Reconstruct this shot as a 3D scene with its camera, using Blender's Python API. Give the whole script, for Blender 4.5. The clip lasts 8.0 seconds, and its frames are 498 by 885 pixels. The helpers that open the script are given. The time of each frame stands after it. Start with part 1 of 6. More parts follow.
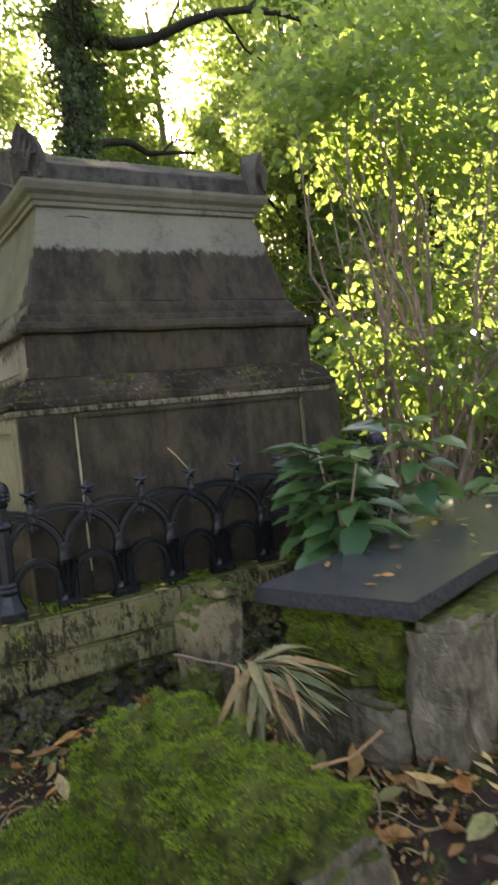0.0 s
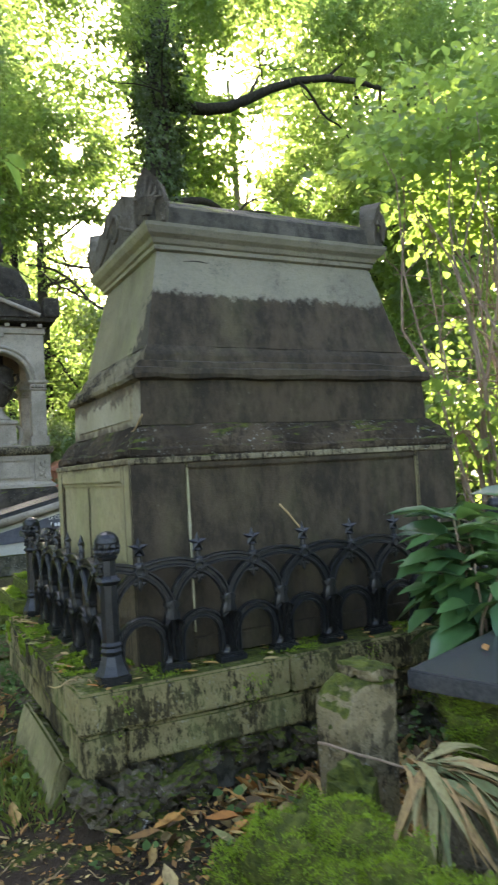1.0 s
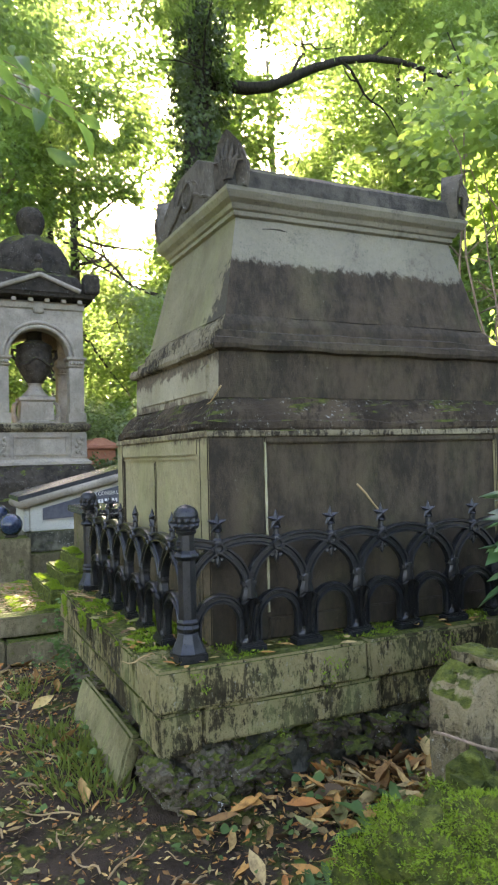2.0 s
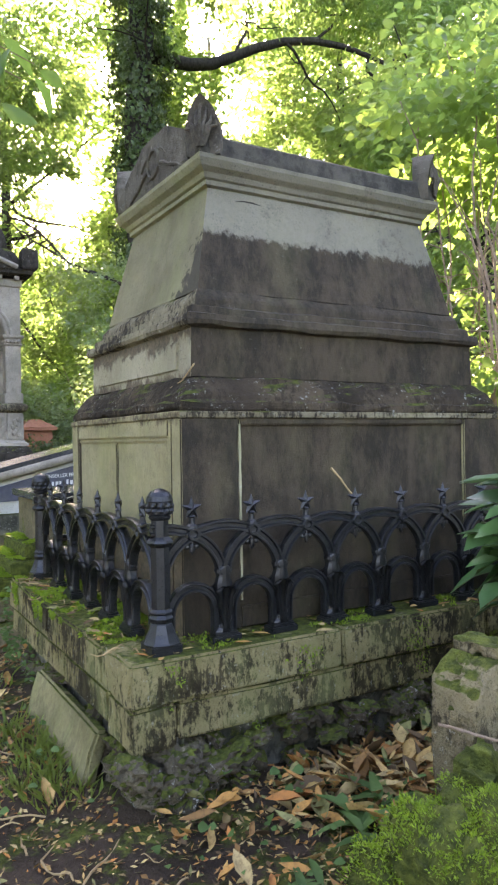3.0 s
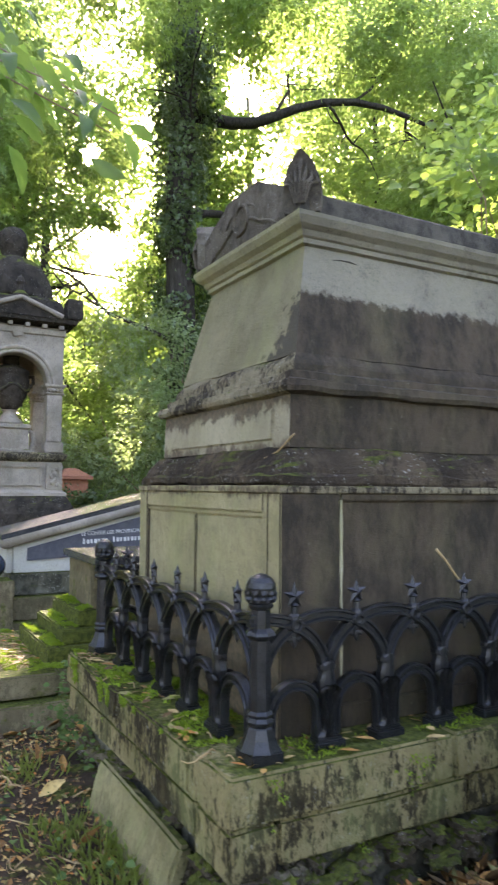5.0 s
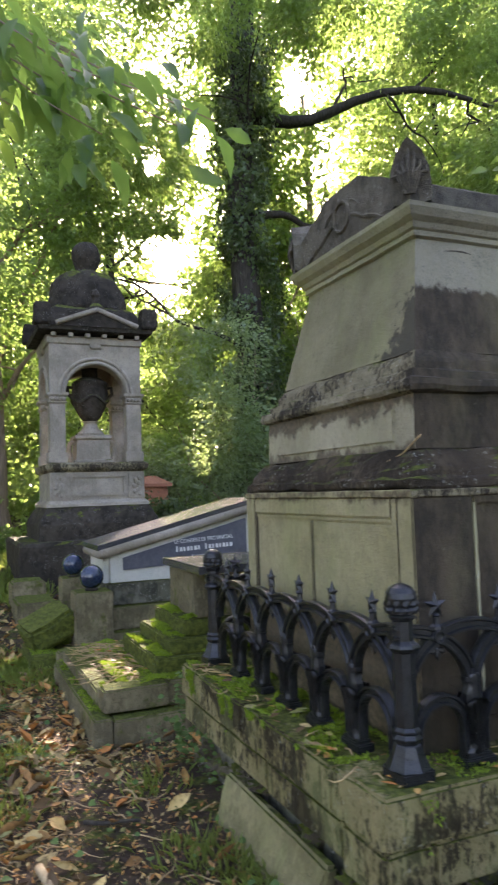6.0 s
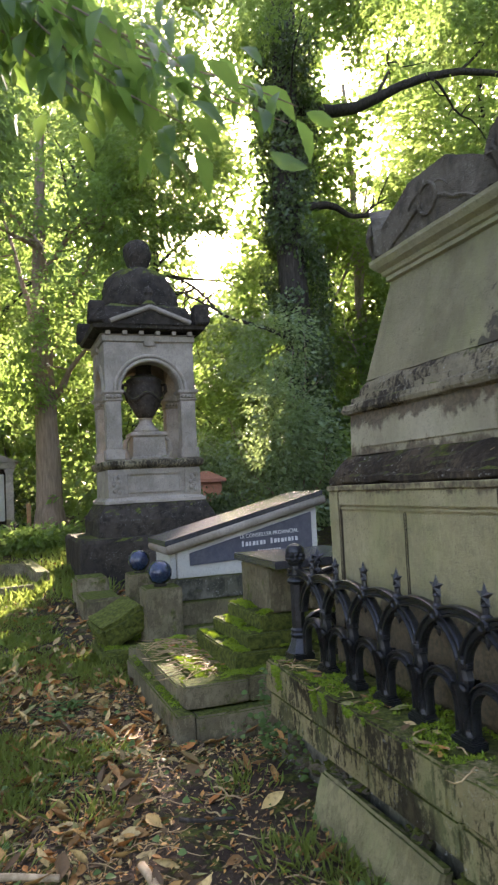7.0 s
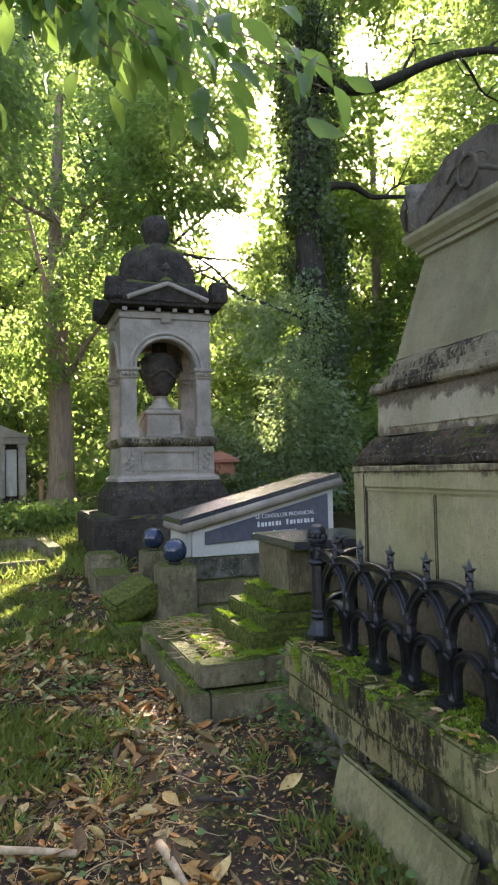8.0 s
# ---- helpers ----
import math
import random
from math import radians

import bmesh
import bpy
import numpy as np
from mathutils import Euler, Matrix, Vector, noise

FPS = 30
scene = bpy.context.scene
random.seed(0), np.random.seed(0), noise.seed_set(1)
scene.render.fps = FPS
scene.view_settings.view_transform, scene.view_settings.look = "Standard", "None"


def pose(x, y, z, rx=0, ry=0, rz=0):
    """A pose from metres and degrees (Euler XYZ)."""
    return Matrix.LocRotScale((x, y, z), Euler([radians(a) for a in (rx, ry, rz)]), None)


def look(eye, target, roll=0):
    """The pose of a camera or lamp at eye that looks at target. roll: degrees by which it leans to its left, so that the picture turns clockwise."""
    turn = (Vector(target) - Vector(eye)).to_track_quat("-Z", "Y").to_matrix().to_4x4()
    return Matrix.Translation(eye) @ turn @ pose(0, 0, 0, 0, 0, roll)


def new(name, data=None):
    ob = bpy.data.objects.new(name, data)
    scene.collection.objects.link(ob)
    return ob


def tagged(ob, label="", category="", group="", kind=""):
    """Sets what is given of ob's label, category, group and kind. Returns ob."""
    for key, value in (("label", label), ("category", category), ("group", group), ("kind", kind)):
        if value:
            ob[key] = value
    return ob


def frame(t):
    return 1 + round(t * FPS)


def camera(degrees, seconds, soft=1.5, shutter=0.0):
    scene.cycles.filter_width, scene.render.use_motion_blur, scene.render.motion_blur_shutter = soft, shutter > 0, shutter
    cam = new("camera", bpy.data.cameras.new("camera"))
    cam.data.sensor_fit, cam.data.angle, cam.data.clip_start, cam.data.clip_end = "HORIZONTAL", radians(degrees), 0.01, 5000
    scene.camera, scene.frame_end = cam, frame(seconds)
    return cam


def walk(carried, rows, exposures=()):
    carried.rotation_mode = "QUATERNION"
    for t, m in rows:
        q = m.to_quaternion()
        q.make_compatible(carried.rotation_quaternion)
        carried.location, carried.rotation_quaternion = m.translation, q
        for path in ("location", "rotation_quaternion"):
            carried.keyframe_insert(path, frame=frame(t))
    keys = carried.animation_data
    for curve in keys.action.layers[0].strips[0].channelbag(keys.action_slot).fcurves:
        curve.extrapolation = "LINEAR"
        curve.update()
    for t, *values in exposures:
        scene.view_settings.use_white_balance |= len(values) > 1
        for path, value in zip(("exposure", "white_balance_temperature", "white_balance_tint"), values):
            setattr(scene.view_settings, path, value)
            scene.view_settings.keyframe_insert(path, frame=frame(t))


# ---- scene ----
cam = camera(38.6, 8.0, soft=2.1, shutter=0.5)
PATH = [
    (0, (-0.491, -3.371, 1.47), (0.532, -1.655, 1.383), -5.9),
    (0.5, (-0.568, -3.175, 1.488), (0.409, -1.43, 1.508), -5.0),
    (1, (-0.664, -3.012, 1.497), (0.239, -1.229, 1.576), -3.3),
    (1.5, (-0.727, -2.885, 1.471), (0.086, -1.059, 1.546), -2.8),
    (1.7, (-0.785, -2.84, 1.464), (0.025, -1.012, 1.529), -1.9),
    (3, (-0.959, -2.563, 1.453), (0.052, -0.837, 1.448), -0.9),
    (3.5, (-0.999, -2.478, 1.445), (0.033, -0.767, 1.512), 1.2),
    (4, (-1.027, -2.373, 1.487), (0.012, -0.666, 1.587), 0.7),
    (5.3, (-1.154, -2.115, 1.585), (-0.25, -0.337, 1.719), 0.1),
    (5.5, (-1.186, -2.08, 1.591), (-0.318, -0.283, 1.718), -0.3),
    (6, (-1.278, -1.996, 1.606), (-0.492, -0.161, 1.74), -1.9),
    (6.5, (-1.388, -1.924, 1.617), (-0.674, -0.061, 1.762), -3.1),
    (7, (-1.451, -1.851, 1.607), (-0.779, 0.028, 1.731), -2.9),
    (7.5, (-1.513, -1.808, 1.605), (-0.86, 0.08, 1.693), -1.1),
    (8, (-1.499, -1.746, 1.588), (-0.855, 0.146, 1.663), -1.4),
]
walk(cam, [(t, look(eye, target, roll)) for t, eye, target, roll in PATH],
     exposures=[(0.0, 2.75, 7800, 32), (0.5, 3.05, 7400, 20), (1.0, 3.1, 7200, 18), (1.6, 3.3, 7300, 22), (3.5, 3.55, 7150, 31), (4.2, 3.55, 7150, 31), (5.5, 3.2, 7100, 31), (6.5, 2.9, 7050, 32), (8.0, 2.9, 6950, 30)])

# ---- world and sun: low sun behind the trees ----
SUN = Vector((0.353, 0.822, 0.447)).normalized()
world = bpy.data.worlds.new("World")
scene.world = world
world.use_nodes = True
wn = world.node_tree.nodes
sky = wn.new("ShaderNodeTexSky")
sky.sky_type = 'NISHITA'
sky.sun_disc = False
sky.sun_elevation = math.asin(SUN.z)
sky.sun_rotation = math.atan2(SUN.x, SUN.y)
sky.air_density, sky.dust_density = 1.0, 2.5
wn["Background"].inputs["Strength"].default_value = 0.15
world.node_tree.links.new(sky.outputs[0], wn["Background"].inputs["Color"])
sun = new("sun", bpy.data.lights.new("sun", 'SUN'))
sun.data.energy, sun.data.angle, sun.data.color = 5.0, radians(0.5), (1.0, 0.93, 0.80)
sun.matrix_world = look(SUN * 60, (0, 0, 0))


# ---- materials ----
def nodes_of(name):
    m = bpy.data.materials.new(name)
    m.use_nodes = True
    nt = m.node_tree
    return m, nt, nt.nodes["Principled BSDF"]


def nd(nt, kind, **values):
    n = nt.nodes.new(kind)
    for k, v in values.items():
        n.inputs[k].default_value = v
    return n


def noise_at(nt, scale, detail=5.0, rough=0.6, coords=None, stretch=None):
    n = nd(nt, "ShaderNodeTexNoise", Scale=scale, Detail=detail, Roughness=rough)
    src = nt.nodes.new("ShaderNodeNewGeometry").outputs["Position"] if coords is None else coords
    if stretch:
        mp = nt.nodes.new("ShaderNodeMapping")
        mp.inputs["Scale"].default_value = stretch
        nt.links.new(src, mp.inputs["Vector"])
        src = mp.outputs[0]
    nt.links.new(src, n.inputs["Vector"])
    return n.outputs["Fac"]


def ramp(nt, fac, lo, hi):
    n = nt.nodes.new("ShaderNodeMapRange")
    n.interpolation_type = 'SMOOTHSTEP'
    n.inputs["From Min"].default_value, n.inputs["From Max"].default_value = lo, hi
    nt.links.new(fac, n.inputs["Value"])
    return n.outputs["Result"]


def maths(nt, op, a, b=None):
    n = nt.nodes.new("ShaderNodeMath")
    n.operation = op
    for i, v in enumerate((a, b)):
        if v is None:
            continue
        if isinstance(v, (int, float)):
            n.inputs[i].default_value = v
        else:
            nt.links.new(v, n.inputs[i])
    return n.outputs[0]


def mix(nt, fac, a, b):
    n = nt.nodes.new("ShaderNodeMix")
    n.data_type = 'RGBA'
    for sock, v in ((n.inputs[0], fac), (n.inputs[6], a), (n.inputs[7], b)):
        if isinstance(v, (int, float)):
            sock.default_value = v
        elif isinstance(v, tuple):
            sock.default_value = (*v, 1) if len(v) == 3 else v
        else:
            nt.links.new(v, sock)
    return n.outputs[2]


def bump(nt, bsdf, heights, strength=0.4, dist=0.01):
    h = heights[0]
    for o in heights[1:]:
        h = maths(nt, 'ADD', h, o)
    b = nd(nt, "ShaderNodeBump", Strength=strength, Distance=dist)
    nt.links.new(h, b.inputs["Height"])
    nt.links.new(b.outputs[0], bsdf.inputs["Normal"])


def normal_z(nt):
    sep = nt.nodes.new("ShaderNodeSeparateXYZ")
    nt.links.new(nt.nodes.new("ShaderNodeNewGeometry").outputs["Normal"], sep.inputs[0])
    return sep.outputs["Z"]


def pos_z(nt):
    sep = nt.nodes.new("ShaderNodeSeparateXYZ")
    nt.links.new(nt.nodes.new("ShaderNodeNewGeometry").outputs["Position"], sep.inputs[0])
    return sep.outputs["Z"]


MOSS_A, MOSS_B = (0.04, 0.052, 0.012), (0.12, 0.14, 0.025)


def stone(name, base, other, dark, stain=0.5, moss=0.0, crust=None, lichen=0.0, rough=0.9, relief=0.006, bands=(), wrap=False, algae=0.0, crisp=0.0):
    """Weathered limestone. stain: how much of it is blackened; moss: on upward faces; crust: heights (below, above) of a black crust with a ragged, dripping edge."""
    m, nt, bsdf = nodes_of(name)
    big, fine, mid = noise_at(nt, 1.7, 6), noise_at(nt, 38, 6, 0.7), noise_at(nt, 9, 6, 0.65)
    streak = noise_at(nt, 4.0, 7, 0.72, stretch=(1.7, 1.7, 0.75))
    c = mix(nt, ramp(nt, big, 0.35, 0.65), base, other)
    c = mix(nt, maths(nt, 'MULTIPLY', ramp(nt, fine, 0.35, 0.75), 0.35), c, tuple(v * 0.55 for v in base))
    blot = ramp(nt, maths(nt, 'ADD', maths(nt, 'MULTIPLY', mid, 0.5), maths(nt, 'MULTIPLY', streak, 0.5)), 0.60 - 0.26 * stain, 0.76 - 0.24 * stain)
    if crisp:
        grime = maths(nt, 'ADD', maths(nt, 'MULTIPLY', noise_at(nt, 2.6, 8, 0.75), 0.55), maths(nt, 'MULTIPLY', noise_at(nt, 26, 8, 0.8, stretch=(1.3, 1.3, 0.45)), 0.45))
        blot = maths(nt, 'ADD', maths(nt, 'MULTIPLY', blot, 0.25), maths(nt, 'MULTIPLY', ramp(nt, grime, 0.475, 0.525), crisp))
    c = mix(nt, maths(nt, 'MULTIPLY', blot, min(1.0, 0.45 + stain * 0.5)), c, dark)
    flecks = maths(nt, 'MULTIPLY', ramp(nt, noise_at(nt, 95, 6, 0.75), 0.54, 0.62), ramp(nt, mid, 0.38, 0.6))
    c = mix(nt, maths(nt, 'MULTIPLY', flecks, 0.55), c, dark)
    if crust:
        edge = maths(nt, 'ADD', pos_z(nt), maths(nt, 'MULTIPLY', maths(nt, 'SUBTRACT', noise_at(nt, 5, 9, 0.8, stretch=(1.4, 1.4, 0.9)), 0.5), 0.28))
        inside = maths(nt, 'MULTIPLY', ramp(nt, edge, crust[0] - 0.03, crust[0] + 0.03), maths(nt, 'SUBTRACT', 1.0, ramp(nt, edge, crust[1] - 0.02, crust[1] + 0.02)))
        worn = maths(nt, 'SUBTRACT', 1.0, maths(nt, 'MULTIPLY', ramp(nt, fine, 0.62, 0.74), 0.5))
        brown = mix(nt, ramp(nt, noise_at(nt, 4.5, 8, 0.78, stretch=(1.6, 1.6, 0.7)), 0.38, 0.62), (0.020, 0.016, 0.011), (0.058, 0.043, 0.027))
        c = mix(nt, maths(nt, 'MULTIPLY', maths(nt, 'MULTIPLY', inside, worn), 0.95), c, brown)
    if algae:
        c = mix(nt, maths(nt, 'MULTIPLY', ramp(nt, noise_at(nt, 2.3, 6, 0.7, stretch=(1.5, 1.5, 0.7)), 0.45, 0.7), algae), c, (0.26, 0.28, 0.11))
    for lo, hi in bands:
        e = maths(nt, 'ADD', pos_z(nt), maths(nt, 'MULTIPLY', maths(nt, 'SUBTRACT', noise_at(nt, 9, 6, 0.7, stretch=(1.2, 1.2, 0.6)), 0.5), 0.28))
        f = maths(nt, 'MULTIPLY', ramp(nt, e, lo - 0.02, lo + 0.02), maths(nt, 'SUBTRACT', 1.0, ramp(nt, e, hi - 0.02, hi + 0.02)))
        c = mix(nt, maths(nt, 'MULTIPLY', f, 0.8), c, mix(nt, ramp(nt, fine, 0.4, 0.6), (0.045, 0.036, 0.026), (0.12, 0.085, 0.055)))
    if wrap:
        sep = nt.nodes.new("ShaderNodeSeparateXYZ")
        nt.links.new(nt.nodes.new("ShaderNodeNewGeometry").outputs["Position"], sep.inputs[0])
        e = maths(nt, 'ADD', maths(nt, 'ADD', sep.outputs["Y"], maths(nt, 'MULTIPLY', sep.outputs["Z"], 0.8)), maths(nt, 'MULTIPLY', maths(nt, 'SUBTRACT', noise_at(nt, 11, 6, 0.75), 0.5), 0.9))
        c = mix(nt, maths(nt, 'MULTIPLY', maths(nt, 'SUBTRACT', 1.0, ramp(nt, e, 2.38, 2.44)), 0.85), c, (0.045, 0.04, 0.03))
    if lichen:
        spots = maths(nt, 'MULTIPLY', ramp(nt, noise_at(nt, 48, 6, 0.7), 0.58, 0.64), ramp(nt, noise_at(nt, 6, 4), 0.5, 0.58))
        c = mix(nt, maths(nt, 'MULTIPLY', spots, lichen), c, (0.42, 0.42, 0.36))
    grow = None
    if moss:
        up = ramp(nt, normal_z(nt), 0.15, 0.75)
        patch = ramp(nt, maths(nt, 'ADD', noise_at(nt, 4.3, 7, 0.7), maths(nt, 'MULTIPLY', up, 0.32)), 0.86 - 0.42 * moss, 0.98 - 0.42 * moss)
        green = mix(nt, ramp(nt, noise_at(nt, 30, 5), 0.3, 0.7), MOSS_A, MOSS_B)
        c = mix(nt, patch, c, green)
        grow = maths(nt, 'MULTIPLY', maths(nt, 'MULTIPLY', patch, noise_at(nt, 120, 3)), 2.0)
    nt.links.new(c, bsdf.inputs["Base Color"])
    bsdf.inputs["Roughness"].default_value = rough
    bsdf.inputs["Specular IOR Level"].default_value = 0.15
    bump(nt, bsdf, [fine, maths(nt, 'MULTIPLY', mid, 1.2), noise_at(nt, 150, 3)] + ([grow] if grow else []), 0.7, relief)
    return m


def leafy(name, dark, light, back, gloss=0.35, through_share=0.5):
    """Thin leaf: reflects green, lets yellow-green light through."""
    m, nt, bsdf = nodes_of(name)
    rnd = nt.nodes.new("ShaderNodeNewGeometry").outputs["Random Per Island"]
    c = mix(nt, rnd, dark, light)
    c = mix(nt, maths(nt, 'MULTIPLY', ramp(nt, noise_at(nt, 25, 3), 0.4, 0.7), 0.3), c, tuple(v * 1.3 for v in light))
    nt.links.new(c, bsdf.inputs["Base Color"])
    bsdf.inputs["Roughness"].default_value = 0.62 - gloss * 0.5
    bsdf.inputs["Specular IOR Level"].default_value = gloss
    tr = nt.nodes.new("ShaderNodeBsdfTranslucent")
    b2 = mix(nt, rnd, back, tuple(v * 0.7 for v in back))
    nt.links.new(b2, tr.inputs["Color"])
    ms = nt.nodes.new("ShaderNodeMixShader")
    ms.inputs[0].default_value = through_share
    nt.links.new(bsdf.outputs[0], ms.inputs[1])
    nt.links.new(tr.outputs[0], ms.inputs[2])
    nt.links.new(ms.outputs[0], nt.nodes["Material Output"].inputs["Surface"])
    return m


def plain(name, a, b, rough=0.6, scale=14.0, metal=0.0, relief=0.003, spec=0.5, island=False, stretch=None):
    m, nt, bsdf = nodes_of(name)
    n1, n2 = noise_at(nt, scale, 6, 0.65, stretch=stretch), noise_at(nt, scale * 7, 4, 0.6, stretch=stretch)
    f = ramp(nt, n1, 0.3, 0.7)
    if island:
        f = maths(nt, 'ADD', maths(nt, 'MULTIPLY', nt.nodes.new("ShaderNodeNewGeometry").outputs["Random Per Island"], 0.8), maths(nt, 'MULTIPLY', f, 0.25))
    nt.links.new(mix(nt, f, a, b), bsdf.inputs["Base Color"])
    nt.links.new(maths(nt, 'ADD', rough - 0.12, maths(nt, 'MULTIPLY', n2, 0.24)), bsdf.inputs["Roughness"])
    bsdf.inputs["Metallic"].default_value = metal
    bsdf.inputs["Specular IOR Level"].default_value = spec
    bump(nt, bsdf, [n1, n2], 0.5, relief)
    return m


def litter_mat(name, colours):
    m, nt, bsdf = nodes_of(name)
    cr = nt.nodes.new("ShaderNodeValToRGB")
    cr.color_ramp.interpolation = 'CONSTANT'
    while len(cr.color_ramp.elements) < len(colours):
        cr.color_ramp.elements.new(0.5)
    for i, col in enumerate(colours):
        cr.color_ramp.elements[i].position = i / len(colours)
        cr.color_ramp.elements[i].color = (*col, 1)
    nt.links.new(nt.nodes.new("ShaderNodeNewGeometry").outputs["Random Per Island"], cr.inputs[0])
    c = mix(nt, maths(nt, 'MULTIPLY', ramp(nt, noise_at(nt, 45, 5, 0.7), 0.42, 0.68), 0.5), cr.outputs[0], (0.07, 0.045, 0.025))
    nt.links.new(c, bsdf.inputs["Base Color"])
    bsdf.inputs["Roughness"].default_value = 0.7
    bsdf.inputs["Specular IOR Level"].default_value = 0.15
    bump(nt, bsdf, [noise_at(nt, 120, 4)], 0.4, 0.002)
    return m


STONE_PALE = stone("pale_limestone", (0.34, 0.312, 0.19), (0.245, 0.23, 0.135), (0.05, 0.044, 0.03), 0.36, lichen=0.3, algae=0.35, crisp=0.12)
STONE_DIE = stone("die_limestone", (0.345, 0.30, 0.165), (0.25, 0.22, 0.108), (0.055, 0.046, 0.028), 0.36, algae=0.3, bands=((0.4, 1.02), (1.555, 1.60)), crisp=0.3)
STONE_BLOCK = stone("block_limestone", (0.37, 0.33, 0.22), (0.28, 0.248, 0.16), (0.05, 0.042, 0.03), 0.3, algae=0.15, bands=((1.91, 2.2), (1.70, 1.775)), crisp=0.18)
STONE_WALL = stone("battered_limestone", (0.24, 0.215, 0.125), (0.165, 0.148, 0.082), (0.05, 0.043, 0.028), 0.34, algae=0.28, wrap=True, crisp=0.16)
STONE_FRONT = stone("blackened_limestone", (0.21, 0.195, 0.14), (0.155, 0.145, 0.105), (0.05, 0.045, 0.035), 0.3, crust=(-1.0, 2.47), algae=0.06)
STONE_SLOPE = stone("crusted_limestone", (0.13, 0.098, 0.06), (0.055, 0.042, 0.027), (0.018, 0.015, 0.011), 0.8, moss=0.16, lichen=0.6, relief=0.05, crisp=0.6)
STONE_MOULD = stone("moulded_limestone", (0.33, 0.29, 0.18), (0.20, 0.17, 0.10), (0.032, 0.026, 0.017), 0.9, moss=0.08, lichen=0.5, relief=0.024, crisp=0.85)
STONE_GABLE = stone("gable_stone", (0.15, 0.132, 0.095), (0.10, 0.087, 0.062), (0.042, 0.036, 0.027), 0.6, relief=0.014, lichen=0.3)
STONE_PLINTH = stone("plinth_limestone", (0.35, 0.295, 0.14), (0.235, 0.20, 0.085), (0.03, 0.024, 0.012), 0.85, moss=0.42, algae=0.45, lichen=0.35, relief=0.026, crisp=0.95)
STONE_RUBBLE = stone("rubble_stone", (0.22, 0.21, 0.16), (0.12, 0.12, 0.08), (0.03, 0.03, 0.022), 0.7, moss=0.6, lichen=0.8, relief=0.02)
STONE_FOOT = stone("footing_rubble", (0.20, 0.17, 0.115), (0.10, 0.082, 0.052), (0.022, 0.018, 0.012), 0.7, moss=0.42, lichen=0.8, relief=0.03, crisp=0.5)
STONE_LID = stone("lid_stone", (0.10, 0.092, 0.07), (0.065, 0.06, 0.045), (0.022, 0.021, 0.017), 0.7, moss=0.1, relief=0.01)
STONE_GREY = stone("grey_limestone", (0.34, 0.30, 0.235), (0.23, 0.203, 0.152), (0.045, 0.038, 0.029), 0.36, moss=0.05, lichen=0.2, crisp=0.3)
STONE_SOOT = stone("sooty_stone", (0.062, 0.052, 0.039), (0.034, 0.029, 0.022), (0.014, 0.012, 0.009), 0.6, moss=0.22, lichen=0.35, relief=0.012)
STONE_MOSSY = stone("mossy_stone", (0.25, 0.212, 0.125), (0.15, 0.132, 0.07), (0.032, 0.027, 0.015), 0.6, moss=0.74, relief=0.016, crisp=0.5)
STONE_MOSSBED = stone("moss_bed", (0.13, 0.13, 0.07), (0.10, 0.11, 0.05), (0.03, 0.035, 0.015), 0.5, moss=1.5, relief=0.016)
STONE_WHITE = stone("white_stone", (0.55, 0.54, 0.47), (0.45, 0.45, 0.38), (0.10, 0.10, 0.08), 0.15, moss=0.1)
CARVED = stone("carved_stone", (0.27, 0.222, 0.125), (0.175, 0.142, 0.078), (0.024, 0.02, 0.012), 0.7, crisp=0.85, lichen=0.4, moss=0.55, relief=0.026)
IRON = plain("painted_iron", (0.0066, 0.0072, 0.0073), (0.0165, 0.0178, 0.018), 0.30, 30, 0.0, 0.002, 0.36)
STONE_BARE = stone("broken_limestone", (0.28, 0.235, 0.155), (0.17, 0.142, 0.088), (0.03, 0.026, 0.017), 0.65, moss=0.5, lichen=0.4, relief=0.024, crisp=0.5)
GRANITE = plain("polished_granite", (0.028, 0.03, 0.031), (0.055, 0.057, 0.058), 0.22, 60, 0.0, 0.0004, 0.5)
PLAQUE = plain("slate_plaque", (0.055, 0.06, 0.075), (0.085, 0.09, 0.105), 0.4, 20, 0.0, 0.0005, 0.5)
BLUE_BALL = plain("polished_blue_granite", (0.008, 0.016, 0.034), (0.022, 0.036, 0.066), 0.14, 40, 0.0, 0.0003, 0.6)
LETTER = plain("pale_lettering", (0.62, 0.62, 0.58), (0.55, 0.55, 0.52), 0.6)
BARK = plain("dark_bark", (0.028, 0.024, 0.019), (0.065, 0.056, 0.042), 0.9, 6, 0.0, 0.05, 0.2, stretch=(3, 3, 0.5))
BARK_PALE = plain("pale_bark", (0.24, 0.21, 0.16), (0.36, 0.32, 0.25), 0.85, 5, 0.0, 0.03, 0.2, stretch=(2, 2, 0.6))
BARK_BROWN = plain("brown_bark", (0.17, 0.125, 0.085), (0.30, 0.22, 0.15), 0.9, 5, 0.0, 0.05, 0.2, stretch=(3, 3, 0.4))
TWIG = plain("dry_twig", (0.24, 0.155, 0.065), (0.38, 0.27, 0.12), 0.7, 20, island=True)
STICK = plain("barked_stick", (0.21, 0.15, 0.075), (0.40, 0.31, 0.18), 0.85, 18, relief=0.008)
STONE_OLIVE = stone("olive_limestone", (0.29, 0.255, 0.125), (0.20, 0.178, 0.08), (0.035, 0.029, 0.016), 0.5, moss=0.40, algae=0.5, relief=0.018, crisp=0.4)
SOIL = stone("dark_soil", (0.075, 0.052, 0.033), (0.045, 0.032, 0.02), (0.02, 0.015, 0.01), 0.5, moss=0.12, relief=0.045)
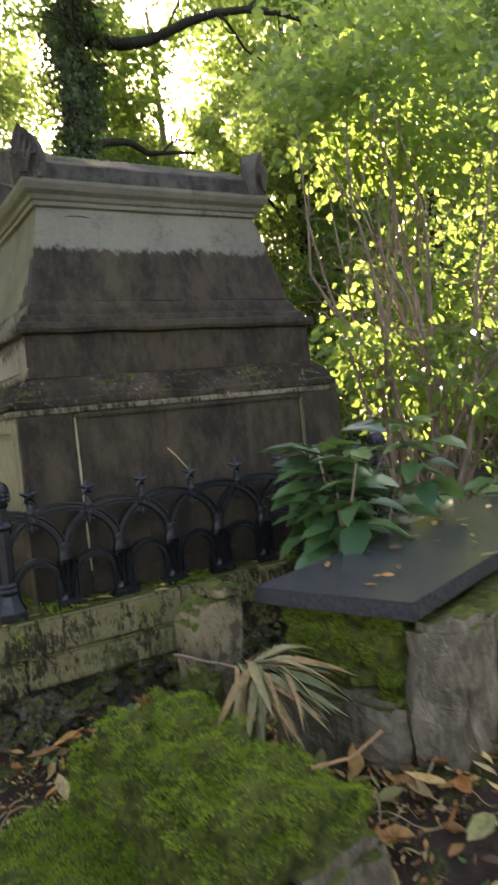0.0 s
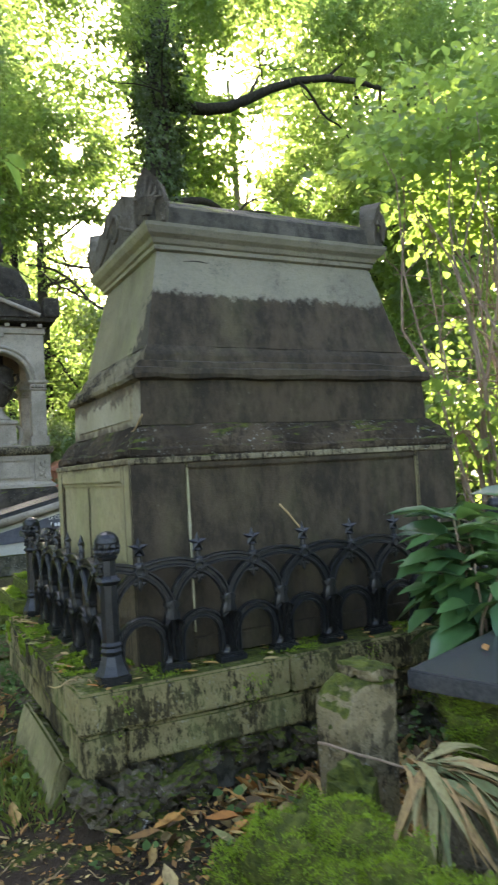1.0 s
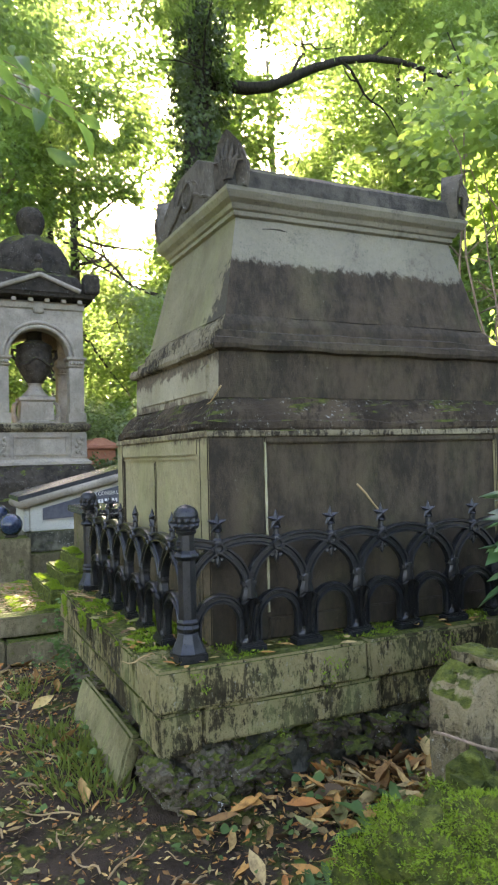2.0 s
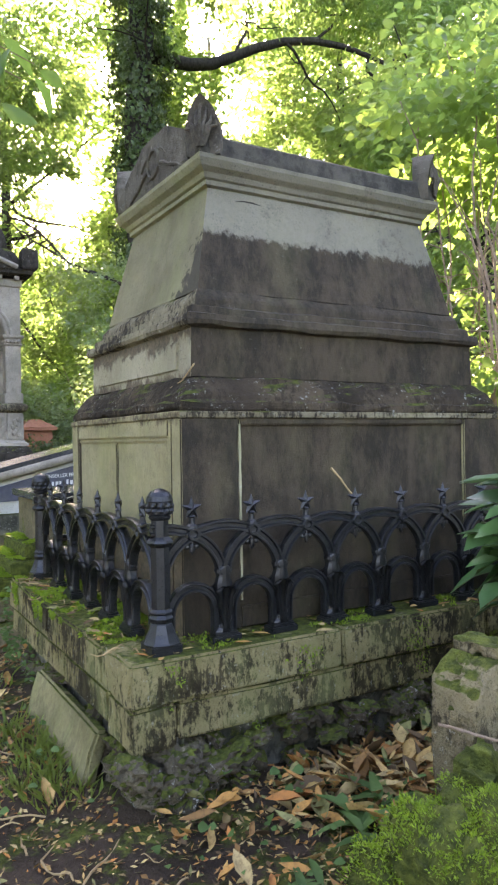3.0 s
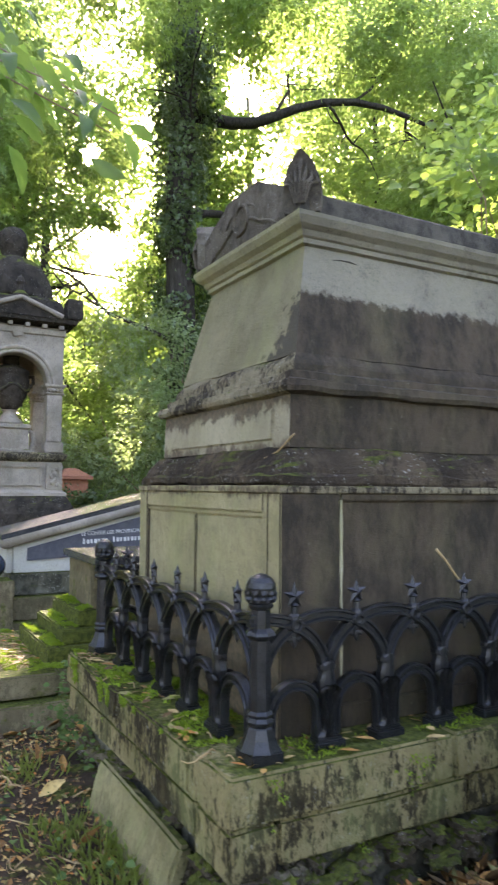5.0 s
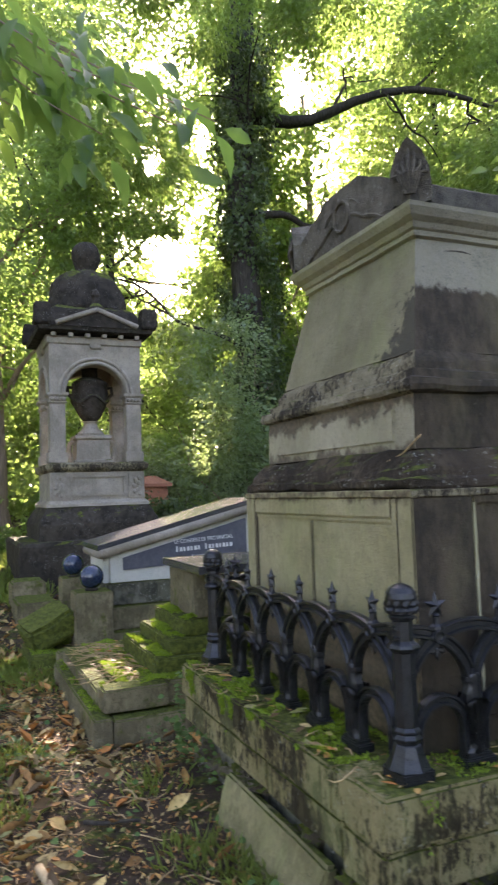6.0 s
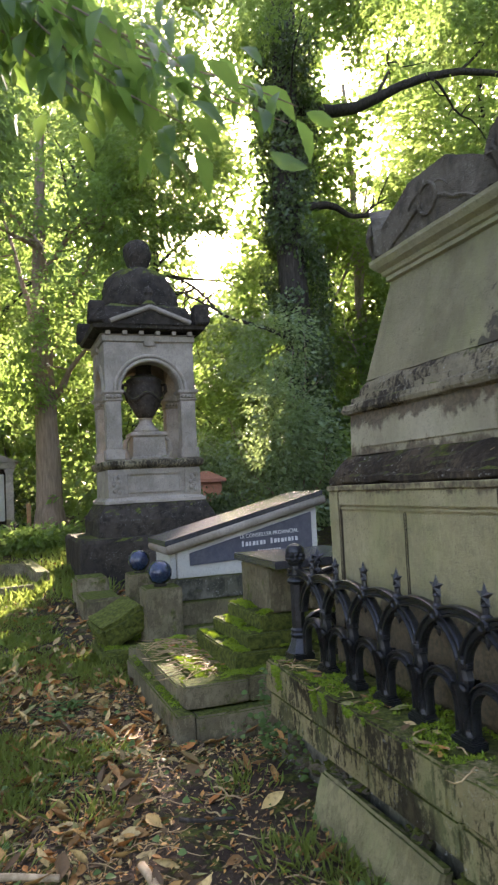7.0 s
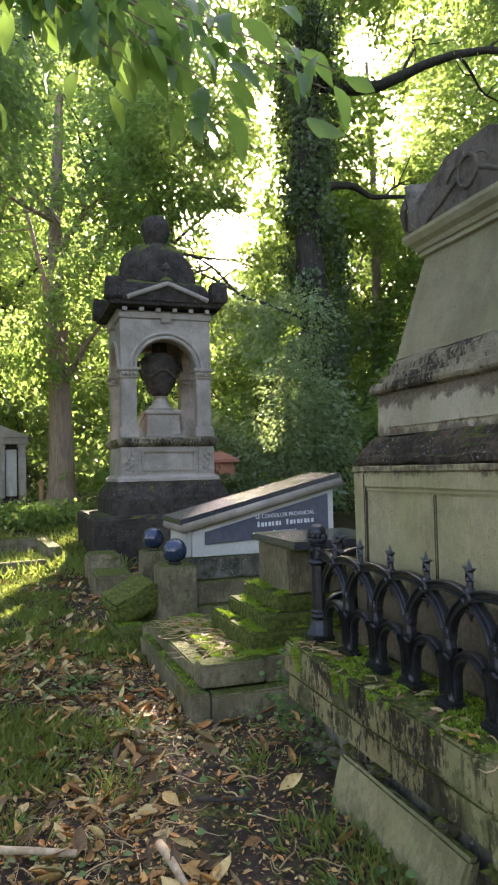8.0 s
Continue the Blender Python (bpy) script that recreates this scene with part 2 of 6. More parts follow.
BRICK_RED = plain("red_roof_tile", (0.26, 0.10, 0.055), (0.35, 0.15, 0.08), 0.85, 20)
RUST = plain("rusty_post", (0.22, 0.11, 0.045), (0.34, 0.19, 0.08), 0.85, 20)
LITTER = litter_mat("dead_leaves", [(0.42, 0.21, 0.055), (0.44, 0.28, 0.095), (0.23, 0.12, 0.04), (0.48, 0.34, 0.13), (0.38, 0.155, 0.04), (0.13, 0.08, 0.035), (0.40, 0.29, 0.12), (0.21, 0.20, 0.07), (0.42, 0.235, 0.07), (0.20, 0.14, 0.055), (0.30, 0.155, 0.05), (0.10, 0.065, 0.032)])
LEAF_FAR = leafy("wood_leaves", (0.032, 0.07, 0.025), (0.10, 0.17, 0.05), (0.40, 0.58, 0.13), 0.45, 0.55)
LEAF_BUSH = leafy("bush_leaves", (0.04, 0.088, 0.024), (0.11, 0.185, 0.042), (0.40, 0.58, 0.11), 0.4, 0.52)
LEAF_DARK = leafy("dark_leaves", (0.03, 0.06, 0.022), (0.07, 0.11, 0.035), (0.16, 0.25, 0.04), 0.55, 0.35)
LEAF_GLOSSY = leafy("glossy_leaves", (0.075, 0.12, 0.06), (0.15, 0.21, 0.10), (0.40, 0.54, 0.18), 0.65, 0.45)
LEAF_NEAR = leafy("overhanging_leaves", (0.03, 0.075, 0.016), (0.07, 0.13, 0.03), (0.30, 0.50, 0.09), 0.4, 0.5)
LEAF_LAUREL = leafy("laurel_leaves", (0.04, 0.11, 0.04), (0.08, 0.17, 0.055), (0.14, 0.26, 0.05), 0.55, 0.25)
LAUREL_TINTS = [LEAF_LAUREL, leafy("laurel_leaves_deep", (0.03, 0.085, 0.035), (0.04, 0.10, 0.04), (0.12, 0.22, 0.05), 0.6, 0.25), leafy("laurel_leaves_fresh", (0.07, 0.16, 0.05), (0.09, 0.19, 0.06), (0.18, 0.32, 0.06), 0.5, 0.28)]
GRASS = leafy("grass_blades", (0.10, 0.165, 0.035), (0.21, 0.285, 0.07), (0.44, 0.54, 0.11), 0.3, 0.48)
IVY = leafy("ground_ivy_leaves", (0.035, 0.075, 0.02), (0.09, 0.15, 0.04), (0.12, 0.20, 0.04), 0.15, 0.25)


# ---- builders ----
def link(name, me, material, parent=None, label=""):
    for mat in (material if isinstance(material, (list, tuple)) else (material,)):
        me.materials.append(mat)
    ob = new(name, me)
    ob.parent = parent
    if label:
        tagged(ob, label)
    return ob


def part(name, bm, material, parent=None, label="", smooth=False):
    bmesh.ops.recalc_face_normals(bm, faces=bm.faces)
    me = bpy.data.meshes.new(name)
    for f in bm.faces:
        f.smooth = smooth
    bm.to_mesh(me)
    bm.free()
    return link(name, me, material, parent, label)


def empty(name, at=(0, 0, 0), rz=0, label="", category="", group="", kind=""):
    ob = new(name)
    ob.matrix_world = pose(*at, 0, 0, rz)
    return tagged(ob, label, category, group, kind)


def box(bm, x0, x1, y0, y1, z0, z1, bev=0.008, cuts=0, rough=0.0, seed=0.0):
    """A bevelled block; cuts and rough give it a worn, uneven skin."""
    tmp = bmesh.new()
    bmesh.ops.create_cube(tmp, size=1.0, matrix=Matrix.LocRotScale(((x0 + x1) / 2, (y0 + y1) / 2, (z0 + z1) / 2), None, (x1 - x0, y1 - y0, z1 - z0)))
    if bev:
        bmesh.ops.bevel(tmp, geom=tmp.edges[:], offset=bev, segments=2, affect='EDGES', clamp_overlap=True)
    if cuts:
        bmesh.ops.subdivide_edges(tmp, edges=[e for e in tmp.edges if e.calc_length() > 0.06], cuts=cuts, use_grid_fill=True)
    if rough:
        for v in tmp.verts:
            v.co += rough * noise.noise_vector(v.co * 6 + Vector((seed, seed * 2, 0))) + rough * 0.6 * noise.noise_vector(v.co * 17 + Vector((0, seed, 3)))
    merge(bm, tmp)


def merge(bm, tmp):
    me = bpy.data.meshes.new("tmp")
    tmp.to_mesh(me)
    tmp.free()
    bm.from_mesh(me)
    bpy.data.meshes.remove(me)


def tube(bm, pts, radii, sides=8, close=True):
    pts = [Vector(p) for p in pts]
    rings = []
    side = None
    for i, p in enumerate(pts):
        d = (pts[min(i + 1, len(pts) - 1)] - pts[max(i - 1, 0)]).normalized()
        if side is None:
            side = d.orthogonal().normalized()
        side = (side - d * side.dot(d)).normalized()
        up = d.cross(side)
        r = radii[i] if isinstance(radii, (list, tuple)) else radii
        rings.append([bm.verts.new(p + r * (math.cos(a) * side + math.sin(a) * up)) for a in (2 * math.pi * k / sides for k in range(sides))])
    for a, b in zip(rings, rings[1:]):
        for k in range(sides):
            bm.faces.new((a[k], a[(k + 1) % sides], b[(k + 1) % sides], b[k]))
    if close:
        bm.faces.new(rings[0])
        bm.faces.new(list(reversed(rings[-1])))


def lathe(bm, profile, at=(0, 0, 0), sides=24):
    """profile: (radius, height) from bottom to top."""
    rings = [[bm.verts.new((at[0] + r * math.cos(2 * math.pi * k / sides), at[1] + r * math.sin(2 * math.pi * k / sides), at[2] + z)) for k in range(sides)] for r, z in profile]
    for a, b in zip(rings, rings[1:]):
        for k in range(sides):
            bm.faces.new((a[k], a[(k + 1) % sides], b[(k + 1) % sides], b[k]))
    bm.faces.new(list(reversed(rings[0])))
    bm.faces.new(rings[-1])


def loft(bm, x0, x1, y0, y1, profile, cap=True):
    """Rectangular rings, each (inset, height), joined upwards."""
    rings = []
    for d, z in profile:
        rings.append([bm.verts.new(c) for c in ((x0 + d, y0 + d, z), (x1 - d, y0 + d, z), (x1 - d, y1 - d, z), (x0 + d, y1 - d, z))])
    for a, b in zip(rings, rings[1:]):
        for k in range(4):
            bm.faces.new((a[k], a[(k + 1) % 4], b[(k + 1) % 4], b[k]))
    if cap:
        bm.faces.new(list(reversed(rings[0])))
        bm.faces.new(rings[-1])


def wear(bm, size=0.004, cut=0.12):
    """Uneven skin and edges for a large carved stone."""
    for _ in range(4):
        long_edges = [e for e in bm.edges if e.calc_length() > cut]
        if not long_edges or len(bm.verts) > 6000:
            break
        bmesh.ops.subdivide_edges(bm, edges=long_edges, cuts=1, use_grid_fill=True)
    for v in bm.verts:
        v.co += size * noise.noise_vector(v.co * 7) + size * 0.8 * noise.noise_vector(v.co * 23)


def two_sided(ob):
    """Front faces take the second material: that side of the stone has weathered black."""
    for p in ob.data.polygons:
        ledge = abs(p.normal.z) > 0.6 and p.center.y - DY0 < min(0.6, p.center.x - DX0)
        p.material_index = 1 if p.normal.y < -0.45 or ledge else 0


def mesh_np(name, verts, faces):
    """Mesh from an array of corners and an array of equal-sided faces."""
    me = bpy.data.meshes.new(name)
    n, k = faces.shape
    me.vertices.add(len(verts))
    me.vertices.foreach_set("co", np.ascontiguousarray(verts, dtype=np.float32).ravel())
    me.loops.add(n * k)
    me.loops.foreach_set("vertex_index", np.ascontiguousarray(faces, dtype=np.int32).ravel())
    me.polygons.add(n)
    me.polygons.foreach_set("loop_start", np.arange(0, n * k, k, dtype=np.int32))
    me.update(calc_edges=True)
    return me


def unit(a):
    return a / np.maximum(np.linalg.norm(a, axis=1, keepdims=True), 1e-9)




def leaves_mesh(name, P, A, N, L, W, fine=False, curl=0.12, fold=0.15):
    """Leaves at P along A, facing N, of length L and width W; fine ones have a curved outline and a folded midrib."""
    A = unit(A)
    S = unit(np.cross(A, N))
    N = np.cross(S, A)
    n = len(P)
    L, W = L[:, None], W[:, None]
    def pt(u, v, drop):
        return P + A * (u * L) + S * (v * W) + N * (drop * L + abs(v) * fold * 2 * W)
    if not fine:
        V = np.stack([pt(0, 0, 0), pt(.45, .5, 0), pt(1, 0, -curl), pt(.45, -.5, 0)], 1).reshape(-1, 3)
        b = np.arange(n)[:, None] * 4
        F = np.concatenate([b + np.array([[0, 2, 1]]), b + np.array([[0, 3, 2]])])
        return mesh_np(name, V, F)
    V = np.stack([pt(0, 0, 0), pt(.16, .30, .02), pt(.42, .5, .02), pt(.74, .34, -curl * .4), pt(1, 0, -curl), pt(.74, -.34, -curl * .4), pt(.42, -.5, .02), pt(.16, -.30, .02), pt(.42, 0, .03)], 1).reshape(-1, 3)
    b = np.arange(n)[:, None] * 9
    tri = [(0, 8, 1), (1, 8, 2), (2, 8, 3), (3, 8, 4), (4, 8, 5), (5, 8, 6), (6, 8, 7), (7, 8, 0)]
    F = np.concatenate([b + np.array([t]) for t in tri])
    return mesh_np(name, V, F)


def sprays(rng, centres, outward, per, radius, leaf, flat=0.35, droop=0.25):
    """Leaf places: flat sprays of leaves round each centre."""
    n = len(centres)
    c = np.repeat(centres, per, 0)
    o = np.repeat(outward, per, 0)
    off = rng.normal(size=(n * per, 3)) * radius * 0.55
    off[:, 2] *= flat
    rad = np.linalg.norm(off[:, :2], axis=1)
    off[:, 2] -= droop * rad ** 2 / max(radius, 1e-6)
    P = c + off
    A = unit(off + o * radius * 0.4 + rng.normal(size=off.shape) * radius * 0.3)
    A[:, 2] -= 0.25
    N = np.array([0, 0, 0.6]) + rng.normal(size=off.shape) * 0.7
    L = leaf * rng.uniform(0.6, 1.25, n * per)
    return P, A, N, L


def blob_points(rng, count, centre, size, hollow=0.45, gap=0.0, freq=0.45):
    """Centres in an uneven ellipsoid, denser towards its skin, with gaps."""
    out, way = [], []
    while len(out) < count:
        d = rng.normal(size=3)
        d /= np.linalg.norm(d)
        r = rng.uniform(hollow ** 3, 1) ** (1 / 3)
        lump = 0.8 + 0.35 * noise.noise(Vector(d * 2.1 + np.array(centre)))
        p = np.array(centre) + d * r * lump * np.array(size)
        if gap and noise.noise(Vector(p * freq)) < gap - 0.5:
            continue
        if p[2] < 0.25:
            continue
        out.append(p)
        way.append(d)
    return np.array(out), np.array(way)


def ground_z(x, y):
    d2 = (x - 1.1) ** 2 + (y + 1.9) ** 2
    z = 0.34 * math.exp(-d2 / 0.8)
    z += 0.05 * noise.noise(Vector((x * 0.8, y * 0.8, 0))) + 0.02 * noise.noise(Vector((x * 3.1, y * 3.1, 4)))
    far = max(0.0, min(1.0, (y - 7) / 14))
    return z + 0.45 * far


def ground_np(x, y):
    return np.array([ground_z(a, b) for a, b in zip(x, y)])


# ---- ground ----
def ground():
    def steps(lo, hi, near0, near1, fine):
        a = list(np.arange(near0, near1 + 1e-6, fine))
        d, x = fine, near1
        while x < hi:
            d *= 1.25
            x += d
            a.append(x)
        d, x = fine, near0
        while x > lo:
            d *= 1.25
            x -= d
            a.insert(0, x)
        return np.array(a)
    xs, ys = steps(-900, 900, -4, 4.5, 0.07), steps(-900, 900, -4, 8, 0.07)
    X, Y = np.meshgrid(xs, ys)
    Z = ground_np(X.ravel(), Y.ravel())
    nx, ny = len(xs), len(ys)
    i = (np.arange(ny - 1)[:, None] * nx + np.arange(nx - 1)[None, :]).ravel()
    me = mesh_np("ground", np.stack([X.ravel(), Y.ravel(), Z], 1), np.stack([i, i + 1, i + 1 + nx, i + nx], 1))
    for p in me.polygons:
        p.use_smooth = True
    return tagged(link("ground", me, SOIL), "dark leaf-strewn soil of an overgrown cemetery", "ground", kind="structure")


ground()

# ---- the great stepped tomb ----
DX0, DX1, DY0, DY1 = 0.341, 2.36, 0.243, 1.856
PX, PY = 2.70, 2.12


def tomb_monument():
    t = empty("tomb_monument", label="tall stepped limestone tomb monument, blackened front, pale flank, gabled lid", category="tomb")
    both, die = [STONE_PALE, STONE_FRONT], [STONE_DIE, STONE_FRONT]
    # die: recessed core, pilasters and rails
    bm = bmesh.new()
    box(bm, DX0 + 0.022, DX1 - 0.022, DY0 + 0.022, DY1 - 0.022, 0.6, 1.55, 0, 0)
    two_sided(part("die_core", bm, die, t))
    def strip(name, *b):
        bm = bmesh.new()
        box(bm, *b, 0.006)
        wear(bm, 0.0018, 0.15)
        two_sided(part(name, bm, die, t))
    pw = 0.29
    strip("pilaster", DX0, DX0 + pw, DY0, DY0 + 0.10, 0.60, 1.56)
    strip("pilaster", DX1 - pw, DX1, DY0, DY0 + 0.10, 0.60, 1.56)
    strip("rail", DX0 + pw + 0.003, DX1 - pw - 0.003, DY0 + 0.004, DY0 + 0.06, 1.525, 1.558)
    strip("rail", DX0 + pw + 0.003, DX1 - pw - 0.003, DY0 + 0.003, DY0 + 0.06, 0.604, 0.70)
    strip("pilaster", DX0 + 0.002, DX0 + 0.06, DY0 + 0.103, DY0 + 0.145, 0.60, 1.56)
    strip("pilaster", DX0 + 0.002, DX0 + 0.06, DY1 - 0.12, DY1, 0.60, 1.56)
    strip("rail", DX0 + 0.004, DX0 + 0.06, DY0 + 0.148, DY1 - 0.123, 1.475, 1.558)
    strip("rail", DX0 + 0.011, DX0 + 0.04, DY0 + 0.148, DY1 - 0.123, 1.452, 1.474)
    strip("rail", DX0 + 0.004, DX0 + 0.06, DY0 + 0.148, DY1 - 0.123, 0.62, 1.03)
    strip("mullion", DX0 + 0.009, DX0 + 0.05, 1.075, 1.10, 1.032, 1.450)
    strip("panel", DX0 + 0.016, DX0 + 0.05, DY0 + 0.149, 1.070, 1.032, 1.450)
    def course(name, prof, mat, worn=0.003, cut=0.09, split=True):
        bm = bmesh.new()
        loft(bm, DX0, DX1, DY0, DY1, prof)
        wear(bm, worn, cut)
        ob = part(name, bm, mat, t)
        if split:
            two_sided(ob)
        return ob
    course("cap_course", [(0.0, 1.558), (-0.004, 1.562), (-0.004, 1.584), (0.0, 1.588)], [STONE_DIE, STONE_MOULD], 0.003, 0.08)
    course("sloped_course", [(0.012, 1.590), (0.005, 1.60), (0.005, 1.628), (0.03, 1.640), (0.034, 1.66), (0.06, 1.70), (0.095, 1.745), (0.12, 1.755)], [STONE_SLOPE], 0.016, 0.05, False)
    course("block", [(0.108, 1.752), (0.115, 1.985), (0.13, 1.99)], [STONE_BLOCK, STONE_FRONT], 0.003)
    course("moulding", [(0.115, 1.975), (0.085, 1.985), (0.078, 2.005), (0.085, 2.035), (0.115, 2.045), (0.12, 2.075), (0.15, 2.085), (0.155, 2.115), (0.16, 2.13), (0.185, 2.165), (0.20, 2.17)], [STONE_MOULD, STONE_FRONT], 0.009, 0.06)
    course("battered_wall", [(0.186, 2.168), (0.192, 2.19), (0.312, 2.71)], [STONE_WALL, STONE_FRONT], 0.003)
    course("cornice", [(0.318, 2.70), (0.292, 2.712), (0.292, 2.735), (0.280, 2.742), (0.270, 2.765), (0.245, 2.785), (0.228, 2.815), (0.226, 2.835), (0.26, 2.84)], both, 0.002)
    # side panel of the block
    bm = bmesh.new()
    box(bm, DX0 + 0.100, DX0 + 0.13, DY0 + 0.24, DY1 - 0.24, 1.785, 1.925, 0.008)
    part("panel", bm, STONE_BLOCK, t)
    # gabled lid
    x0, x1, y0, y1 = DX0 + 0.24, DX1 - 0.24, DY0 + 0.24, DY1 - 0.24
    ym = (y0 + y1) / 2
    bm = bmesh.new()
    rings = []
    sect = [(y0, 2.838), (y0 + 0.012, 2.93), (y0 + 0.04, 2.95), (ym - 0.17, 3.12), (ym + 0.17, 3.12), (y1 - 0.04, 2.95), (y1 - 0.012, 2.93), (y1, 2.838)]
    for x in (x0, x0 + 0.05, x1 - 0.05, x1):
        rings.append([bm.verts.new((x, y, z)) for y, z in sect])
    for a, b in zip(rings, rings[1:]):
        for k in range(len(sect)):
            bm.faces.new((a[k], a[(k + 1) % 8], b[(k + 1) % 8], b[k]))
    bm.faces.new(rings[0])
    bm.faces.new(rings[-1])
    bmesh.ops.triangulate(bm, faces=[f for f in bm.faces if len(f.verts) > 4])
    wear(bm, 0.005, 0.12)
    lid = part("lid", bm, [STONE_LID, STONE_GABLE], t, "dark weathered gabled lid")
    for p in lid.data.polygons:
        p.material_index = 1 if p.normal.x < -0.6 else 0
    # carved wreath and ribbons on the gable
    bm = bmesh.new()
    pts = [(x0 - 0.004, ym + 0.075 * math.cos(a), 2.975 + 0.075 * math.sin(a)) for a in (2 * math.pi * k / 14 for k in range(15))]
    tube(bm, pts, 0.011, 6)
    for sgn in (-1, 1):
        tube(bm, [(x0 - 0.002, ym + sgn * (0.09 + 0.055 * k), 2.955 - 0.022 * k + 0.006 * math.sin(k * 2.1)) for k in range(7)], [0.010, 0.012, 0.009, 0.012, 0.008, 0.009, 0.004], 6)
        tube(bm, [(x0 - 0.002, ym + sgn * (0.08 + 0.03 * k), 3.03 - 0.006 * k * k) for k in range(4)], 0.007, 6)
    part("wreath_relief", bm, STONE_GABLE, t)
    # palmette acroteria on the four corners
    def acroterion():
        bm = bmesh.new()
        h = 0.285
        outline = [(-0.085, 0), (-0.092, 0.07), (-0.086, 0.15), (-0.058, 0.225), (-0.02, 0.268), (0, h), (0.02, 0.268), (0.058, 0.225), (0.086, 0.15), (0.092, 0.07), (0.085, 0)]
        # two curved faces that meet at the corner: quarter-round section
        cols = []
        for u, z in outline:
            bulge = 0.055 * (1 - abs(u) / 0.1)
            cols.append((bm.verts.new((u, -0.035 - bulge * (0.6 + 0.4 * math.sin(z * 9)), z)), bm.verts.new((u * 0.9, 0.05, z * 0.97))))
        for a, b in zip(cols, cols[1:]):
            bm.faces.new((a[0], b[0], b[1], a[1]))
        bm.faces.new([c[0] for c in cols])
        bm.faces.new([c[1] for c in reversed(cols)])
        bmesh.ops.triangulate(bm, faces=[f for f in bm.faces if len(f.verts) > 4])
        ribs = []
        for k in range(-3, 4):
            rb = bmesh.new()
            ribs.append(rb)
            tip = Vector((k * 0.024, -0.055, 0.25 - abs(k) * 0.032))
            tube(rb, [(k * 0.006, -0.075, 0.03), (k * 0.016, -0.098 + abs(k) * 0.008, 0.12), (k * 0.025, -0.082 + abs(k) * 0.008, 0.19 - abs(k) * 0.022), tip], [0.008, 0.010, 0.009, 0.004], 6)
        return bm, ribs
    for cx, cy, rz in ((x0 + 0.055, y0 + 0.055, -45), (x1 - 0.055, y0 + 0.055, 45), (x0 + 0.055, y1 - 0.055, -135), (x1 - 0.055, y1 - 0.055, 135)):
        bm, ribs = acroterion()
        m = pose(cx, cy, 2.838, 0, 0, rz)
        bm.transform(m)
        acro = part("acroterion", bm, STONE_GABLE, t)
        for rb in ribs:
            rb.transform(m)
            part("palmette_rib", rb, STONE_GABLE, acro)
    bm = bmesh.new()
    n = 26
    edge = [[], []]
    for i in range(n):
        z = 1.53 - 0.80 * i / (n - 1)
        w = 0.004 + 0.008 * abs(noise.noise(Vector((0, 3, z * 6))))
        for k, u in enumerate((-w, w)):
            edge[k].append((bm.verts.new((DX0 + pw + 0.004 + u, DY0 - 0.003, z)), bm.verts.new((DX0 + pw + 0.004 + u, DY0 + 0.02, z))))
    for i in range(n - 1):
        a, b, c, d = edge[0][i], edge[1][i], edge[1][i + 1], edge[0][i + 1]
        bm.faces.new((a[0], b[0], c[0], d[0]))
        bm.faces.new((b[0], b[1], c[1], c[0]))
        bm.faces.new((a[1], a[0], d[0], d[1]))
    part("lime_streak", bm, STONE_PALE, t)
    # crack along the top of the front
    bm = bmesh.new()
    tube(bm, [(0.80 + 0.05 * k, DY0 + 0.298 + 0.0005 * k, 2.655 + 0.012 * math.sin(k * 0.8) - 0.003 * k) for k in range(12)], [0.0012 + 0.0016 * (k % 3) for k in range(12)], 5)
    part("crack", bm, STONE_SOOT, t)
    return t


tomb_monument()


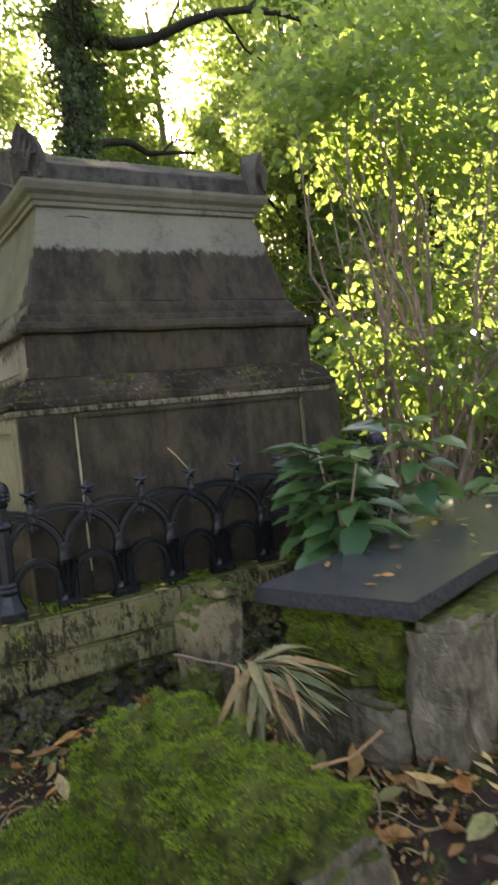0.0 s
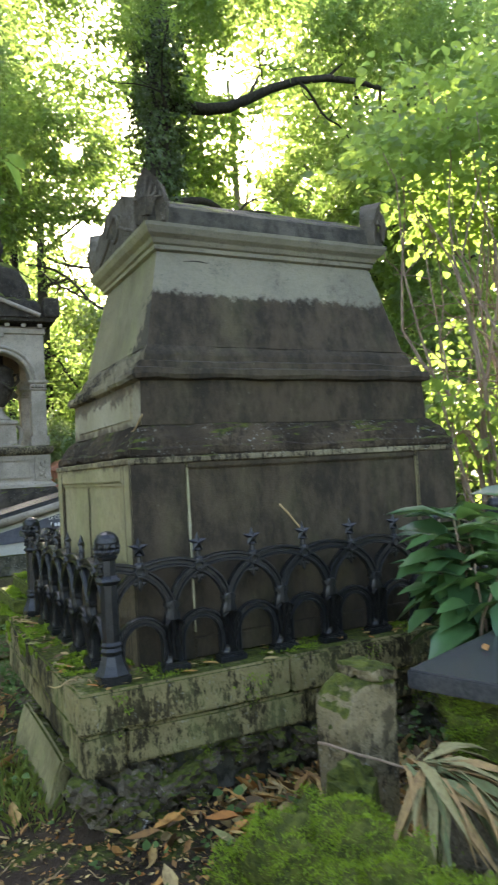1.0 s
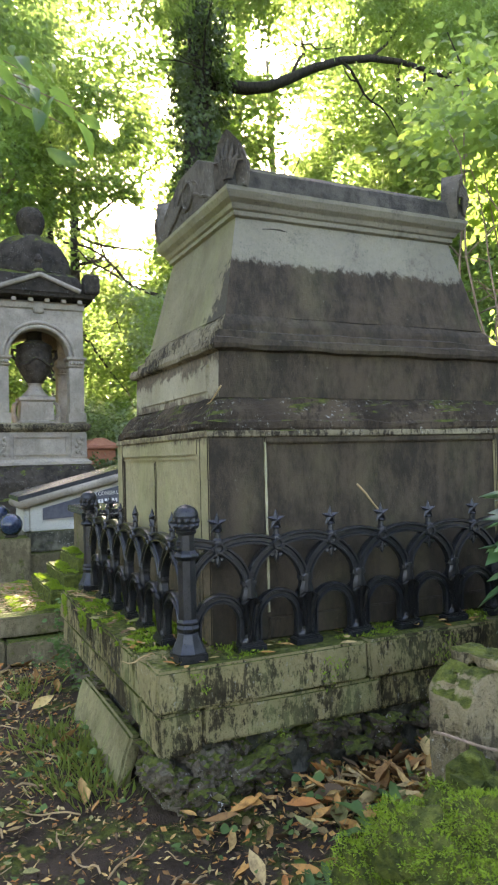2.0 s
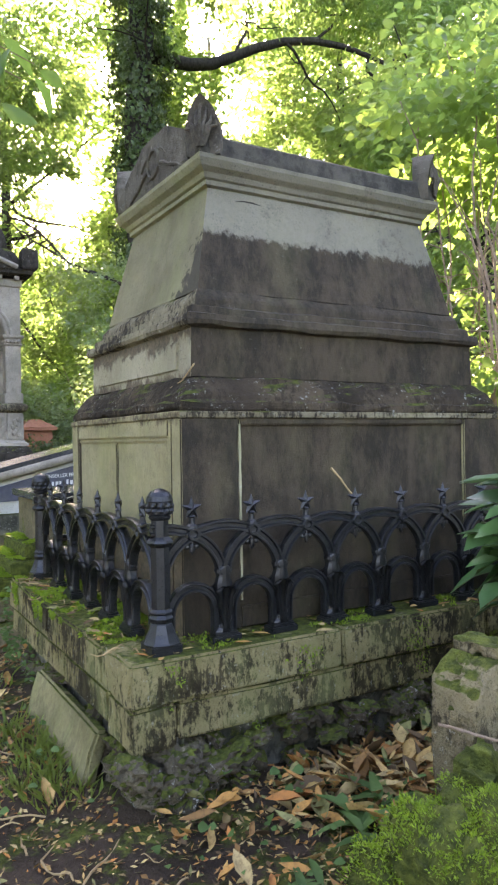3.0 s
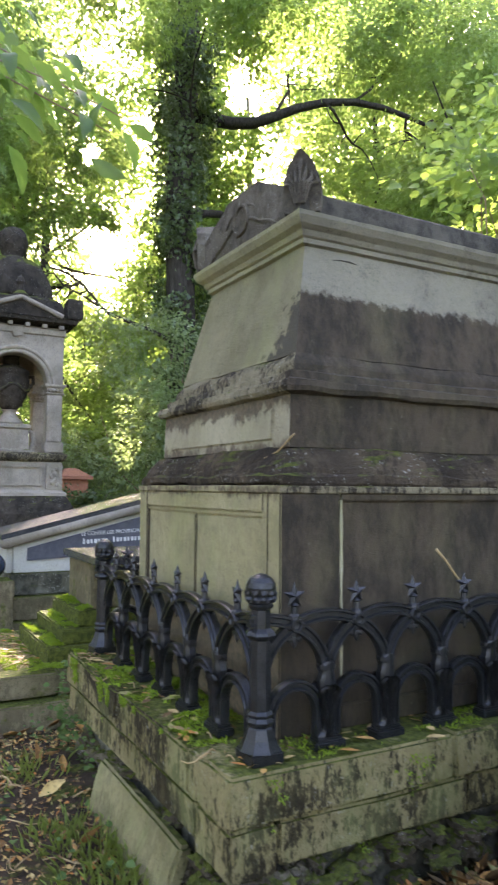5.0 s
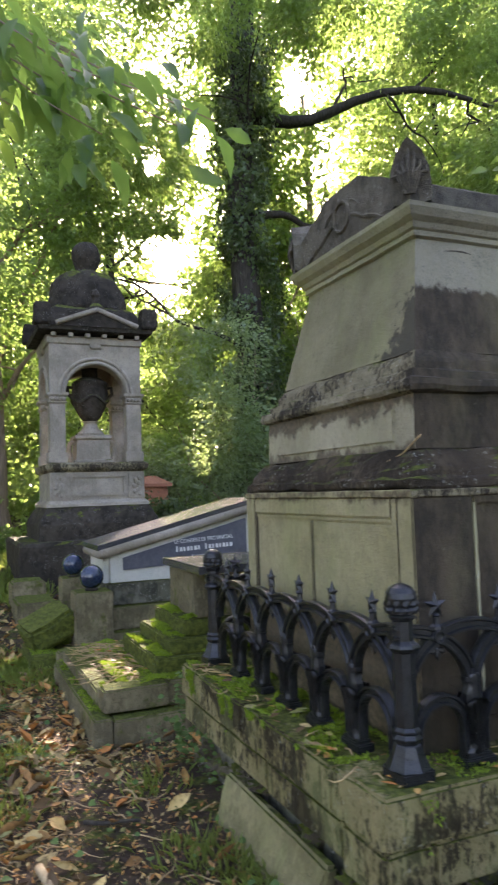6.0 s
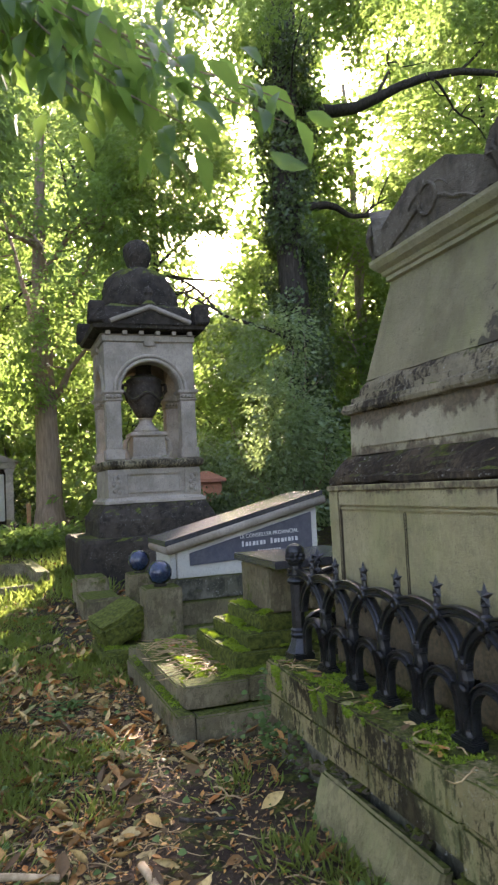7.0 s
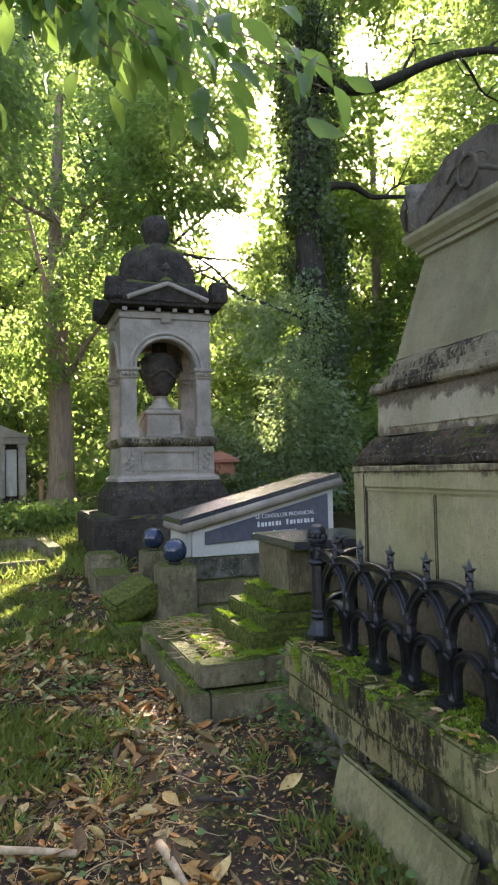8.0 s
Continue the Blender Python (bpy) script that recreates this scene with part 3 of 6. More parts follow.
def tomb_plinth():
    t = empty("tomb_plinth", label="low mossy limestone plinth of two courses on rubble", category="plinth")
    def st(name, b, mat=STONE_PLINTH, bev=0.012, rough=0.006, cuts=3, seed=0.0):
        bm = bmesh.new()
        box(bm, *b, bev, cuts, rough, seed)
        part(name, bm, mat, t)
    # capping stones round the edge, filled in the middle
    z0, z1 = 0.425, 0.6
    xs = [0.0, 1.02, 1.95, PX]
    for i, (a, b) in enumerate(zip(xs, xs[1:])):
        st("capping_stone", (a + 0.003, b - 0.003, 0.0, 0.34, z0, z1), seed=i)
        st("capping_stone", (a + 0.003, b - 0.003, PY - 0.30, PY, z0, z1), seed=i + 5)
    for i, (a, b) in enumerate(((0.34, 1.2), (1.2, PY - 0.30))):
        st("capping_stone", (0.0, 0.36, a + 0.003, b - 0.003, z0, z1 - 0.004), seed=i + 9)
        st("capping_stone", (PX - 0.36, PX, a + 0.003, b - 0.003, z0, z1 - 0.004), seed=i + 12)
    st("filling", (0.36, PX - 0.36, 0.343, PY - 0.30, 0.1, z1 - 0.006), cuts=0, rough=0)
    # second course, set back a little, broken off on the front
    st("course_stone", (0.012, 0.20, 0.014, 0.30, 0.24, 0.418), seed=21)
    st("course_stone", (0.206, 1.10, 0.010, 0.30, 0.27, 0.420), seed=22)
    st("course_stone", (1.106, 1.98, 0.030, 0.30, 0.26, 0.420), seed=23)
    st("course_stone", (1.986, PX - 0.01, 0.03, 0.30, 0.24, 0.420), seed=24)
    for i, (a, b) in enumerate(((0.304, 0.95), (0.956, 1.52), (1.526, PY - 0.01))):
        st("course_stone", (0.016, 0.30, a, b, 0.275, 0.420), seed=30 + i)
        st("course_stone", (PX - 0.30, PX - 0.02, a, b, 0.22, 0.420), STONE_PLINTH, seed=36 + i)
    st("core", (0.09, PX - 0.1, 0.10, PY - 0.05, -0.1, 0.44), STONE_RUBBLE, 0.01, 0.02, 5)
    # leaning footing slab along the flank
    bm = bmesh.new()
    box(bm, -0.065, 0.0, 0.40, 1.40, -0.12, 0.225, 0.015, 3, 0.014, 44)
    bmesh.ops.rotate(bm, cent=(-0.03, 0, 0), matrix=Matrix.Rotation(radians(16), 3, 'Y'), verts=bm.verts)
    part("footing_slab", bm, STONE_OLIVE, t)
    # rubble of the footing
    rng = random.Random(5)
    for k in range(120):
        if k < 92:
            x, y = rng.uniform(0.0, 2.5), rng.uniform(-0.03, 0.10)
        else:
            x, y = rng.uniform(0.06, 0.12), rng.uniform(0.1, 2.0)
        bm = bmesh.new()
        bmesh.ops.create_icosphere(bm, subdivisions=3, radius=1.0)
        sx, sz = rng.uniform(0.035, 0.085), rng.uniform(0.025, 0.06)
        for v in bm.verts:
            v.co = v.co * (1 + 0.5 * noise.noise(v.co * 1.9 + Vector((k, 0, 0))) + 0.3 * noise.noise(v.co * 5) + 0.15 * noise.noise(v.co * 13))
            v.co = Vector((v.co.x * sx, v.co.y * 0.06, v.co.z * sz))
        bmesh.ops.rotate(bm, cent=(0, 0, 0), matrix=Euler((rng.uniform(-0.4, 0.4), rng.uniform(-0.5, 0.5), 0)).to_matrix(), verts=bm.verts)
        bmesh.ops.translate(bm, vec=(x, y + 0.02, rng.uniform(0.0, 0.24)), verts=bm.verts)
        part("rubble_stone", bm, STONE_FOOT, t)
    return t


tomb_plinth()


# ---- cast-iron railing ----
def sweep(bm, pts, wide, deep, flat_axis=(0, 1, 0)):
    """A cast bar along pts in the plane whose normal is flat_axis: two raised edges with a hollow between them."""
    n = Vector(flat_axis)
    pts = [Vector(p) for p in pts]
    half = [(-.5, -.28), (-.43, -.5), (-.27, -.5), (-.16, -.22), (.16, -.22), (.27, -.5), (.43, -.5), (.5, -.28)]
    sect = half + [(-u, -v) for u, v in half]
    k_all = len(sect)
    rings = []
    for i, p in enumerate(pts):
        d = (pts[min(i + 1, len(pts) - 1)] - pts[max(i - 1, 0)]).normalized()
        s = d.cross(n).normalized()
        rings.append([bm.verts.new(p + s * (u * wide) + n * (v * deep)) for u, v in sect])
    for a, b in zip(rings, rings[1:]):
        for k in range(k_all):
            bm.faces.new((a[k], a[(k + 1) % k_all], b[(k + 1) % k_all], b[k]))
    bm.faces.new(rings[0])
    bm.faces.new(list(reversed(rings[-1])))


def mesh_of(bm, name, smooth=False):
    bmesh.ops.recalc_face_normals(bm, faces=bm.faces)
    for f in bm.faces:
        f.smooth = smooth
    me = bpy.data.meshes.new(name)
    bm.to_mesh(me)
    bm.free()
    me.materials.append(IRON)
    return me


def railing_meshes(p):
    """Meshes for one pitch p, local x along the rail, z up from the plinth."""
    out = {}
    bm = bmesh.new()       # interlaced arch over two pitches
    pts = [(-p * 0.975 * math.cos(math.pi * k / 24), 0, 0.285 + 0.212 * math.sin(math.pi * k / 24)) for k in range(25)]
    sweep(bm, pts, 0.046, 0.040)
    out["arch"] = mesh_of(bm, "arch")
    bm = bmesh.new()       # low round hoop between two stems
    hw = p * 0.5 - 0.036
    pts = [(-hw, 0, 0.05), (-hw, 0, 0.10)] + [(-hw * math.cos(math.pi * k / 14), 0, 0.135 + 0.112 * math.sin(math.pi * k / 14)) for k in range(15)] + [(hw, 0, 0.10), (hw, 0, 0.05)]
    sweep(bm, pts, 0.042, 0.040)
    out["hoop"] = mesh_of(bm, "hoop")
    bm = bmesh.new()       # flat stem on a foot block, clothed in acanthus leaves, with a collar
    box(bm, -0.070, 0.070, -0.036, 0.036, 0.0, 0.032, 0.005)
    box(bm, -0.056, 0.056, -0.029, 0.029, 0.030, 0.046, 0.004)
    outline = [(0.050, 0.044), (0.032, 0.062), (0.024, 0.09), (0.024, 0.13), (0.030, 0.17), (0.036, 0.21), (0.036, 0.25), (0.028, 0.275), (0.026, 0.288), (0.036, 0.296), (0.036, 0.310), (0.022, 0.322)]
    rings = []
    for w, z in outline:
        rings.append([bm.verts.new(c) for c in ((-w, -0.014, z), (-w * 0.55, -0.024, z), (0, -0.028, z), (w * 0.55, -0.024, z), (w, -0.014, z), (w, 0.014, z), (w * 0.55, 0.024, z), (0, 0.028, z), (-w * 0.55, 0.024, z), (-w, 0.014, z))])
    for a, b in zip(rings, rings[1:]):
        for k in range(10):
            bm.faces.new((a[k], a[(k + 1) % 10], b[(k + 1) % 10], b[k]))
    bm.faces.new(rings[0])
    bm.faces.new(rings[-1])
    out["stem"] = mesh_of(bm, "stem")
    bm = bmesh.new()       # lobed acanthus leaf, ribbed, its tip curling forward
    nu, nv = 12, 14
    rows = []
    for j in range(nv + 1):
        f = j / nv
        w = (0.020 + 0.040 * f ** 1.6) * (1 - 0.6 * max(0, f - 0.88) / 0.12) * (1 + 0.13 * math.sin(f * 24))
        row = []
        for i in range(nu + 1):
            u = i / nu * 2 - 1
            fan = 0.008 * math.cos(u * 9.5) * min(1, f * 2)
            row.append(bm.verts.new((u * w, -0.030 - fan - 0.020 * f * f * f + 0.008 * u * u, 0.052 + 0.20 * f - 0.022 * u * u * (1 - f) - 0.010 * max(0, f - 0.85) / 0.15)))
        rows.append(row)
    for a, b in zip(rows, rows[1:]):
        for k in range(nu):
            bm.faces.new((a[k], a[k + 1], b[k + 1], b[k]))
    bmesh.ops.solidify(bm, geom=bm.faces[:], thickness=0.006)
    out["acanthus_leaf"] = mesh_of(bm, "acanthus_leaf", True)
    bm = bmesh.new()       # five-pointed star on a short neck
    zc = 0.574
    ring = []
    for k in range(10):
        r = 0.051 if k % 2 == 0 else 0.021
        a = math.pi / 2 + math.pi * k / 5
        ring.append(bm.verts.new((r * math.cos(a), 0, r * math.sin(a) + zc)))
    f, b = bm.verts.new((0, -0.018, zc)), bm.verts.new((0, 0.018, zc))
    for k in range(10):
        bm.faces.new((ring[k], ring[(k + 1) % 10], f))
        bm.faces.new((ring[(k + 1) % 10], ring[k], b))
    lathe(bm, [(0.026, 0.490), (0.024, 0.502), (0.015, 0.510), (0.013, 0.535), (0.018, 0.541), (0.009, 0.550)], sides=8)
    out["star"] = mesh_of(bm, "star")
    bm = bmesh.new()       # ring boss at the crossing
    lathe(bm, [(0.006, -0.018), (0.013, -0.019), (0.017, -0.027), (0.025, -0.027), (0.029, -0.018), (0.029, 0.018), (0.025, 0.027), (0.017, 0.027), (0.013, 0.019), (0.006, 0.018)], sides=14)
    bmesh.ops.rotate(bm, cent=(0, 0, 0), matrix=Matrix.Rotation(math.pi / 2, 3, 'X'), verts=bm.verts)
    bmesh.ops.translate(bm, vec=(0, 0, 0.468), verts=bm.verts)
    out["boss"] = mesh_of(bm, "boss")
    bm = bmesh.new()       # trefoil leaf that hangs under the boss
    for cx, cz, rx, rz in ((0, 0.408, 0.014, 0.030), (-0.021, 0.416, 0.017, 0.013), (0.021, 0.416, 0.017, 0.013), (0, 0.434, 0.010, 0.014)):
        bmesh.ops.create_icosphere(bm, subdivisions=1, radius=1.0, matrix=Matrix.LocRotScale((cx, 0, cz), None, (rx, 0.009, rz)))
    out["pendant"] = mesh_of(bm, "pendant")
    return out


def squat(bm):
    for v in bm.verts:
        v.co.z = 0.6 + (v.co.z - 0.6) * 0.94


def post_parts(parent, x, y):
    bm = bmesh.new()
    z = 0.6
    box(bm, x - 0.066, x + 0.066, y - 0.066, y + 0.066, z, z + 0.045, 0.006)
    lathe(bm, [(0.080, z + 0.045), (0.074, z + 0.055), (0.060, z + 0.085), (0.047, z + 0.125), (0.042, z + 0.13), (0.049, z + 0.14), (0.052, z + 0.15), (0.043, z + 0.165), (0.050, z + 0.172), (0.050, z + 0.178), (0.041, z + 0.19), (0.040, z + 0.455),
               (0.052, z + 0.465), (0.058, z + 0.475), (0.054, z + 0.485), (0.038, z + 0.50), (0.037, z + 0.57), (0.046, z + 0.578), (0.049, z + 0.587), (0.042, z + 0.595)], (x, y, 0), 8)
    squat(bm)
    post = part("post", bm, IRON, parent)
    bm = bmesh.new()
    lathe(bm, [(0.040, 0.592), (0.054, 0.600), (0.057, 0.612), (0.051, 0.622), (0.056, 0.632), (0.055, 0.648), (0.056, 0.655), (0.051, 0.675), (0.039, 0.693), (0.020, 0.704), (0.004, 0.708)], (x, y, 0.552), 40)
    for v in bm.verts:
        d = Vector((v.co.x - x, v.co.y - y))
        lobe = max(0.0, 1 - abs(v.co.z - 0.552 - 0.626) / 0.022)
        d *= 1 + 0.16 * lobe * math.cos(10 * math.atan2(d.y, d.x))
        v.co.x, v.co.y = x + d.x, y + d.y
    bmesh.ops.translate(bm, vec=(0, 0, 0.048), verts=bm.verts)
    squat(bm)
    part("finial", bm, IRON, post)


def iron_railing():
    t = empty("iron_railing", label="dark blue-black cast-iron railing of interlaced arches with stars", category="railing")
    fx0, fx1, fy0, fy1 = 0.183, PX - 0.17, 0.115, 2.02
    for x, y in ((fx0, fy0), (fx1, fy0), (fx0, fy1), (fx1, fy1)):
        post_parts(t, x, y)
    def run(start, p, pitches, m):
        me = railing_meshes(p)
        def put(kind, u):
            ob = new(kind, me[kind])
            ob.parent = t
            ob.matrix_local = m @ pose(start + u, 0, 0)
            return ob
        for k in range(1, pitches):
            stem = put("stem", p * k)
            for turn in (0, 180):
                leaf = new("acanthus_leaf", me["acanthus_leaf"])
                leaf.parent = stem
                leaf.matrix_local = pose(0, 0, 0, 0, 0, turn)
            put("arch", p * k)
        for k in range(pitches):
            for kind in ("hoop", "star", "boss", "pendant"):
                put(kind, p * (k + 0.5))
        # half arches into the posts
        for u, sgn in ((0, 1), (p * pitches, -1)):
            bm = bmesh.new()
            pts = [(start + u + sgn * (p * 0.975 * math.sin(math.pi / 2 * k / 12) - (0.0 if k else 0.05)), 0, 0.285 + 0.212 * math.cos(math.pi / 2 * k / 12)) for k in range(13)]
            sweep(bm, pts, 0.046, 0.040)
            ob = part("half_arch", bm, IRON, t)
            ob.matrix_local = m
    run(0.0, 0.2885, 8, pose(fx0, fy0, 0.6))
    run(0.035, 0.2985, 6, pose(fx0, fy0, 0.6, 0, 0, 90))
    run(0.0, 0.2885, 8, pose(fx0, fy1, 0.6))
    run(0.035, 0.2985, 6, pose(fx1, fy0, 0.6, 0, 0, 90))
    return t


iron_railing()


# ---- neighbouring graves ----
def mossy_grave():
    """Kerbed grave bed with a stepped pedestal and a slab on it."""
    t = empty("kerbed_grave", label="mossy kerbed grave with stepped pedestal beside the tomb", category="grave")
    def st(name, b, mat=STONE_MOSSY, bev=0.012, rough=0.007, cuts=3, seed=0.0):
        bm = bmesh.new()
        box(bm, *b, bev, cuts, rough, seed)
        return part(name, bm, mat, t)
    st("kerb_stone", (-0.42, -0.30, 2.64, 4.45, -0.05, 0.18), seed=1)
    st("kerb_stone", (-0.295, 0.75, 2.62, 2.78, -0.05, 0.17), seed=2)
    st("kerb_stone", (-0.38, 0.30, 4.455, 4.60, -0.05, 0.25), seed=3)
    st("upper_kerb", (-0.34, 0.10, 2.72, 2.90, 0.185, 0.335), seed=4)
    st("upper_kerb", (0.106, 0.55, 2.72, 2.90, 0.182, 0.345), seed=5)
    st("upper_kerb", (-0.35, -0.22, 2.905, 4.40, 0.185, 0.30), seed=6)
    bed = st("bed", (-0.215, 0.8, 2.906, 4.44, 0.0, 0.315), STONE_MOSSBED, 0.02, 0.02, 6, 7)
    st("step", (0.06, 1.15, 2.86, 3.9, 0.318, 0.46), STONE_MOSSBED, seed=8)
    st("step", (0.18, 1.12, 2.92, 3.8, 0.463, 0.57), STONE_MOSSBED, seed=9)
    st("step", (0.29, 1.10, 2.97, 3.74, 0.573, 0.68), STONE_MOSSBED, seed=10)
    st("pedestal", (0.40, 1.05, 3.02, 3.66, 0.683, 1.02), STONE_MOSSY, seed=11)
    bm = bmesh.new()
    box(bm, 0.36, 1.18, 2.80, 3.72, 1.022, 1.078, 0.006)
    part("slab", bm, GRANITE, t, "polished grey granite slab")
    return t


mossy_grave()


def slanted_tomb():
    t = empty("slanted_tomb", label="white stone tomb with slanted polished slab and dark plaque", category="tomb")
    X0, X1, Y0, Y1 = 0.24, 1.80, 5.2, 5.95
    zl, zh = 1.02, 1.40
    def wedge(name, x0, x1, y0, y1, zb0, zb1, zt0, zt1, mat, bev=0.008, label=""):
        bm = bmesh.new()
        v = [bm.verts.new(c) for c in ((x0, y0, zb0), (x1, y0, zb1), (x1, y1, zb1), (x0, y1, zb0), (x0, y0, zt0), (x1, y0, zt1), (x1, y1, zt1), (x0, y1, zt0))]
        for f in ((3, 2, 1, 0), (4, 5, 6, 7), (0, 1, 5, 4), (1, 2, 6, 5), (2, 3, 7, 6), (3, 0, 4, 7)):
            bm.faces.new([v[i] for i in f])
        bmesh.ops.bevel(bm, geom=bm.edges[:], offset=bev, segments=2, affect='EDGES')
        return part(name, bm, mat, t, label)
    k = (zh - zl) / (X1 - X0)
    wedge("body", X0, X1, Y0, Y1, 0.72, 0.72, zl, zh, STONE_WHITE)
    bm = bmesh.new()
    for yy in (Y0 - 0.035,):
        tube(bm, [(X0 - 0.10, yy, zl + 0.02 - 0.10 * k), (X1 + 0.08, yy, zh + 0.02 + 0.08 * k)], 0.052, 14)
    tube(bm, [(X0 - 0.09, Y0 - 0.035, zl + 0.018 - 0.09 * k), (X0 - 0.09, Y1, zl + 0.018 - 0.09 * k)], 0.050, 14)
    part("roll_moulding", bm, STONE_GREY, t, smooth=True)
    wedge("slab", X0 - 0.13, X1 + 0.06, Y0 - 0.06, Y1 + 0.05, zl + 0.062 - 0.13 * k, zh + 0.062 + 0.06 * k, zl + 0.115 - 0.13 * k, zh + 0.115 + 0.06 * k, GRANITE, 0.004, "polished grey granite slab")
    # dark plaque that follows the slope
    px0, px1 = X0 + 0.13, X1 - 0.07
    plaque = wedge("plaque", px0, px1, Y0 - 0.018, Y0 + 0.01, 0.84, 0.90, zl - 0.055 + 0.13 * k - 0.03, zh - 0.09, PLAQUE, 0.003, "dark slate plaque with pale lettering")
    cu = bpy.data.curves.new("inscription", 'FONT')
    cu.body, cu.size, cu.extrude, cu.align_x = "LE CONSEILLER PROVINCIAL", 0.058, 0.003, 'LEFT'
    tob = bpy.data.objects.new("inscription_text", cu)
    scene.collection.objects.link(tob)
    bpy.context.view_layer.update()
    me = bpy.data.meshes.new_from_object(tob.evaluated_get(bpy.context.evaluated_depsgraph_get()))
    bpy.data.objects.remove(tob)
    ins = link("inscription", me, LETTER, plaque)
    width = max(v.co.x for v in me.vertices)
    slope = math.degrees(math.atan(0.06 / (px1 - px0)))
    ins.matrix_local = pose(0.91, Y0 - 0.0235, 1.075, 90, 0, 0) @ Matrix.Rotation(radians(slope), 4, 'Z') @ Matrix.Diagonal((0.66 / width, 1, 1, 1))
    for z, u0, n, h in ((0.99, 0.93, 7, 0.055), (0.99, 1.25, 8, 0.055), (0.915, 1.10, 9, 0.028)):
        bm = bmesh.new()
        for i in range(n):
            step, w = (0.040, 0.020 + 0.008 * (i % 2)) if h > 0.04 else (0.030, 0.016)
            u = u0 + i * step
            box(bm, u, u + w, Y0 - 0.0225, Y0 - 0.017, z + (u - 0.9) * 0.042, z + h * (1.0 if i == 0 else 0.78) + (u - 0.9) * 0.042, 0)
        part("lettering_bars", bm, LETTER, plaque)
    # end block and small plaque at the low end
    bm = bmesh.new()
    box(bm, X0 - 0.06, X0 - 0.004, Y0 + 0.03, Y1 - 0.03, 0.72, 0.97, 0.006)
    part("end_panel", bm, STONE_WHITE, t)
    def st(name, b, mat=STONE_MOSSY, seed=0.0):
        bm = bmesh.new()
        box(bm, *b, 0.012, 3, 0.008, seed)
        part(name, bm, mat, t)
    st("base_course", (X0 - 0.03, X1 + 0.1, Y0 - 0.05, Y1 + 0.05, 0.50, 0.716), STONE_RUBBLE, 1)
    st("base_step", (X0 - 0.10, X1 + 0.15, Y0 - 0.16, Y1 + 0.1, 0.28, 0.497), STONE_MOSSY, 2)
    st("base_step", (X0 - 0.15, X1 + 0.2, Y0 - 0.30, Y1 + 0.15, -0.05, 0.277), STONE_MOSSY, 3)
    return t


slanted_tomb()


def ball_post(at, h, w, label):
    t = empty("ball_post", label=label, category="grave ornament", group="ball posts on graves")
    x, y = at
    g = ground_z(x, y)
    bm = bmesh.new()
    box(bm, x - w / 2, x + w / 2, y - w / 2, y + w / 2, g - 0.05, h, 0.012, 3, 0.006, x)
    part("pedestal", bm, STONE_MOSSY, t)
    bm = bmesh.new()
    lathe(bm, [(0.06, h), (0.065, h + 0.012), (0.05, h + 0.03)], (x, y, 0), 20)
    part("collar", bm, STONE_SOOT, t)
    bm = bmesh.new()
    bmesh.ops.create_uvsphere(bm, u_segments=28, v_segments=18, radius=0.118, matrix=pose(x, y, h + 0.132))
    part("ball", bm, BLUE_BALL, t, "polished blue granite ball", smooth=True)
    return t


ball_post((0.02, 5.02), 0.69, 0.35, "polished blue granite ball on square mossy stone post")
ball_post((0.0, 5.98), 0.73, 0.28, "dark granite ball on low mossy stone post")

def loose_stone(name, b, rz, tilt, mat, label, seed, rough=0.02, bev=0.03, tip=0):
    x0, x1, y0, y1, z0, z1 = b
    bm = bmesh.new()
    c = Vector(((x0 + x1) / 2, (y0 + y1) / 2, z0))
    box(bm, x0, x1, y0, y1, z0, z1, bev, 4, rough, seed)
    bmesh.ops.rotate(bm, cent=c, matrix=Euler((radians(tilt), radians(tip), radians(rz))).to_matrix(), verts=bm.verts)
    ob = part(name, bm, mat, None)
    return tagged(ob, label, "stone")


loose_stone("grave_kerb", (-0.58, 0.06, 4.78, 5.7, -0.05, 0.16), 0, 0, STONE_MOSSBED, "low mossy grave kerb under the ball posts", 2, 0.015)
loose_stone("fallen_stone", (-0.56, -0.08, 5.0, 5.6, 0.24, 0.48), 6, 6, STONE_MOSSBED, "tilted moss-covered stone slab leaning on a ball post", 3, 0.03, 0.04, -24)
loose_stone("kerb_block", (-0.47, 0.02, 7.3, 8.1, 0.0, 0.30), 0, 0, STONE_MOSSY, "low grey stone kerb block with mossy top", 5, 0.01)
loose_stone("kerb_block", (-0.45, 0.0, 8.3, 8.9, 0.0, 0.45), 0, 0, STONE_MOSSY, "grey stone kerb block against the dark tomb base", 6, 0.01)
loose_stone("kerb_stone", (-2.6, -0.9, 9.6, 9.85, 0.0, 0.26), 12, 0, STONE_MOSSY, "mossy grave kerb in the grass", 7, 0.02)
loose_stone("kerb_stone", (-3.2, -1.0, 11.4, 11.65, 0.1, 0.45), 14, 0, STONE_MOSSY, "mossy grave kerb in the grass", 8, 0.02)
loose_stone("kerb_stone", (-1.0, -0.75, 10.2, 12.6, 0.1, 0.42), 4, 0, STONE_MOSSY, "mossy grave kerb in the grass", 9, 0.02)


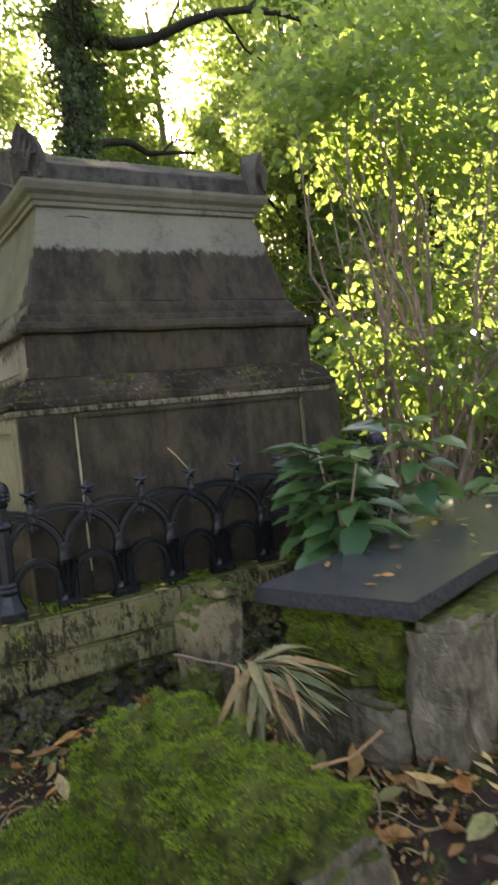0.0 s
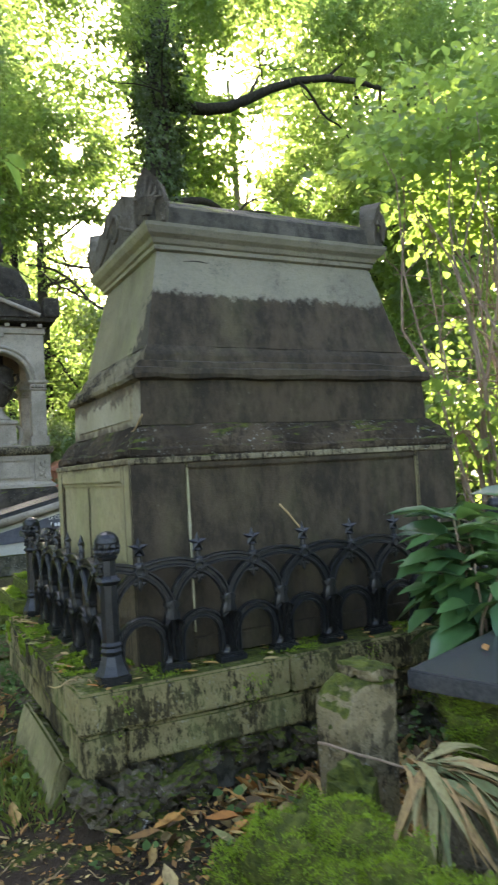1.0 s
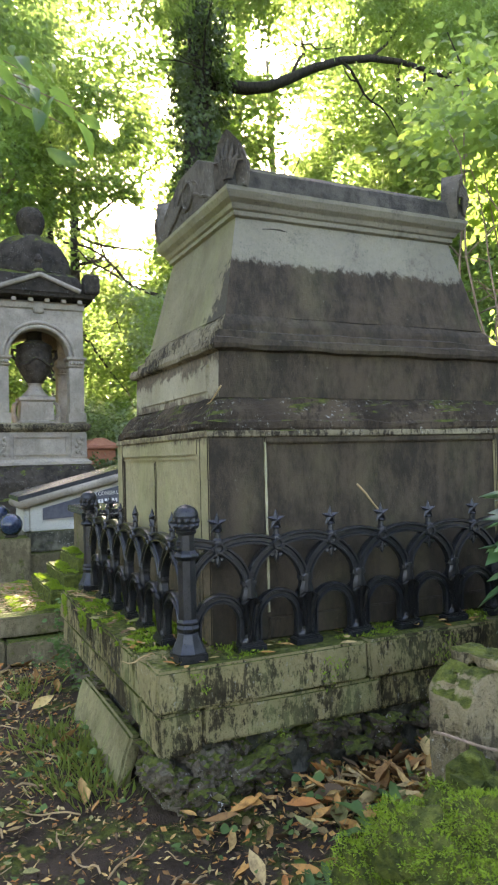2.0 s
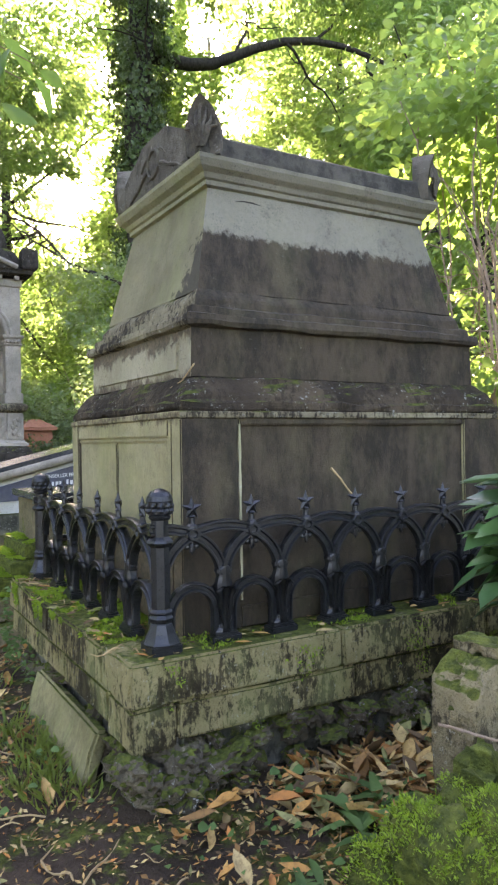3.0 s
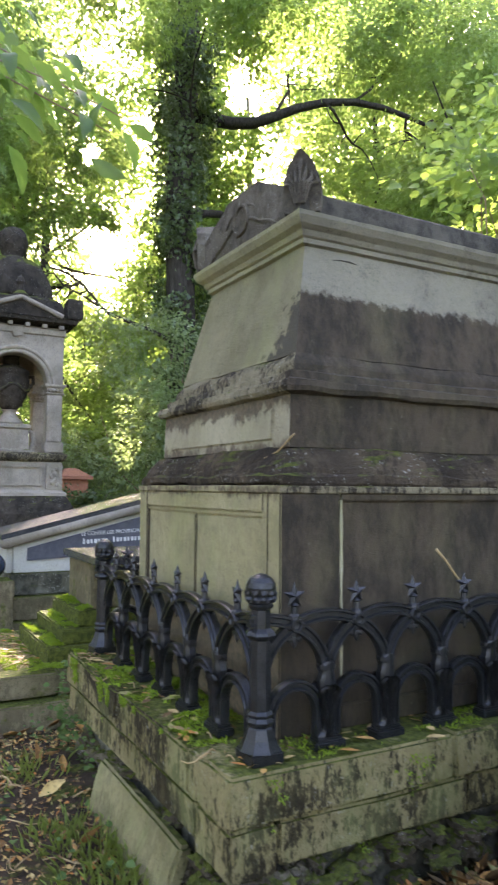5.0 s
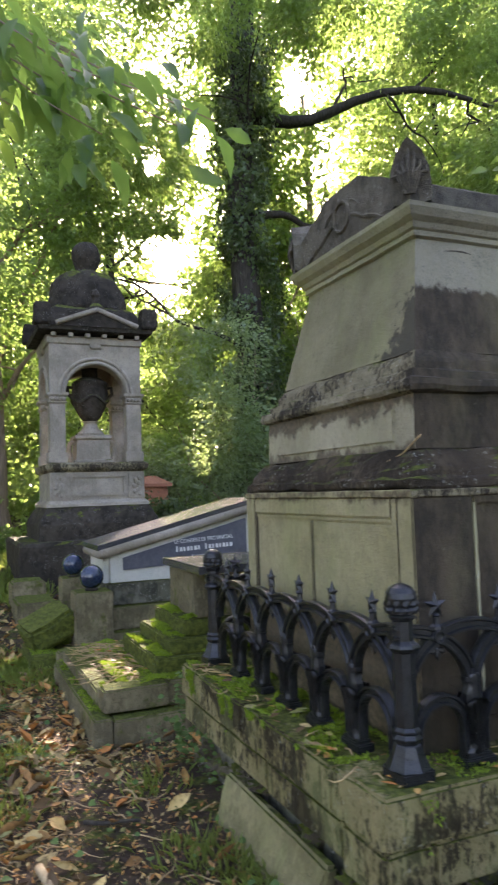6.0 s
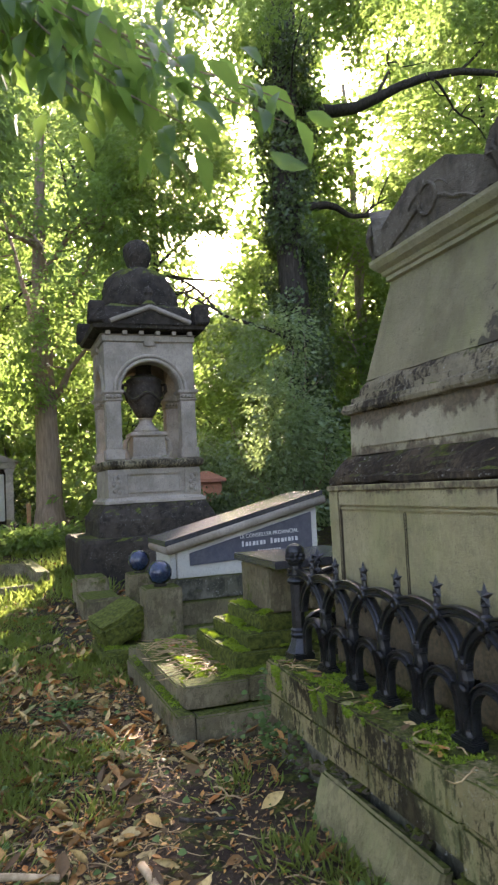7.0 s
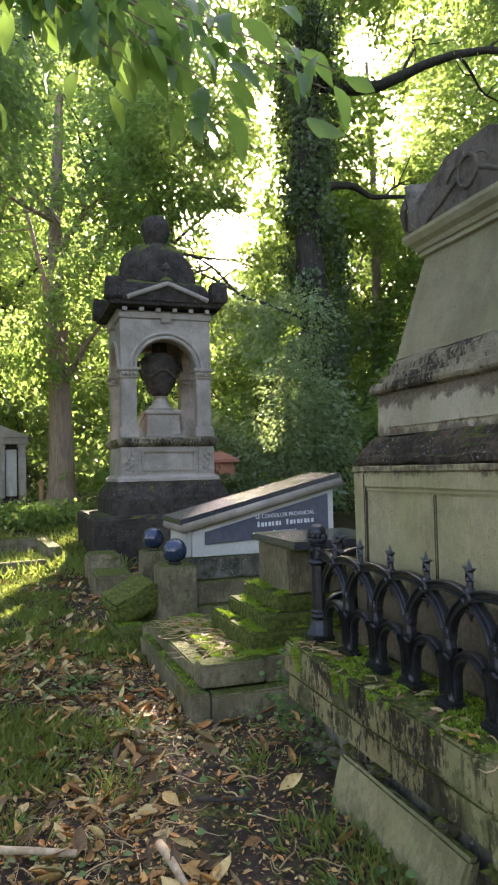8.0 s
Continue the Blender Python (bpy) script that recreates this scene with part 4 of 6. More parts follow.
# ---- arched shrine with urn and bust ----
def shrine():
    t = empty("arched_shrine", label="grey stone arched shrine on dark plinth with corner acroteria", category="monument")
    X0, X1, Y0, Y1 = 0.36, 2.04, 10.6, 12.15
    xm, ym = (X0 + X1) / 2, (Y0 + Y1) / 2
    def course(name, prof, mat, worn=0.006, cut=0.25):
        bm = bmesh.new()
        loft(bm, X0, X1, Y0, Y1, prof)
        wear(bm, worn, cut)
        return part(name, bm, mat, t)
    course("foundation", [(-0.55, -0.1), (-0.55, 0.80), (-0.51, 0.86)], STONE_SOOT, 0.02)
    course("dark_plinth", [(-0.20, 0.85), (-0.20, 1.12), (-0.13, 1.28), (-0.05, 1.40), (-0.03, 1.42)], STONE_SOOT, 0.015, 0.15)
    course("base_moulding", [(-0.06, 1.42), (-0.06, 1.47), (-0.02, 1.50), (0.0, 1.53)], STONE_GREY)
    course("pedestal", [(0.02, 1.52), (0.02, 2.02)], STONE_GREY)
    for x0, x1 in ((X0 + 0.01, X0 + 0.30), (X1 - 0.30, X1 - 0.01)):
        bm = bmesh.new()
        box(bm, x0, x1, Y0 - 0.02, Y0 + 0.1, 1.535, 2.01, 0.01)
        pil = part("pilaster", bm, STONE_GREY, t)
        bm = bmesh.new()
        for k in range(9):
            a = k * 2.4
            bmesh.ops.create_icosphere(bm, subdivisions=1, radius=0.04, matrix=Matrix.LocRotScale(((x0 + x1) / 2 + 0.05 * math.cos(a), Y0 - 0.03, 1.62 + 0.035 * k), None, (1, 0.6, 1.2)))
        part("relief", bm, STONE_GREY, pil)
    for b in ((X0 + 0.36, X1 - 0.36, Y0 - 0.015, Y0 + 0.05, 1.60, 1.635), (X0 + 0.36, X1 - 0.36, Y0 - 0.015, Y0 + 0.05, 1.925, 1.96), (X0 + 0.36, X0 + 0.395, Y0 - 0.015, Y0 + 0.05, 1.638, 1.922), (X1 - 0.395, X1 - 0.36, Y0 - 0.015, Y0 + 0.05, 1.638, 1.922)):
        bm = bmesh.new()
        box(bm, *b, 0.006)
        part("panel_frame", bm, STONE_GREY, t)
    course("ledge", [(0.02, 2.02), (-0.04, 2.06), (-0.06, 2.10), (-0.06, 2.16), (0.0, 2.19)], STONE_MOULD)
    # four corner piers
    pw = 0.27
    for x0 in (X0 + 0.03, X1 - 0.03 - pw):
        for y0 in (Y0 + 0.03, Y1 - 0.03 - pw):
            bm = bmesh.new()
            box(bm, x0 - 0.03, x0 + pw + 0.03, y0 - 0.03, y0 + pw + 0.03, 2.19, 2.38, 0.015)
            pier = part("pier", bm, STONE_GREY, t)
            bm = bmesh.new()
            box(bm, x0, x0 + pw, y0, y0 + pw, 2.38, 3.24, 0.015)
            part("shaft", bm, STONE_GREY, pier)
            bm = bmesh.new()
            loft(bm, x0, x0 + pw, y0, y0 + pw, [(0.0, 3.22), (-0.03, 3.25), (-0.01, 3.27), (-0.01, 3.34), (-0.05, 3.38), (-0.05, 3.42), (0, 3.43)])
            for k in range(4):
                bmesh.ops.create_icosphere(bm, subdivisions=1, radius=0.045, matrix=pose(x0 + 0.04 + k * (pw - 0.08) / 3, y0 - 0.015, 3.31))
            part("capital", bm, STONE_GREY, pier)
    # arched walls on the four sides
    def arch_wall(m, width, label=""):
        bm = bmesh.new()
        half, r, zs, zt, th = width / 2, width / 2 - 0.28, 3.38, 4.30, 0.28
        n = 20
        inner = [(-r * math.cos(math.pi * k / n), zs + 0.02 + r * math.sin(math.pi * k / n)) for k in range(n + 1)]
        outer = []
        for k in range(n + 1):
            u = -half + 2 * half * k / n
            outer.append((u, zt))
        fr = [[bm.verts.new((x, y, z)) for x, z in inner] for y in (0, th)]
        bk = [[bm.verts.new((x, y, z)) for x, z in outer] for y in (0, th)]
        lo = [[bm.verts.new((sx * half, y, zs)) for sx in (-1, 1)] for y in (0, th)]
        li = [[bm.verts.new((sx * r, y, zs)) for sx in (-1, 1)] for y in (0, th)]
        for s in (0, 1):
            for k in range(n):
                bm.faces.new((fr[s][k], fr[s][k + 1], bk[s][k + 1], bk[s][k]))
            bm.faces.new((lo[s][0], li[s][0], fr[s][0], bk[s][0]))
            bm.faces.new((li[s][1], lo[s][1], bk[s][n], fr[s][n]))
        for k in range(n):
            bm.faces.new((fr[0][k + 1], fr[0][k], fr[1][k], fr[1][k + 1]))
            bm.faces.new((bk[0][k], bk[0][k + 1], bk[1][k + 1], bk[1][k]))
        bm.faces.new((lo[0][0], li[0][0], li[1][0], lo[1][0]))
        bm.faces.new((li[0][1], lo[0][1], lo[1][1], li[1][1]))
        bm.faces.new((lo[0][0], bk[0][0], bk[1][0], lo[1][0]))
        bm.faces.new((lo[0][1], bk[0][n], bk[1][n], lo[1][1]))
        bm.transform(m)
        w = part("arch_wall", bm, STONE_GREY, t)
        bm = bmesh.new()
        for rr in (r + 0.035, r + 0.11):
            tube(bm, [(-rr * math.cos(math.pi * k / n), -0.005, zs + 0.02 + rr * math.sin(math.pi * k / n)) for k in range(n + 1)], 0.032, 8)
        bm.transform(m)
        part("archivolt", bm, STONE_GREY, w)
        bm = bmesh.new()
        box(bm, -0.10, 0.10, -0.05, 0.02, zt - 0.09, zt + 0.04, 0.02)
        bm.transform(m)
        part("keystone", bm, STONE_GREY, w)
    wx = X1 - X0 - 0.06
    wy = Y1 - Y0 - 0.06
    arch_wall(pose(xm, Y0 + 0.035, 0), wx)
    arch_wall(pose(xm, Y1 - 0.035, 0, 0, 0, 180), wx)
    arch_wall(pose(X0 + 0.033, ym, 0, 0, 0, -90), wy - 0.004)
    arch_wall(pose(X1 - 0.033, ym, 0, 0, 0, 90), wy - 0.004)
    course("entablature", [(0.03, 4.28), (0.0, 4.30), (0.0, 4.40), (-0.03, 4.42)], STONE_GREY)
    for k in range(6):
        bm = bmesh.new()
        u = X0 + 0.10 + k * (X1 - X0 - 0.2) / 5
        box(bm, u - 0.04, u + 0.04, Y0 - 0.09, Y0 + 0.02, 4.40, 4.47, 0.006)
        part("modillion", bm, STONE_GREY, t)
    course("cornice", [(-0.06, 4.47), (-0.16, 4.50), (-0.18, 4.58), (-0.10, 4.60)], STONE_SOOT, 0.01)
    # small pediment on the front
    bm = bmesh.new()
    pts = [(xm - 0.66, 4.565), (xm + 0.66, 4.565), (xm + 0.66, 4.60), (xm, 4.85), (xm - 0.66, 4.60)]
    a = [bm.verts.new((x, Y0 - 0.20, z)) for x, z in pts]
    b = [bm.verts.new((x, Y0 + 0.10, z)) for x, z in pts]
    bm.faces.new(a)
    bm.faces.new(list(reversed(b)))
    for k in range(5):
        bm.faces.new((a[k], a[(k + 1) % 5], b[(k + 1) % 5], b[k]))
    part("pediment", bm, STONE_SOOT, t)
    for sgn in (-1, 1):
        bm = bmesh.new()
        tube(bm, [(xm + sgn * 0.72, Y0 - 0.22, 4.60), (xm, Y0 - 0.22, 4.875)], 0.045, 8)
        part("raking_moulding", bm, STONE_GREY, t)
    bm = bmesh.new()
    lathe(bm, [(0.10, 4.92), (0.16, 4.97), (0.14, 5.03), (0.07, 5.10), (0.06, 5.2), (0.085, 5.25), (0.05, 5.33), (0.01, 5.38)], (xm, Y0 - 0.1, -0.10), 12)
    part("pediment_finial", bm, STONE_SOOT, t)
    # corner acroteria
    for x, y in ((X0 - 0.10, Y0 - 0.10), (X1 + 0.10, Y0 - 0.10), (X0 - 0.10, Y1 + 0.10), (X1 + 0.10, Y1 + 0.10)):
        bm = bmesh.new()
        loft(bm, x - 0.14, x + 0.14, y - 0.14, y + 0.14, [(0.02, 4.58), (0.0, 4.62), (0.005, 4.92), (0.025, 4.95), (0.07, 4.96)])
        wear(bm, 0.015, 0.1)
        part("acroterion", bm, STONE_SOOT, t)
    # dark roof stone that carries the bust
    course("roof", [(0.0, 4.585), (0.02, 4.75), (0.10, 4.95), (0.22, 5.02)], STONE_SOOT, 0.02, 0.2)
    return t, xm, ym


SHRINE, SX, SY = shrine()


def stone_urn(x, y, z):
    t = empty("stone_urn", label="dark carved stone urn on pale round foot inside the arch", category="urn")
    bm = bmesh.new()
    loft(bm, x - 0.34, x + 0.34, y - 0.3, y + 0.3, [(0, z), (0, z + 0.05), (0.03, z + 0.07), (0.05, z + 0.42), (0.01, z + 0.45), (0.01, z + 0.5), (0.05, z + 0.52)])
    part("foot_block", bm, STONE_GREY, t)
    bm = bmesh.new()
    lathe(bm, [(0.25, z + 0.52), (0.24, z + 0.56), (0.16, z + 0.64), (0.12, z + 0.72), (0.12, z + 0.76), (0.16, z + 0.78)], (x, y, 0), 24)
    part("foot", bm, STONE_GREY, t, smooth=True)
    bm = bmesh.new()
    lathe(bm, [(0.12, z + 0.78), (0.19, z + 0.86), (0.28, z + 1.02), (0.33, z + 1.2), (0.335, z + 1.33), (0.31, z + 1.42), (0.33, z + 1.44), (0.33, z + 1.50), (0.26, z + 1.54), (0.16, z + 1.60)], (x, y, 0), 28)
    part("bowl", bm, STONE_SOOT, t, smooth=True)
    bm = bmesh.new()
    pts = [((0.335) * math.cos(a), (0.335) * math.sin(a), 1.17 + 0.06 * math.cos(4 * a)) for a in (2 * math.pi * k / 40 for k in range(41))]
    tube(bm, [(x + a, y + b, z + c) for a, b, c in pts], 0.028, 6)
    part("garland", bm, STONE_SOOT, t)
    for sgn in (-1, 1):
        bm = bmesh.new()
        tube(bm, [(x + sgn * 0.31, y, z + 1.40), (x + sgn * 0.40, y, z + 1.42), (x + sgn * 0.41, y, z + 1.30), (x + sgn * 0.33, y, z + 1.22)], 0.035, 8)
        part("handle", bm, STONE_SOOT, t)
    bm = bmesh.new()
    lathe(bm, [(0.15, z + 1.60), (0.14, z + 1.72), (0.17, z + 1.86), (0.12, z + 1.98), (0.05, z + 2.06)], (x, y, 0), 20)
    part("lid", bm, STONE_SOOT, t, smooth=True)
    for sgn in (-1, 1):
        bm = bmesh.new()
        tube(bm, [(x + sgn * 0.36, y - 0.1, z + 0.0), (x + sgn * 0.42, y - 0.1, z + 0.2), (x + sgn * 0.40, y - 0.1, z + 0.36), (x + sgn * 0.33, y - 0.1, z + 0.42)], [0.07, 0.05, 0.045, 0.03], 8)
        part("scroll", bm, STONE_GREY, t)
    return t


stone_urn(SX, SY - 0.15, 2.19)


def stone_bust(x, y, z):
    """Draped bust as one plain mass."""
    bm = bmesh.new()
    prof = [(0.72, 0.50, 0.0), (0.72, 0.50, 0.14), (0.69, 0.47, 0.34), (0.63, 0.43, 0.52), (0.53, 0.37, 0.66), (0.38, 0.29, 0.75), (0.21, 0.20, 0.79), (0.17, 0.17, 0.82), (0.21, 0.22, 0.90), (0.255, 0.27, 1.02), (0.265, 0.28, 1.14), (0.24, 0.25, 1.25), (0.17, 0.18, 1.33), (0.06, 0.06, 1.37)]
    n = 26
    rings = [[bm.verts.new((x + a * math.cos(2 * math.pi * k / n) * (1 + 0.04 * math.sin(5 * k + 9 * h)), y + b * math.sin(2 * math.pi * k / n), z + h)) for k in range(n)] for a, b, h in prof]
    for p, q in zip(rings, rings[1:]):
        for k in range(n):
            bm.faces.new((p[k], p[(k + 1) % n], q[(k + 1) % n], q[k]))
    bm.faces.new(list(reversed(rings[0])))
    bm.faces.new(rings[-1])
    wear(bm, 0.015, 0.09)
    return tagged(part("stone_bust", bm, STONE_SOOT, None, smooth=True), "dark weathered draped stone bust on the shrine roof", "bust")


stone_bust(SX - 0.02, SY - 0.1, 5.0)


def brick_tomb():
    t = empty("brick_tomb", label="low red brick tomb with pale coping behind the shrine", category="tomb")
    bm = bmesh.new()
    box(bm, 2.62, 3.25, 13.2, 14.4, 0, 1.75, 0.02)
    part("body", bm, BRICK_RED, t)
    bm = bmesh.new()
    loft(bm, 2.55, 3.32, 13.1, 14.5, [(0, 1.752), (0, 1.82), (0.3, 2.0)])
    part("coping", bm, BRICK_RED, t)


brick_tomb()


def small_mausoleum():
    t = empty("small_mausoleum", label="small grey stone mausoleum with pediment and pale door, far off", category="mausoleum")
    x0, x1, y0, y1, g = -3.35, -0.95, 20.5, 22.5, 0.4
    def b(name, *a, mat=STONE_GREY):
        bm = bmesh.new()
        box(bm, *a, 0.015)
        return part(name, bm, mat, t)
    b("step", x0 - 0.2, x1 + 0.2, y0 - 0.5, y1, g - 0.3, g + 0.2, mat=STONE_SOOT)
    b("step", x0 - 0.1, x1 + 0.1, y0 - 0.25, y1, g + 0.2, g + 0.45, mat=STONE_SOOT)
    b("wall", x0 + 0.1, x1 - 0.1, y0 + 0.3, y1, g + 0.45, g + 2.1, mat=STONE_SOOT)
    for x in (x0 + 0.02, x0 + 0.62, x1 - 0.84, x1 - 0.24):
        c = b("column", x, x + 0.22, y0, y0 + 0.22, g + 0.5, g + 2.0)
        bm = bmesh.new()
        box(bm, x - 0.03, x + 0.25, y0 - 0.03, y0 + 0.25, g + 2.0, g + 2.1, 0.01)
        part("capital", bm, STONE_GREY, c)
    b("door", (x0 + x1) / 2 - 0.35, (x0 + x1) / 2 + 0.35, y0 + 0.26, y0 + 0.32, g + 0.5, g + 1.95, mat=STONE_GREY)
    b("side_panel", x1 - 0.60, x1 - 0.28, y0 + 0.24, y0 + 0.32, g + 0.55, g + 1.95, mat=STONE_WHITE)
    b("architrave", x0 - 0.05, x1 + 0.05, y0 - 0.06, y1, g + 2.105, g + 2.30)
    bm = bmesh.new()
    pts = [(x0 - 0.15, g + 2.302), (x1 + 0.15, g + 2.302), ((x0 + x1) / 2, g + 2.85)]
    a = [bm.verts.new((x, y0 - 0.12, z)) for x, z in pts]
    c = [bm.verts.new((x, y1, z)) for x, z in pts]
    bm.faces.new(a)
    bm.faces.new(list(reversed(c)))
    for k in range(3):
        bm.faces.new((a[k], a[(k + 1) % 3], c[(k + 1) % 3], c[k]))
    part("pediment_roof", bm, STONE_GREY, t)
    for name, x, h, mat, lab in (("rusty_post", -0.62, 1.35, RUST, "thin rusty iron post stuck in the ground"), ("stone_marker", -1.15, 0.95, STONE_MOSSY, "small rounded stone marker post")):
        bm = bmesh.new()
        box(bm, x - 0.06, x + 0.06, 18.9, 19.02, 0.3, h + 0.1, 0.02)
        tagged(part(name, bm, mat), lab, "post")


small_mausoleum()


# ---- ruined granite tomb and mossy stones ----
def granite_tomb():
    t = empty("granite_tomb", (0.745, -1.22, 0), 19.5, "broken stone tomb under a dark polished granite slab", "tomb")
    bm = bmesh.new()
    box(bm, 0.0, 2.6, -0.62, 0.0, 0.795, 0.854, 0.005)
    part("slab", bm, GRANITE, t, "dark polished granite slab with fallen leaves")
    def st(name, b, mat, rough, seed, bev=0.03):
        bm = bmesh.new()
        box(bm, *b, bev, 9, rough, seed)
        part(name, bm, mat, t)
    st("body_stone", (0.05, 1.4, -0.56, -0.05, 0.50, 0.785), STONE_MOSSBED, 0.04, 1, 0.05)
    st("body_stone", (0.0, 1.5, -0.55, -0.02, 0.10, 0.53), STONE_BARE, 0.02, 2)
    st("corner_stone", (0.03, 0.24, -0.76, -0.54, 0.0, 0.775), STONE_BARE, 0.03, 3)
    st("end_stone", (0.245, 0.85, -0.76, -0.57, 0.0, 0.76), STONE_BARE, 0.008, 4, 0.015)
    st("body_stone", (1.45, 2.5, -0.57, -0.05, 0.0, 0.79), STONE_RUBBLE, 0.02, 5)
    return t


granite_tomb()


def broken_capital():
    """Carved block with a rounded shoulder under a square abacus, pitted and broken."""
    t = empty("broken_capital", label="broken carved stone block with rounded shoulder, pits and moss", category="stone")
    def chunk(name, outline, y0, y1, rough):
        bm = bmesh.new()
        a = [bm.verts.new((x, y0, z)) for x, z in outline]
        b = [bm.verts.new((x, y1, z)) for x, z in outline]
        n = len(outline)
        bm.faces.new(a)
        bm.faces.new(list(reversed(b)))
        for k in range(n):
            bm.faces.new((a[k], a[(k + 1) % n], b[(k + 1) % n], b[k]))
        bmesh.ops.triangulate(bm, faces=[f for f in bm.faces if len(f.verts) > 4])
        for _ in range(4):
            bmesh.ops.subdivide_edges(bm, edges=[e for e in bm.edges if e.calc_length() > 0.02], cuts=1, use_grid_fill=False)
            bmesh.ops.triangulate(bm, faces=[f for f in bm.faces if len(f.verts) > 4])
        bm.normal_update()
        for v in bm.verts:
            pit = max(0.0, noise.noise(v.co * 26) - 0.22) + 0.6 * max(0.0, noise.noise(v.co * 55) - 0.3)
            v.co += rough * noise.noise_vector(v.co * 8) + rough * 0.4 * noise.noise_vector(v.co * 30) - v.normal * 0.045 * pit
        part(name, bm, CARVED, t, smooth=True)
    chunk("block", [(0.515, 0.42), (0.498, 0.50), (0.490, 0.60), (0.490, 0.70), (0.497, 0.76), (0.515, 0.80), (0.542, 0.83), (0.575, 0.845), (0.675, 0.845), (0.675, 0.42)], -1.245, -1.085, 0.012)
    chunk("abacus", [(0.585, 0.843), (0.583, 0.876), (0.682, 0.882), (0.682, 0.843)], -1.250, -1.085, 0.012)
    return t


broken_capital()


def mossy_slab(x, y, half_x, half_y, top, rz, label):
    """Moss-grown broken slab: a block with a swollen green skin of cushions."""
    bm = bmesh.new()
    box(bm, -half_x, half_x, -half_y, half_y, -0.05, top - 0.03, 0.05, 0)
    for _ in range(5):
        bmesh.ops.subdivide_edges(bm, edges=[e for e in bm.edges if e.calc_length() > 0.03], cuts=1, use_grid_fill=True)
        if len(bm.verts) > 12000:
            break
    bmesh.ops.transform(bm, matrix=pose(x, y, 0, 0, -3, rz), verts=bm.verts)
    for v in bm.verts:
        up = max(0.0, min(1.0, (v.co.z - 0.15) / 0.3))
        cell = noise.voronoi(v.co * 9.0 + 0.6 * noise.noise_vector(v.co * 5))[0][0]
        v.co.z += up * 0.10 * (0.40 - cell)
        v.co += 0.050 * noise.noise_vector(v.co * 3.3) + (0.034 * noise.noise_vector(v.co * 11) + 0.014 * noise.noise_vector(v.co * 34)) * up
    return tagged(part("mossy_slab", bm, MOSS_SKIN, None, smooth=True), label, "stone")


MOSS_SKIN = stone("thick_moss", (0.22, 0.20, 0.14), (0.15, 0.14, 0.09), (0.04, 0.04, 0.025), 0.5, moss=1.35, relief=0.04)
mossy_slab(0.28, -1.70, 0.21, 0.43, 0.655, 5, "broken stone slab thickly grown with bright green moss")
mossy_slab(-0.12, -1.76, 0.31, 0.54, 0.40, 16, "lower mound of broken stone under thick green moss")
loose_stone("broken_stone", (0.20, 0.40, -1.30, -1.12, 0.0, 0.53), 24, 4, STONE_OLIVE, "flat broken piece of pale stone among the mossy blocks", 15, 0.012)
loose_stone("mossy_stone", (0.40, 0.57, -1.36, -1.20, 0.0, 0.655), 20, 0, STONE_MOSSBED, "small moss-capped stone beside the carved block", 12, 0.03, 0.05)
loose_stone("broken_stone", (0.20, 0.50, -2.20, -1.95, 0.05, 0.52), 6, 0, STONE_BARE, "rough broken end of a stone slab under moss", 13, 0.035)


# ---- trees and foliage ----
def limb(bm, start, end, r0, r1, bend=0.3, seed=0, n=9, sides=8):
    s, e = Vector(start), Vector(end)
    L = (e - s).length
    pts = []
    for i in range(n):
        f = i / (n - 1)
        off = noise.noise_vector(Vector((seed * 3.7 + f * 2.2, seed, 0))) * bend * L * 0.35 * math.sin(math.pi * f)
        pts.append(s.lerp(e, f) + off + Vector((0, 0, bend * L * 0.1 * math.sin(math.pi * f))))
    tube(bm, pts, [r0 + (r1 - r0) * i / (n - 1) for i in range(n)], sides)
    return pts


# where the low sun breaks through the leaves: place and width of each beam
SUN_GAPS = [((-1.4, 8.8, 0.1), 0.8), ((-2.6, 8.2, 0.1), 0.8), ((-0.7, 10.2, 0.2), 0.5), ((-0.2, 3.7, 0.3), 0.35), ((0.2, 3.4, 0.5), 0.3), ((0.6, 5.3, 1.1), 0.4),
            ((-0.9, 5.4, 0.1), 0.35), ((-1.9, 3.4, 0.05), 0.35), ((-2.2, 18.6, 6.0), 3.0), ((-4.3, 14.0, 5.0), 2.0), ((0.4, 20.3, 1.5), 0.7), ((-2.1, 6.0, 0.1), 0.7), ((-1.6, 7.3, 0.1), 0.8), ((-3.2, 5.2, 0.1), 0.8), ((-1.0, 4.2, 0.05), 0.25), ((-1.7, 1.9, 0.05), 0.3), ((5.2, 1.8, 3.4), 1.1), ((8.4, 3.6, 3.0), 1.0), ((6.0, 3.4, 5.2), 0.9), ((4.6, 2.4, 1.6), 0.8), ((6.6, 4.0, 1.4), 0.9), ((-1.8, 16.6, 0.6), 1.0), ((10.0, 16.0, 15.0), 1.3), ((14.0, 16.0, 17.0), 1.5), ((4.6, 13.6, 3.0), 0.8), ((7.9, 13.0, 3.0), 1.0)]
# clear sky between the far crowns: bearing, height and half-width in degrees, as seen from the clearing
SKY_GAPS = [(16.3, 17.6, 2.7), (15.2, 25.0, 1.3), (19.6, 27.0, 1.7)]


